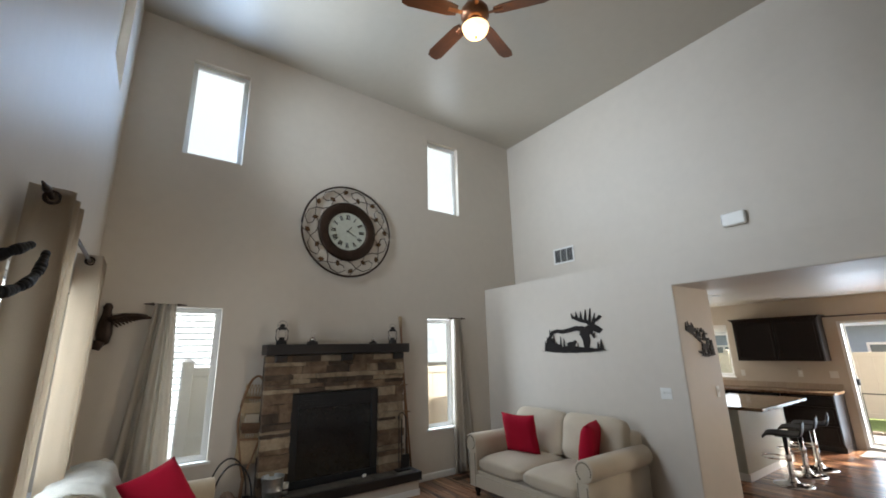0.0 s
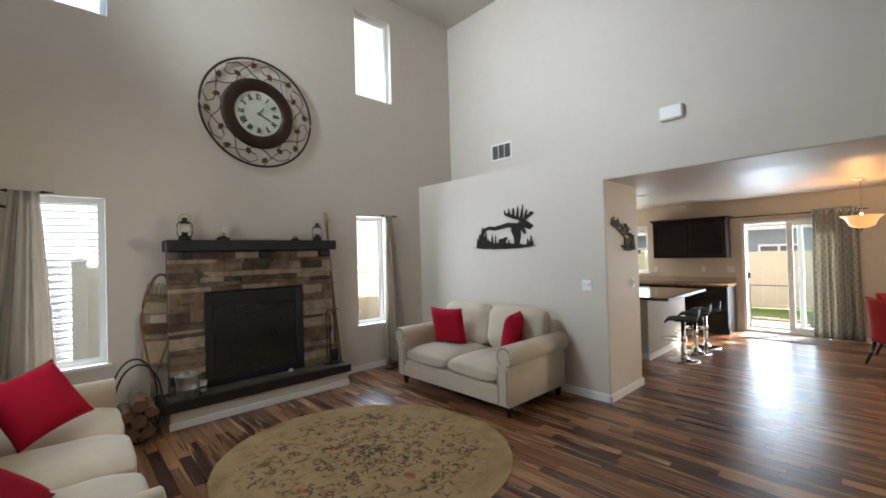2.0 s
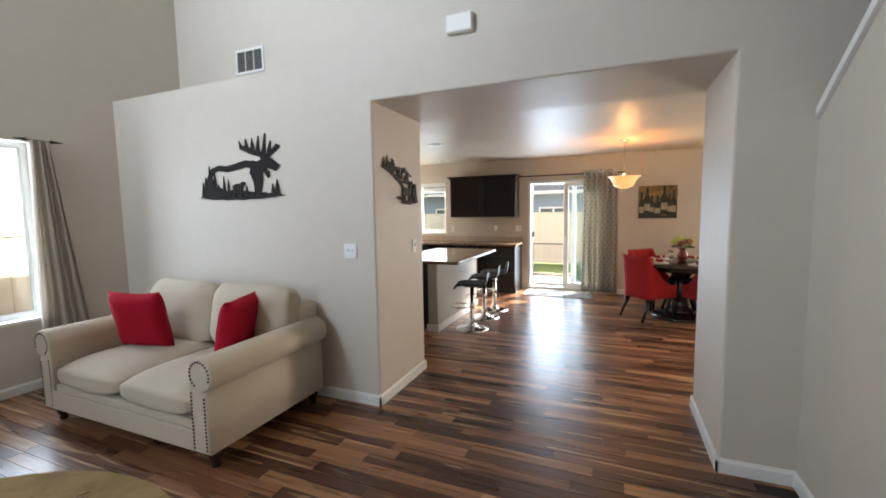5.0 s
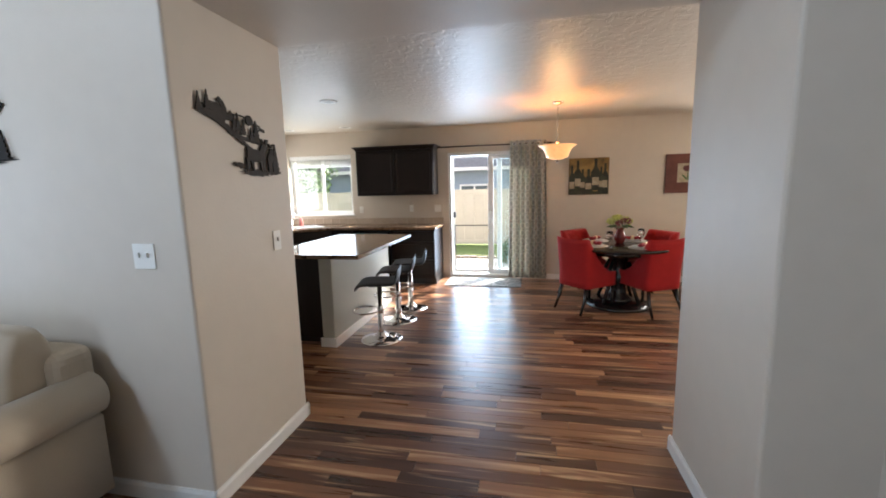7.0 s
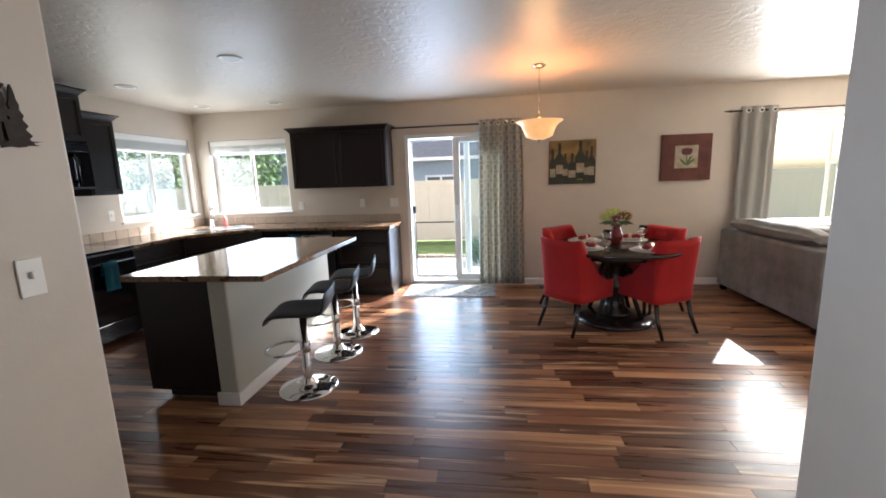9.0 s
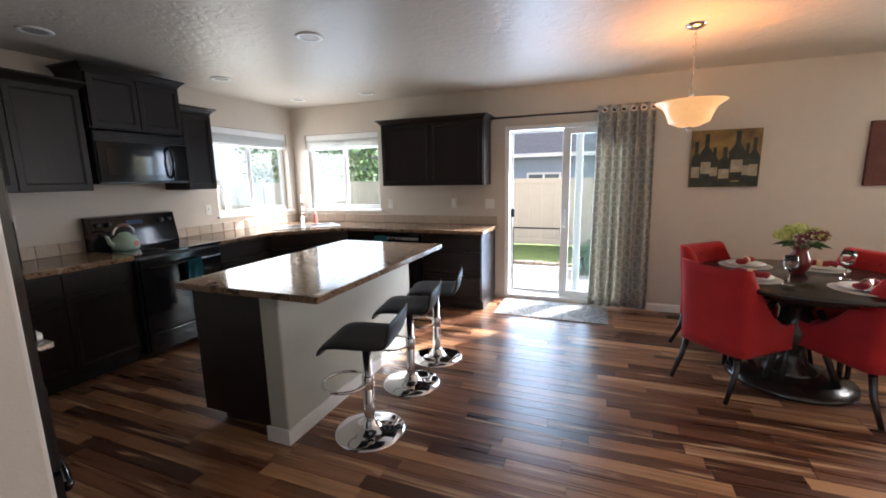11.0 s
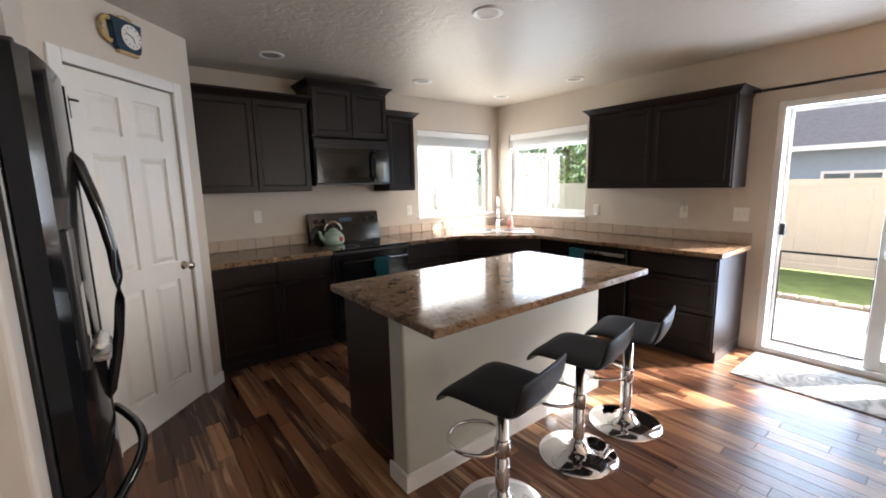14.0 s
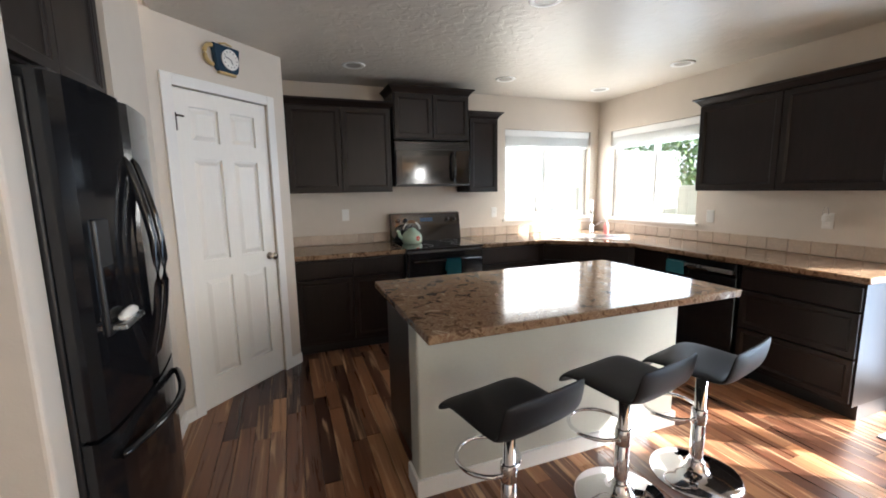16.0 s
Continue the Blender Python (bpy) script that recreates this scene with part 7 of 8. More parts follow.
for i in range(8):
    b0 = 45 * i
    def pol(r_, a_):
        return Vector((r_ * math.cos(radians(a_)), -0.022, r_ * math.sin(radians(a_))))
    part("vine", tube([pol(0.41, b0), pol(0.45, b0 + 9), pol(0.52, b0 + 14), pol(0.585, b0 + 23), pol(0.60, b0 + 34), pol(0.55, b0 + 42), pol(0.49, b0 + 39), pol(0.475, b0 + 31)], 0.006, 6), BRONZE, cl, smooth=True)
    part("vine", tube([pol(0.61, b0 + 4), pol(0.555, b0 + 9), pol(0.49, b0 + 24), pol(0.415, b0 + 36)], 0.005, 6), BRONZE, cl, smooth=True)
    for (r_, a_, t_a) in ((0.475, b0 + 29, 30), (0.55, b0 + 5, -50)):
        bm = bmesh.new()
        add_prism(bm, [(-0.045, 0), (-0.02, 0.022), (0.012, 0.028), (0.045, 0.0), (0.012, -0.028), (-0.02, -0.022)], 0.006, "y", -0.003)
        bmesh.ops.recalc_face_normals(bm, faces=bm.faces[:])
        part("leaf", bm, LEAFM, cl, "bronze leaf", at=Matrix.Translation(pol(r_, a_)) @ Matrix.Rotation(radians(-(a_ + t_a)), 4, "Y"))


# ---- cut-metal wall art ----
def fir(bm, x, z, h, w, k):
    """A jagged fir outline."""
    left, right = [], []
    n = 6
    for i in range(n):
        v = i / n
        hw = w / 2 * (1 - v)
        left += [(x - hw, z + h * v), (x - hw * 0.55, z + h * (v + 0.6 / n))]
        right += [(x + hw, z + h * v), (x + hw * 0.55, z + h * (v + 0.6 / n))]
    add_prism(bm, left + [(x, z + h)] + list(reversed(right)), -0.003 - 0.0002 * k, "y", 0.0)


def blob(bm, x, z, a, b, rot, k, n=16, wob=0.0):
    c, s = math.cos(radians(rot)), math.sin(radians(rot))
    pts = []
    for i in range(n):
        t = 2 * math.pi * i / n
        r = 1 + wob * math.sin(i * 2.7 + k)
        u, v = a * r * math.cos(t), b * r * math.sin(t)
        pts.append((x + u * c - v * s, z + u * s + v * c))
    add_prism(bm, pts, -0.003 - 0.0002 * k, "y", 0.0)


def limb(bm, pts, w0, w1, k):
    n = len(pts)
    L, R = [], []
    for i, p in enumerate(pts):
        a, b = Vector(pts[max(0, i - 1)]), Vector(pts[min(n - 1, i + 1)])
        d = (b - a).normalized()
        w = w0 + (w1 - w0) * i / (n - 1)
        L.append((p[0] - d.y * w, p[1] + d.x * w))
        R.append((p[0] + d.y * w, p[1] - d.x * w))
    add_prism(bm, L + list(reversed(R)), -0.003 - 0.0002 * k, "y", 0.0)


# bull moose with a forest scene cut into its body; it faces local +x
bm = bmesh.new()
blob(bm, 0.47, 0.035, 0.48, 0.045, 0, 0, 34, 0.12)                                        # ground
limb(bm, [(0.06, 0.12), (0.10, 0.26), (0.16, 0.37), (0.24, 0.395), (0.34, 0.375), (0.46, 0.40), (0.56, 0.425), (0.66, 0.40)], 0.026, 0.046, 1)   # back line
limb(bm, [(0.055, 0.03), (0.07, 0.16), (0.10, 0.28)], 0.05, 0.02, 2)                     # rump
limb(bm, [(0.62, 0.38), (0.70, 0.36), (0.78, 0.40)], 0.085, 0.075, 3)                    # shoulder
limb(bm, [(0.68, 0.33), (0.70, 0.20), (0.69, 0.04)], 0.075, 0.035, 4)                    # foreleg
limb(bm, [(0.76, 0.42), (0.84, 0.41), (0.925, 0.345)], 0.075, 0.042, 5)                  # head
limb(bm, [(0.80, 0.32), (0.82, 0.24)], 0.03, 0.012, 6)                                   # dewlap
limb(bm, [(0.78, 0.46), (0.75, 0.52), (0.64, 0.56), (0.54, 0.62)], 0.035, 0.03, 7)       # antler palm
limb(bm, [(0.80, 0.46), (0.84, 0.53), (0.90, 0.57), (0.93, 0.62)], 0.03, 0.018, 8)
for k, (x_, z_, tx, tz) in enumerate(((0.53, 0.60, 0.50, 0.70), (0.59, 0.60, 0.575, 0.72), (0.65, 0.58, 0.65, 0.72), (0.71, 0.56, 0.725, 0.74), (0.77, 0.52, 0.80, 0.76), (0.83, 0.54, 0.86, 0.67), (0.90, 0.57, 0.955, 0.60))):
    limb(bm, [(x_, z_), (tx, tz)], 0.022, 0.004, 9 + k)
for k, (x_, h_, w_) in enumerate(((0.115, 0.40, 0.10), (0.06, 0.26, 0.09), (0.18, 0.31, 0.08), (0.29, 0.26, 0.06), (0.345, 0.22, 0.055), (0.91, 0.19, 0.08), (0.86, 0.14, 0.06), (0.025, 0.20, 0.06), (0.22, 0.16, 0.07), (0.565, 0.13, 0.05), (0.15, 0.24, 0.10))):
    fir(bm, x_, 0.03, h_, w_, 16 + k)
blob(bm, 0.46, 0.15, 0.065, 0.04, 5, 24)                                                 # small bear
blob(bm, 0.52, 0.185, 0.028, 0.026, 0, 25)
limb(bm, [(0.42, 0.13), (0.42, 0.03)], 0.018, 0.016, 26)
limb(bm, [(0.50, 0.13), (0.50, 0.03)], 0.018, 0.016, 27)
blob(bm, 0.20, 0.09, 0.12, 0.07, 0, 28, 18, 0.12)
limb(bm, [(0.30, 0.06), (0.40, 0.10), (0.55, 0.08), (0.66, 0.06)], 0.02, 0.02, 29)
bmesh.ops.recalc_face_normals(bm, faces=bm.faces[:])
mo = part("moose_wall_art", bm, ART_METAL, at=pose(MX - 0.006, 3.93, 1.635) @ FACE_W @ Matrix.Diagonal((0.98, 1, 0.70, 1)))
tagged(mo, "black cut-metal moose silhouette holding a forest scene", "wall art")

# deer on a wooded ridge
bm = bmesh.new()
blob(bm, 0.13, 0.325, 0.085, 0.042, -14, 0, 20, 0.14)                                    # elk standing on the ridge
limb(bm, [(0.18, 0.34), (0.165, 0.375), (0.14, 0.392)], 0.018, 0.012, 1)
limb(bm, [(0.205, 0.33), (0.245, 0.285), (0.25, 0.265)], 0.022, 0.010, 2)
limb(bm, [(0.00, 0.325), (0.06, 0.305), (0.12, 0.285), (0.19, 0.25), (0.25, 0.215), (0.31, 0.175)], 0.016, 0.013, 3)
for k, (x_, z_, a_, b_, r_) in enumerate(((0.20, 0.25, 0.075, 0.013, -22), (0.26, 0.215, 0.075, 0.012, -12), (0.335, 0.205, 0.085, 0.011, -2), (0.29, 0.185, 0.06, 0.011, -26), (0.385, 0.195, 0.075, 0.009, -6), (0.275, 0.052, 0.062, 0.015, -8), (0.385, 0.014, 0.115, 0.017, -2), (0.545, 0.020, 0.065, 0.013, 4), (0.45, 0.030, 0.09, 0.008, 0), (0.35, 0.155, 0.055, 0.008, -24))):
    blob(bm, x_, z_, a_, b_, r_, 4 + k, 22, 0.28)
for k, (x_, z_, h_, w_) in enumerate(((0.018, 0.315, 0.085, 0.045), (0.070, 0.325, 0.095, 0.045), (0.265, 0.235, 0.105, 0.05), (0.305, 0.225, 0.09, 0.055), (0.405, 0.195, 0.125, 0.075), (0.365, 0.20, 0.075, 0.05), (0.560, 0.015, 0.185, 0.085), (0.235, 0.245, 0.06, 0.04))):
    fir(bm, x_, z_, h_, w_, 15 + k)
blob(bm, 0.352, 0.312, 0.027, 0.029, 0, 24)                                              # moon
for k, (x_, z_, l_) in enumerate(((0.235, 0.325, 0.10), (0.37, 0.292, 0.07), (0.40, 0.275, 0.075), (0.43, 0.265, 0.045))):
    limb(bm, [(x_, z_), (x_ + l_ / 2, z_ + 0.004), (x_ + l_, z_ - 0.004)], 0.003, 0.003, 25 + k)
limb(bm, [(0.315, 0.118), (0.37, 0.118), (0.43, 0.112), (0.455, 0.118)], 0.036, 0.034, 30)  # standing deer
limb(bm, [(0.435, 0.12), (0.455, 0.165), (0.462, 0.18)], 0.028, 0.017, 31)
limb(bm, [(0.448, 0.178), (0.49, 0.166)], 0.016, 0.008, 32)
for k, (x_, dx_) in enumerate(((0.318, -0.008), (0.348, 0.010), (0.425, 0.004), (0.45, -0.004))):
    limb(bm, [(x_, 0.10), (x_ + dx_ * 0.4, 0.065), (x_ + dx_, 0.025)], 0.013, 0.005, 33 + k)
for k, (x_, tx) in enumerate(((0.452, 0.425), (0.456, 0.442), (0.466, 0.478), (0.47, 0.495))):
    limb(bm, [(x_, 0.185), ((x_ + tx) / 2, 0.198), (tx, 0.218)], 0.005, 0.003, 37 + k)
limb(bm, [(0.490, 0.12), (0.515, 0.11), (0.535, 0.10)], 0.020, 0.024, 42)                # second deer
limb(bm, [(0.515, 0.12), (0.522, 0.155), (0.520, 0.17)], 0.017, 0.013, 43)
for k, (x_, z0_) in enumerate(((0.492, 0.10), (0.508, 0.09), (0.532, 0.09))):
    limb(bm, [(x_, z0_), (x_, 0.025)], 0.010, 0.005, 44 + k)
for k, tx in enumerate((0.498, 0.540)):
    limb(bm, [(0.520, 0.175), (tx, 0.196)], 0.005, 0.003, 48 + k)
bmesh.ops.recalc_face_normals(bm, faces=bm.faces[:])
DEER_METAL = mat("cut_metal_faded_brown", (0.045, 0.037, 0.031), 0.7, var=0.3, bump=0.1, spec=0.2)
de = part("deer_wall_art", bm, DEER_METAL, at=pose(4.893, OPN - 0.006, 1.568) @ Matrix.Diagonal((0.99, 1, 0.90, 1)))
tagged(de, "dark cut-metal wall art of deer below a wooded ridge", "wall art")

# eagle on the north wall
eg = thing("eagle_sculpture", pose(-0.06, NL - 0.03, 1.80), "dark carved eagle with a wing spread on the wall", "sculpture")
part("body", lathe([(0.0, 0.0), (0.05, 0.03), (0.065, 0.12), (0.06, 0.22), (0.04, 0.30), (0.035, 0.34), (0.04, 0.375), (0.022, 0.41), (0.0, 0.415)], 14, cap=False), BRONZE, eg, smooth=True)
part("tail", tube([(-0.02, -0.03, 0.05), (-0.04, -0.03, -0.03)], 0.05, 8, taper=0.6), BRONZE, eg, smooth=True)
wing = part("wing", tube([(0.02, -0.03, 0.25), (0.13, -0.04, 0.29), (0.24, -0.035, 0.30), (0.32, -0.03, 0.295)], 0.034, 8, taper=0.35), BRONZE, eg, "spread dark wing", smooth=True)
for k in range(12):
    u = k / 11
    p0 = Vector((0.04 + 0.25 * u, -0.03, 0.25 + 0.04 * math.sin(u * 2.2)))
    part("feather", tube([p0, p0 + Vector((0.06 + 0.03 * u, -0.01, -0.07 + 0.06 * u))], 0.020, 5, taper=0.35), BRONZE, wing)

# horn hooks on the west wall
hk = thing("horn_hook", pose(NW + 0.001, 1.90, 1.96), "dark twisted horn coat hook on the wall", "hook")
part("plate", box(0.0, 0.022, -0.05, 0.05, -0.06, 0.16, 0.008, 2), IRON, hk)
for ctrl in (((0.012, 0.0, 0.0), (0.07, 0.02, -0.045), (0.115, 0.085, -0.015), (0.135, 0.165, 0.05), (0.14, 0.205, 0.13)), ((0.012, 0.0, 0.07), (0.06, -0.03, 0.065), (0.10, -0.035, 0.085), (0.135, -0.01, 0.115))):
    cv = [Vector(c) for c in ctrl]
    fine = []
    for q in range(len(cv) - 1):
        p0, p1, p2, p3 = cv[max(0, q - 1)], cv[q], cv[q + 1], cv[min(len(cv) - 1, q + 2)]
        for r_ in range(5):
            u = r_ / 5
            fine.append(0.5 * (2 * p1 + (p2 - p0) * u + (2 * p0 - 5 * p1 + 4 * p2 - p3) * u ** 2 + (3 * p1 - p0 - 3 * p2 + p3) * u ** 3))
    fine.append(cv[-1])
    bm = bmesh.new()
    n_ = len(fine)
    for q in range(n_ - 1):
        rad_ = (0.021 - 0.006 * q / n_) * (1.0 + 0.16 * math.sin(q * 1.3))
        add_tube(bm, [fine[q], fine[q + 1]], rad_, 10)
        bmesh.ops.create_icosphere(bm, subdivisions=2, radius=rad_, matrix=Matrix.Translation(fine[q + 1]))
    part("horn", bm, IRON, hk, "twisted dark horn", smooth=True)

# ---- curtains and rods of the living room ----
def tied_curtain(m, w, h, seed, lean, flare, label, material=CURT, folds=5):
    root = thing("curtain", m, label, "curtain", "curtains")
    part("cloth", curtain_bm(w, h, folds, 0.028, seed, flare, lean), material, root, smooth=True)
    return root


tied_curtain(pose(0.40, NL - 0.07, 0.03), 0.16, 2.19, 5, -0.06, 2.3, "greige linen curtain gathered beside the tall window")
tied_curtain(pose(4.13, NL - 0.07, 0.02), 0.13, 2.14, 6, 0.09, 2.2, "greige linen curtain gathered beside the tall window")
rod("curtain_rod", (0.30, NL - 0.05, 2.215), (0.50, NL - 0.05, 2.215), 0.006, "thin metal curtain rod over the tall window")
rod("curtain_rod", (4.05, NL - 0.05, 2.165), (4.22, NL - 0.05, 2.165), 0.006, "thin metal curtain rod over the tall window")
ROD_X, ROD_Z = NW + 0.105, 2.345
rod("curtain_rod", (ROD_X, 2.10, ROD_Z), (ROD_X, 4.10, ROD_Z), 0.011, "bronze curtain rod over the wide window")


def pleated_curtain(y0, y1, folds, depth, seed, label):
    """A grommet curtain on the rod: deep folds across the rod, an eyelet in each face."""
    root = thing("curtain", pose(ROD_X, 0, 0.02), label, "curtain", "curtains")
    bm = bmesh.new()
    n, rows, top = folds * 14, 14, ROD_Z + 0.045 - 0.02
    g = []
    for j in range(rows + 1):
        v = j / rows
        row = []
        for i in range(n + 1):
            u = i / n
            a = -math.pi / 2 + 2 * math.pi * folds * u
            s_ = math.copysign(abs(math.sin(a)) ** 0.75, math.sin(a))
            w_ = noise.noise(Vector((u * 4 + seed, v * 1.6, seed))) * 0.025 * (1 - v)
            row.append(bm.verts.new((depth * s_ * (1.0 - 0.15 * (1 - v)) + w_, y0 + (y1 - y0) * (u + 0.12 * (1 - v) * (u - 0.5)) + w_, v * top)))
        g.append(row)
    for j in range(rows):
        for i in range(n):
            bm.faces.new((g[j][i], g[j][i + 1], g[j + 1][i + 1], g[j + 1][i]))
    bmesh.ops.solidify(bm, geom=bm.faces[:], thickness=0.004)
    part("cloth", bm, CURT_W, root, smooth=True)
    for k in range(2 * folds):
        up_y = y0 + (y1 - y0) * (k + 0.5) / (2 * folds)
        turn = Vector((-(y1 - y0) / (2 * folds), (2 if k % 2 == 0 else -2) * depth, 0)).to_track_quat("Z", "Y").to_matrix().to_4x4()
        part("grommet", lathe([(0.019, -0.006), (0.031, -0.006), (0.031, 0.006), (0.019, 0.006)], 20, cap=False), BRONZE, root, "bronze eyelet", at=Matrix.Translation((0, up_y, ROD_Z - 0.02)) @ turn)
    return root


pleated_curtain(2.18, 2.56, 3, 0.07, 8, "tan grommet curtain drawn beside the wide window")
pleated_curtain(3.60, 3.98, 3, 0.07, 9, "tan grommet curtain drawn beside the wide window")

# vent, chime box
vt = thing("wall_vent", pose(UX, 4.225, 2.98) @ FACE_W, "white return-air grille high on the wall", "vent")
for x0_, x1_, z0_, z1_ in ((0, 0.39, 0, 0.025), (0, 0.39, 0.225, 0.25), (0, 0.025, 0.025, 0.225), (0.365, 0.39, 0.025, 0.225), (0.132, 0.142, 0.025, 0.225), (0.248, 0.258, 0.025, 0.225)):
    part("frame", box(x0_, x1_, -0.012, 0, z0_, z1_, 0.002, 1), TRIM, vt)
part("backing", box(0.02, 0.37, -0.002, -0.0005, 0.02, 0.23), mat("vent_shadow", (0.05, 0.05, 0.05), 0.9), vt)
for i in range(14):
    part("slat", box(0.026, 0.364, -0.010, -0.006, 0.030 + i * 0.0138, 0.0335 + i * 0.0138), mat("vent_slat_grey", (0.25, 0.25, 0.24), 0.5) if i == 0 else bpy.data.materials["vent_slat_grey"], vt)
cb = thing("door_chime", pose(UX, 1.795, 2.97) @ FACE_W, "white plastic door chime box on the wall", "door chime")
part("cover", box(0, 0.235, -0.06, 0, 0, 0.15, 0.02, 4), PLASTIC_W, cb)
fvl = thing("floor_vent", pose(4.05, 4.92, 0.0, 0, 0, 90), "small bronze floor register under the window", "vent")
part("frame", box(-0.05, 0.05, -0.15, 0.15, 0.0005, 0.005), BRONZE, fvl)
for i in range(9):
    part("slat", box(-0.038, 0.038, -0.13 + i * 0.031, -0.118 + i * 0.031, 0.005, 0.008), BRONZE, fvl)

# ---- ceiling fan ----
FAN = Vector((2.33, 2.28, 4.45))
FANW = mat("fan_blade_cherry", (0.10, 0.040, 0.018), 0.35, var=0.3, scale=4, fine=40, stretch=(0.2, 1, 1))
COPPER = mat("fan_copper", (0.30, 0.14, 0.075), 0.32, metal=0.9, var=0.15)
fn = thing("ceiling_fan", Matrix.Translation(FAN), "five-blade cherry ceiling fan with a lit glass bowl", "ceiling fan")
part("downrod", tube([(0, 0, 0.25), (0, 0, 1.05)], 0.014, 10), COPPER, fn, smooth=True)
part("canopy", lathe([(0.02, 0.95), (0.05, 0.98), (0.07, 1.07)], 24), COPPER, fn, smooth=True)
part("motor", lathe([(0.05, 0.06), (0.10, 0.085), (0.125, 0.12), (0.125, 0.17), (0.10, 0.21), (0.04, 0.25)], 32), COPPER, fn, smooth=True)
part("light_fitter", lathe([(0.065, 0.0), (0.085, 0.02), (0.07, 0.05), (0.05, 0.062)], 28), COPPER, fn, smooth=True)
bl_ = part("bowl", lathe([(0.0, -0.095), (0.03, -0.093), (0.075, -0.075), (0.105, -0.04), (0.118, 0.0), (0.0, 0.0)], 32, cap=False), BULB, fn, "glowing glass bowl", smooth=True)
part("finial", lathe([(0.0, -0.125), (0.012, -0.115), (0.009, -0.10), (0.018, -0.094)], 14, cap=False), COPPER, bl_, smooth=True)
for i in range(5):
    a_ = 72 * i + 20
    m_ = Matrix.Rotation(radians(a_), 4, "Z") @ pose(0, 0, 0.13, 12)
    bm = bmesh.new()
    add_prism(bm, [(0.17, -0.045), (0.24, -0.062), (0.60, -0.072), (0.655, -0.05), (0.665, 0.0), (0.655, 0.05), (0.60, 0.072), (0.24, 0.062), (0.17, 0.045)], 0.008, "z", 0.0)
    bmesh.ops.recalc_face_normals(bm, faces=bm.faces[:])
    bd = part("blade", bm, FANW, fn, at=m_)
    part("blade_iron", box(0.09, 0.25, -0.018, 0.018, -0.006, -0.0005, 0.002, 1), COPPER, bd)
fl_ = bpy.data.lights.new("fan_bulb", "POINT")
fl_.energy, fl_.color, fl_.shadow_soft_size = 3.0, (1.0, 0.70, 0.38), 0.06
new("fan_bulb", fl_).location = FAN + Vector((0, 0, -0.17))

# ---- outside the windows ----
def fence_run(name, x0, y0, x1, y1, h, material, label, post=2.4, z=-0.205):
    root = thing(name, Matrix.Translation((x0, y0, z)), label, "fence")
    d = Vector((x1 - x0, y1 - y0, 0))
    L = d.length
    m = Matrix.Rotation(math.atan2(d.y, d.x), 4, "Z")
    n = max(1, round(L / post))
    for i in range(n + 1):
        bm = box(-0.065, 0.065, -0.065, 0.065, 0, h + 0.06, 0.006, 1)
        add_lathe(bm, [(0.105, h + 0.06), (0.105, h + 0.075), (0.0, h + 0.13)], 4, Matrix.Rotation(radians(45), 4, "Z"), cap=False)
        part("post", bm, material, root, at=m @ pose(i * L / n, 0, 0))
    for i in range(n):
        a, b = i * L / n + 0.066, (i + 1) * L / n - 0.066
        part("rail", box(a, b, -0.025, 0.025, h - 0.12, h, 0.004, 1), material, root, at=m)
        part("rail", box(a, b, -0.025, 0.025, 0.03, 0.15, 0.004, 1), material, root, at=m)
        k = 8
        for q in range(k):
            u0, u1 = a + (b - a) * q / k, a + (b - a) * (q + 1) / k
            part("board", box(u0 + 0.002, u1 - 0.002, -0.012, 0.012, 0.15, h - 0.12), material, root, at=m)
    return root


fence_run("back_fence", 15.2, -7.0, 15.2, 13.4, 1.62, FENCEM, "tan vinyl privacy fence behind the lawn")
fence_run("side_fence", 3.0, 6.75, 10.2, 6.75, 1.83, FENCEM, "tan vinyl privacy fence between the houses", z=-0.42)
fence_run("gate_fence", 0.77, 6.62, 2.95, 6.70, 1.96, FENCEW, "white vinyl fence with a tall post beside the house", z=-0.42)
fence_run("corner_fence", 10.3, 13.0, 15.1, 13.4, 1.6, FENCEW, "white vinyl fence at the end of the yard")


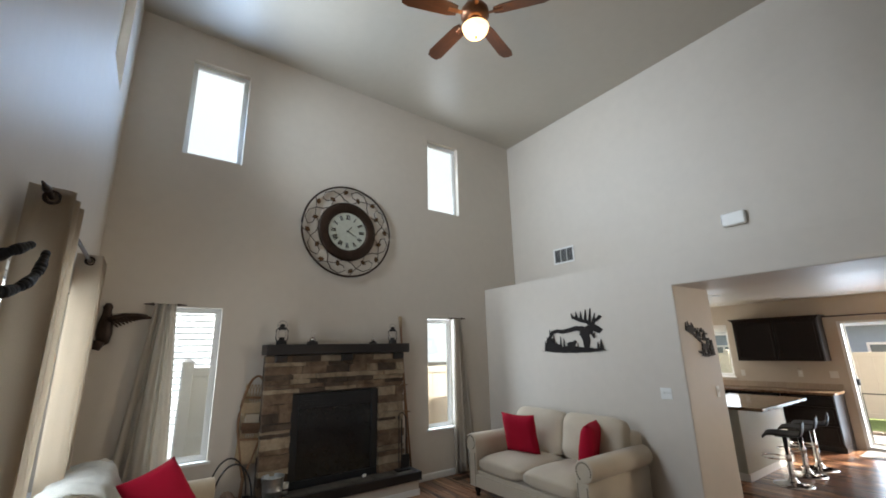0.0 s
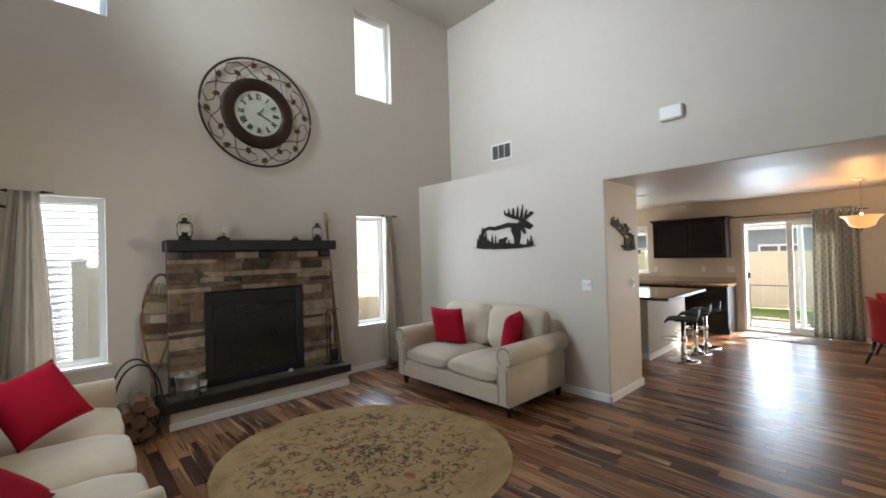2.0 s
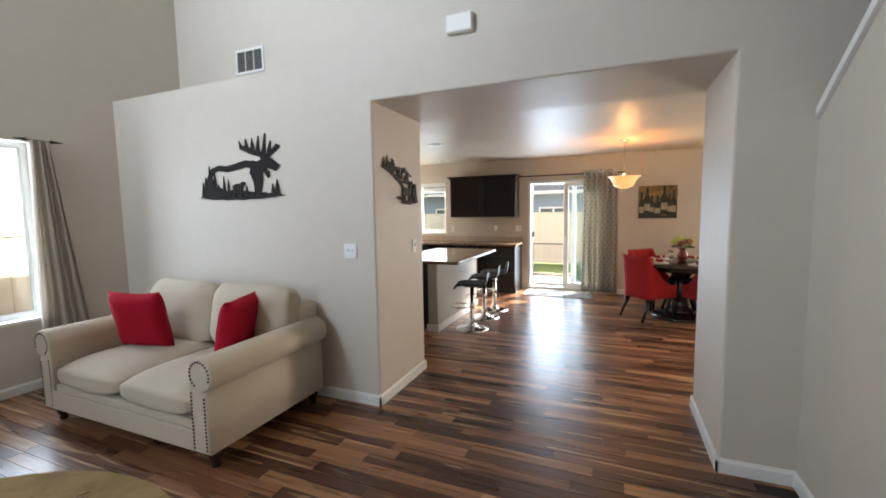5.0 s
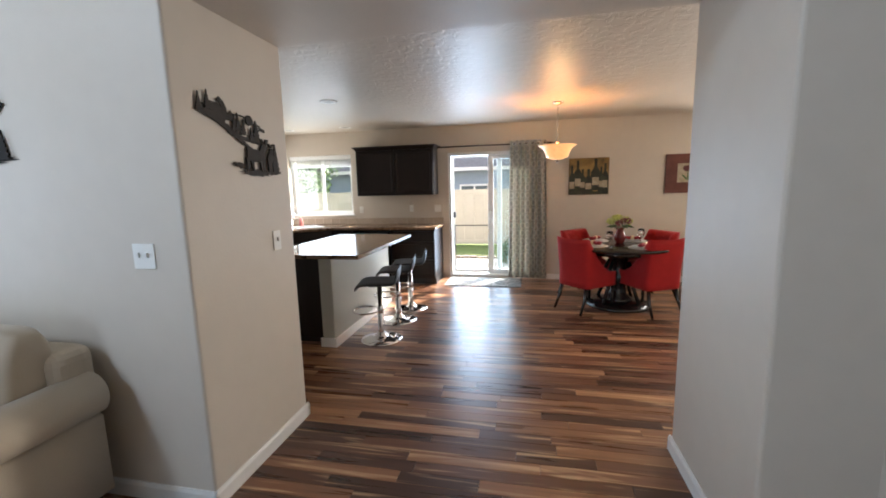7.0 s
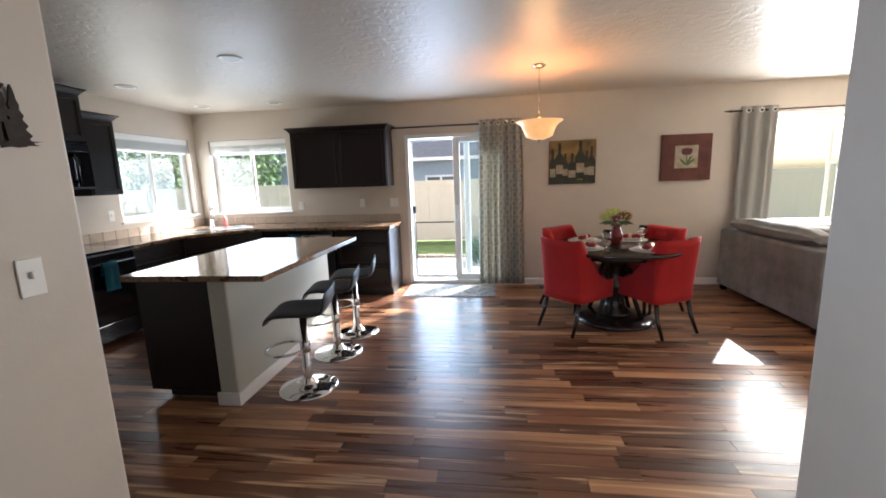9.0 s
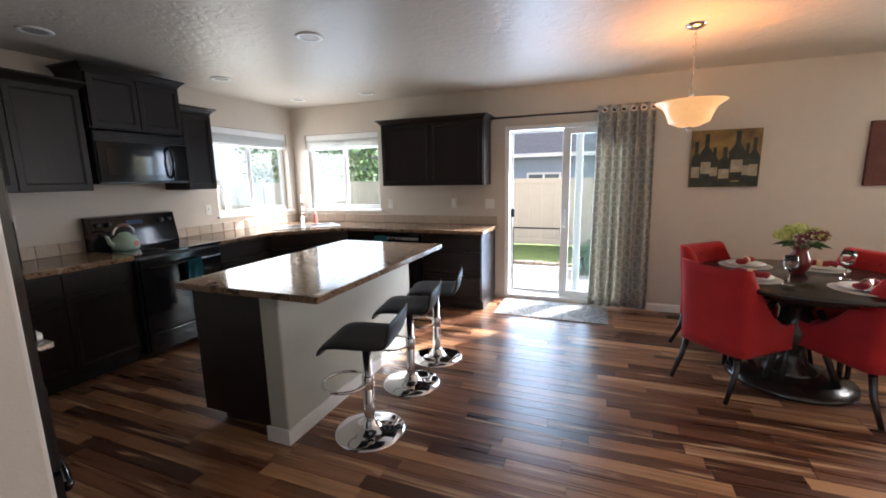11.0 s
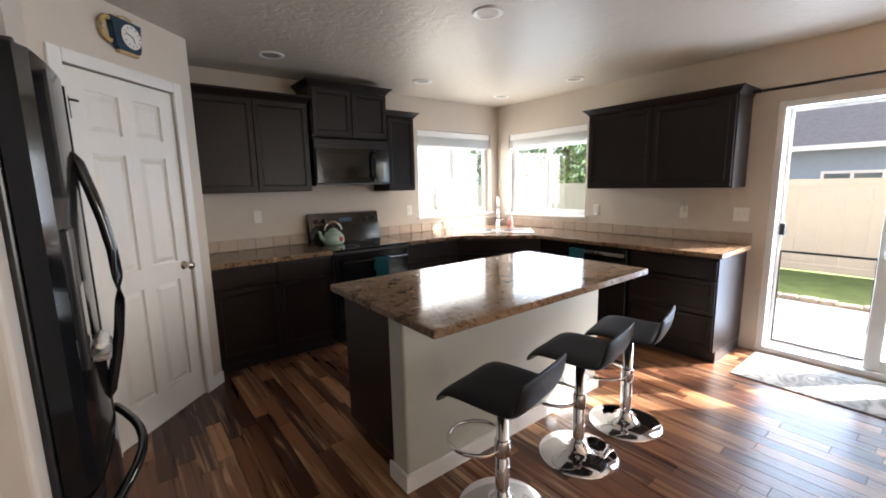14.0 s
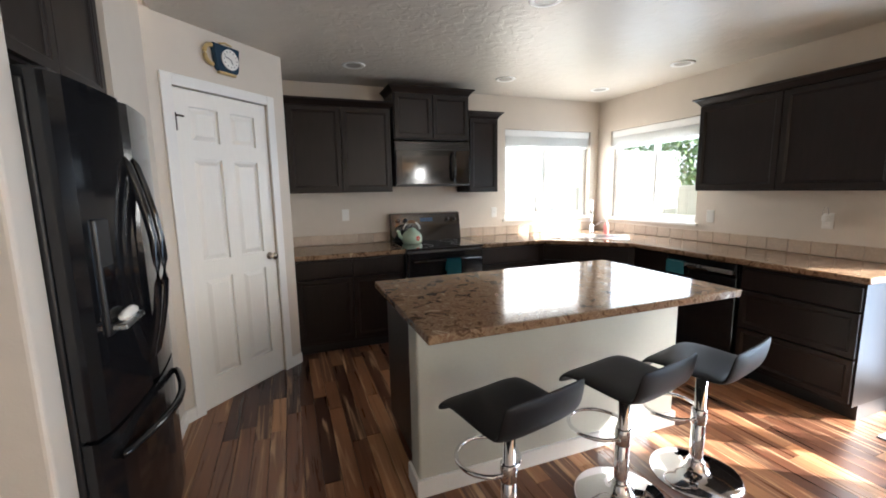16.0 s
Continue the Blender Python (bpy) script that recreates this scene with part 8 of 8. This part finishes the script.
def house(name, m, w, d, h, roof, wall_m, label, windows, lap=0.18):
    """A one-storey house with lap siding on its front, which faces -y."""
    root = thing(name, m, label, "house")
    wl = part("wall", box(0, w, 0.05, d, 0, h), wall_m, root)
    bm = bmesh.new()
    z = 0.0
    while z < h - 0.02:
        z1 = min(z + lap, h)
        a = [bm.verts.new(p) for p in ((0, 0.045, z1), (w, 0.045, z1), (w, 0.012, z), (0, 0.012, z), (0, 0.05, z), (w, 0.05, z))]
        bm.faces.new((a[3], a[2], a[1], a[0]))
        bm.faces.new((a[4], a[5], a[2], a[3]))
        z = z1
    tagged(part("lap_siding", bm, wall_m, wl, "horizontal lap siding"), kind="stuff")
    bm = bmesh.new()
    e = 0.45
    add_prism(bm, [(-e, h - 0.02), (-e, h + 0.10), (d / 2, h + roof), (d + e, h + 0.10), (d + e, h - 0.02), (d / 2, h + roof - 0.15)], w + 0.8, "x", -0.4)
    bmesh.ops.recalc_face_normals(bm, faces=bm.faces[:])
    part("roof", bm, ROOFM, root, "grey asphalt shingle roof")
    part("fascia", box(-0.4, w + 0.4, -e - 0.02, -e - 0.002, h - 0.04, h + 0.12), TRIM, root, "white fascia board")
    for x, z, ww, hh in windows:
        wf = part("window", box(x, x + ww, -0.02, 0.011, z, z + hh), TRIM, root, "white framed window")
        for k in range(2):
            part("pane", box(x + 0.09 + k * (ww - 0.09) / 2, x + (k + 1) * (ww - 0.09) / 2, -0.028, -0.021, z + 0.09, z + hh - 0.09), mat("far_glass_dark", (0.10, 0.13, 0.14), 0.1, bump=0) if k == 0 else bpy.data.materials["far_glass_dark"], wf)
    return root


house("neighbour_house", pose(24, 13.0, -0.42) @ FACE_W, 16.0, 9, 2.75, 3.6, SIDING, "blue-grey neighbouring house with a dark roof", [(8.9, 1.05, 1.5, 1.0), (12.3, 1.05, 1.4, 1.0), (3.0, 1.05, 1.5, 1.0)])
house("side_house", pose(-5.2, 8.9, -0.42), 8.3, 9, 5.0, 2.0, SIDING_L, "pale blue neighbouring house with lap siding", [(1.2, 2.8, 1.0, 1.2)], 0.11)


def tree(name, x, y, h, r, seed, label):
    rng = random.Random(seed)
    root = thing(name, pose(x, y, -0.42), label, "tree")
    bm = tube([(0, 0, 0), (0.05, 0.02, h * 0.3), (0, 0.05, h * 0.65), (0.03, 0, h * 0.95)], 0.14, 8, taper=0.2)
    for i in range(9):
        a = 2.4 * i
        z = h * (0.3 + 0.065 * i)
        add_tube(bm, [(0, 0, z), (r * 0.4 * math.cos(a), r * 0.4 * math.sin(a), z + 0.3), (r * 0.8 * math.cos(a), r * 0.8 * math.sin(a), z + 0.55)], 0.045, 6, taper=0.3)
    part("trunk", bm, BARK, root)
    V, F = [], []
    for i in range(3600):
        a, u = rng.uniform(0, 6.283), rng.random() ** 0.6
        v = rng.random()
        rad = r * u * (0.35 + 0.75 * math.sin(math.pi * (0.15 + 0.8 * v))) * (1 + 0.3 * noise.noise(Vector((math.cos(a) * 2, math.sin(a) * 2, v * 5 + seed))))
        c = Vector((rad * math.cos(a), rad * math.sin(a), h * (0.28 + 0.78 * v)))
        d = Vector((rng.gauss(0, 1), rng.gauss(0, 1), rng.gauss(0, 1))).normalized()
        e = d.orthogonal().normalized() * 0.10
        f = d.cross(e).normalized() * 0.055
        i0 = len(V)
        V += [c + e, c + f, c - e, c - f]
        F.append((i0, i0 + 1, i0 + 2, i0 + 3))
    me = bpy.data.meshes.new("crown")
    me.from_pydata(V, [], F)
    me.materials.append(mat("tree_leaves", (0.10, 0.17, 0.06), 0.7, var=0.5, scale=2))
    cr = new("crown", me)
    cr.parent = root
    tagged(cr, "green crown of small leaves", kind="stuff")
    return root


tree("tree", 17.6, 9.3, 5.2, 1.4, 1, "leafy green tree behind the back fence")
tree("tree", 18.6, 13.2, 5.5, 1.5, 2, "leafy green tree beyond the side fence")
bush = thing("shrub", pose(12.6, 0.9, -0.205), "low green shrub beside the patio", "shrub")
rng = random.Random(3)
V, F = [], []
for i in range(900):
    d = Vector((rng.gauss(0, 1), rng.gauss(0, 1), abs(rng.gauss(0, 1)))).normalized()
    c = Vector((d.x * 0.42, d.y * 0.42, d.z * 0.62)) * rng.uniform(0.6, 1.1)
    e = d.orthogonal().normalized() * 0.05
    f = d.cross(e).normalized() * 0.03
    i0 = len(V)
    V += [c + e, c + f, c - e, c - f]
    F.append((i0, i0 + 1, i0 + 2, i0 + 3))
me = bpy.data.meshes.new("leaves")
me.from_pydata(V, [], F)
me.materials.append(LEAFG)
ob = new("leaves", me)
ob.parent = bush
tagged(ob, "dense small green leaves", kind="stuff")

edge_rng = random.Random(17)
edging = thing("lawn_edging", pose(12.915, -1.5, -0.42), "row of tan edging stones between patio and lawn", "edging")
EDGE_STONE = two_tone("edging_stone", [(0.35, (0.20, 0.165, 0.13)), (0.65, (0.34, 0.28, 0.22))], 8, 5, 0.9, 0.2, 0.3)
ye = 0.0
while ye < 5.6:
    ln = edge_rng.uniform(0.17, 0.26)
    part("stone", box(-0.07, 0.07, ye, ye + ln - 0.015, 0.0, 0.265 + edge_rng.uniform(-0.01, 0.015), 0.02, 2), EDGE_STONE, edging)
    ye += ln

# ---- floor of narrow laminate strips ----
setting("floor", box(NW, KE + 0.02, FS, NL, -0.1, -0.006), GAP, "wood laminate floor of narrow walnut strips", "floor")
floor_ob = bpy.data.objects["floor"]
rng = random.Random(11)
PW = 0.088
near, far = [], []
x = NW
while x < KE:
    y = FS - rng.uniform(0, 0.8)
    while y < NL:
        L = rng.choice((0.42, 0.56, 0.72, 0.9, 1.1))
        a, b = max(y, FS), min(y + L, NL)
        if b - a > 0.02:
            cx, cy = x + PW / 2, (a + b) / 2
            ok = not (cx < MX and cy < SY - 0.2)
            if ok:
                (near if 3.1 < cx < 7.4 and 0.0 < cy < 2.3 else far).append((x, min(x + PW, KE), a, b))
        y += L
    x += PW
rng.shuffle(near)
near, rest = near[:300], near[300:]
far += rest


def plank_mesh(w, l):
    me = bpy.data.meshes.new("plank")
    g = 0.0007
    v = [(g, g, -0.006), (w - g, g, -0.006), (w - g, l - g, -0.006), (g, l - g, -0.006), (2 * g, 2 * g, 0), (w - 2 * g, 2 * g, 0), (w - 2 * g, l - 2 * g, 0), (2 * g, l - 2 * g, 0)]
    f = [(4, 5, 6, 7), (0, 1, 5, 4), (1, 2, 6, 5), (2, 3, 7, 6), (3, 0, 4, 7)]
    me.from_pydata(v, [], f)
    me.materials.append(PLANK)
    return me


cache = {}
for x0, x1, a, b in near:
    key = (round(x1 - x0, 3), round(b - a, 2))
    if key not in cache:
        cache[key] = plank_mesh(x1 - x0, b - a)
    ob = new("plank", cache[key])
    ob.parent = floor_ob
    ob.location = (x0, a, 0)
V, F = [], []
for x0, x1, a, b in far:
    g, i = 0.0007, len(V)
    V += [(x0 + g, a + g, -0.006), (x1 - g, a + g, -0.006), (x1 - g, b - g, -0.006), (x0 + g, b - g, -0.006), (x0 + 2 * g, a + 2 * g, 0), (x1 - 2 * g, a + 2 * g, 0), (x1 - 2 * g, b - 2 * g, 0), (x0 + 2 * g, b - 2 * g, 0)]
    F += [tuple(i + k for k in q) for q in ((4, 5, 6, 7), (0, 1, 5, 4), (1, 2, 6, 5), (2, 3, 7, 6), (3, 0, 4, 7))]
me = bpy.data.meshes.new("planks_far")
me.from_pydata(V, [], F)
me.materials.append(PLANK_J)
ob = new("planks", me)
ob.parent = floor_ob
tagged(ob, kind="stuff")
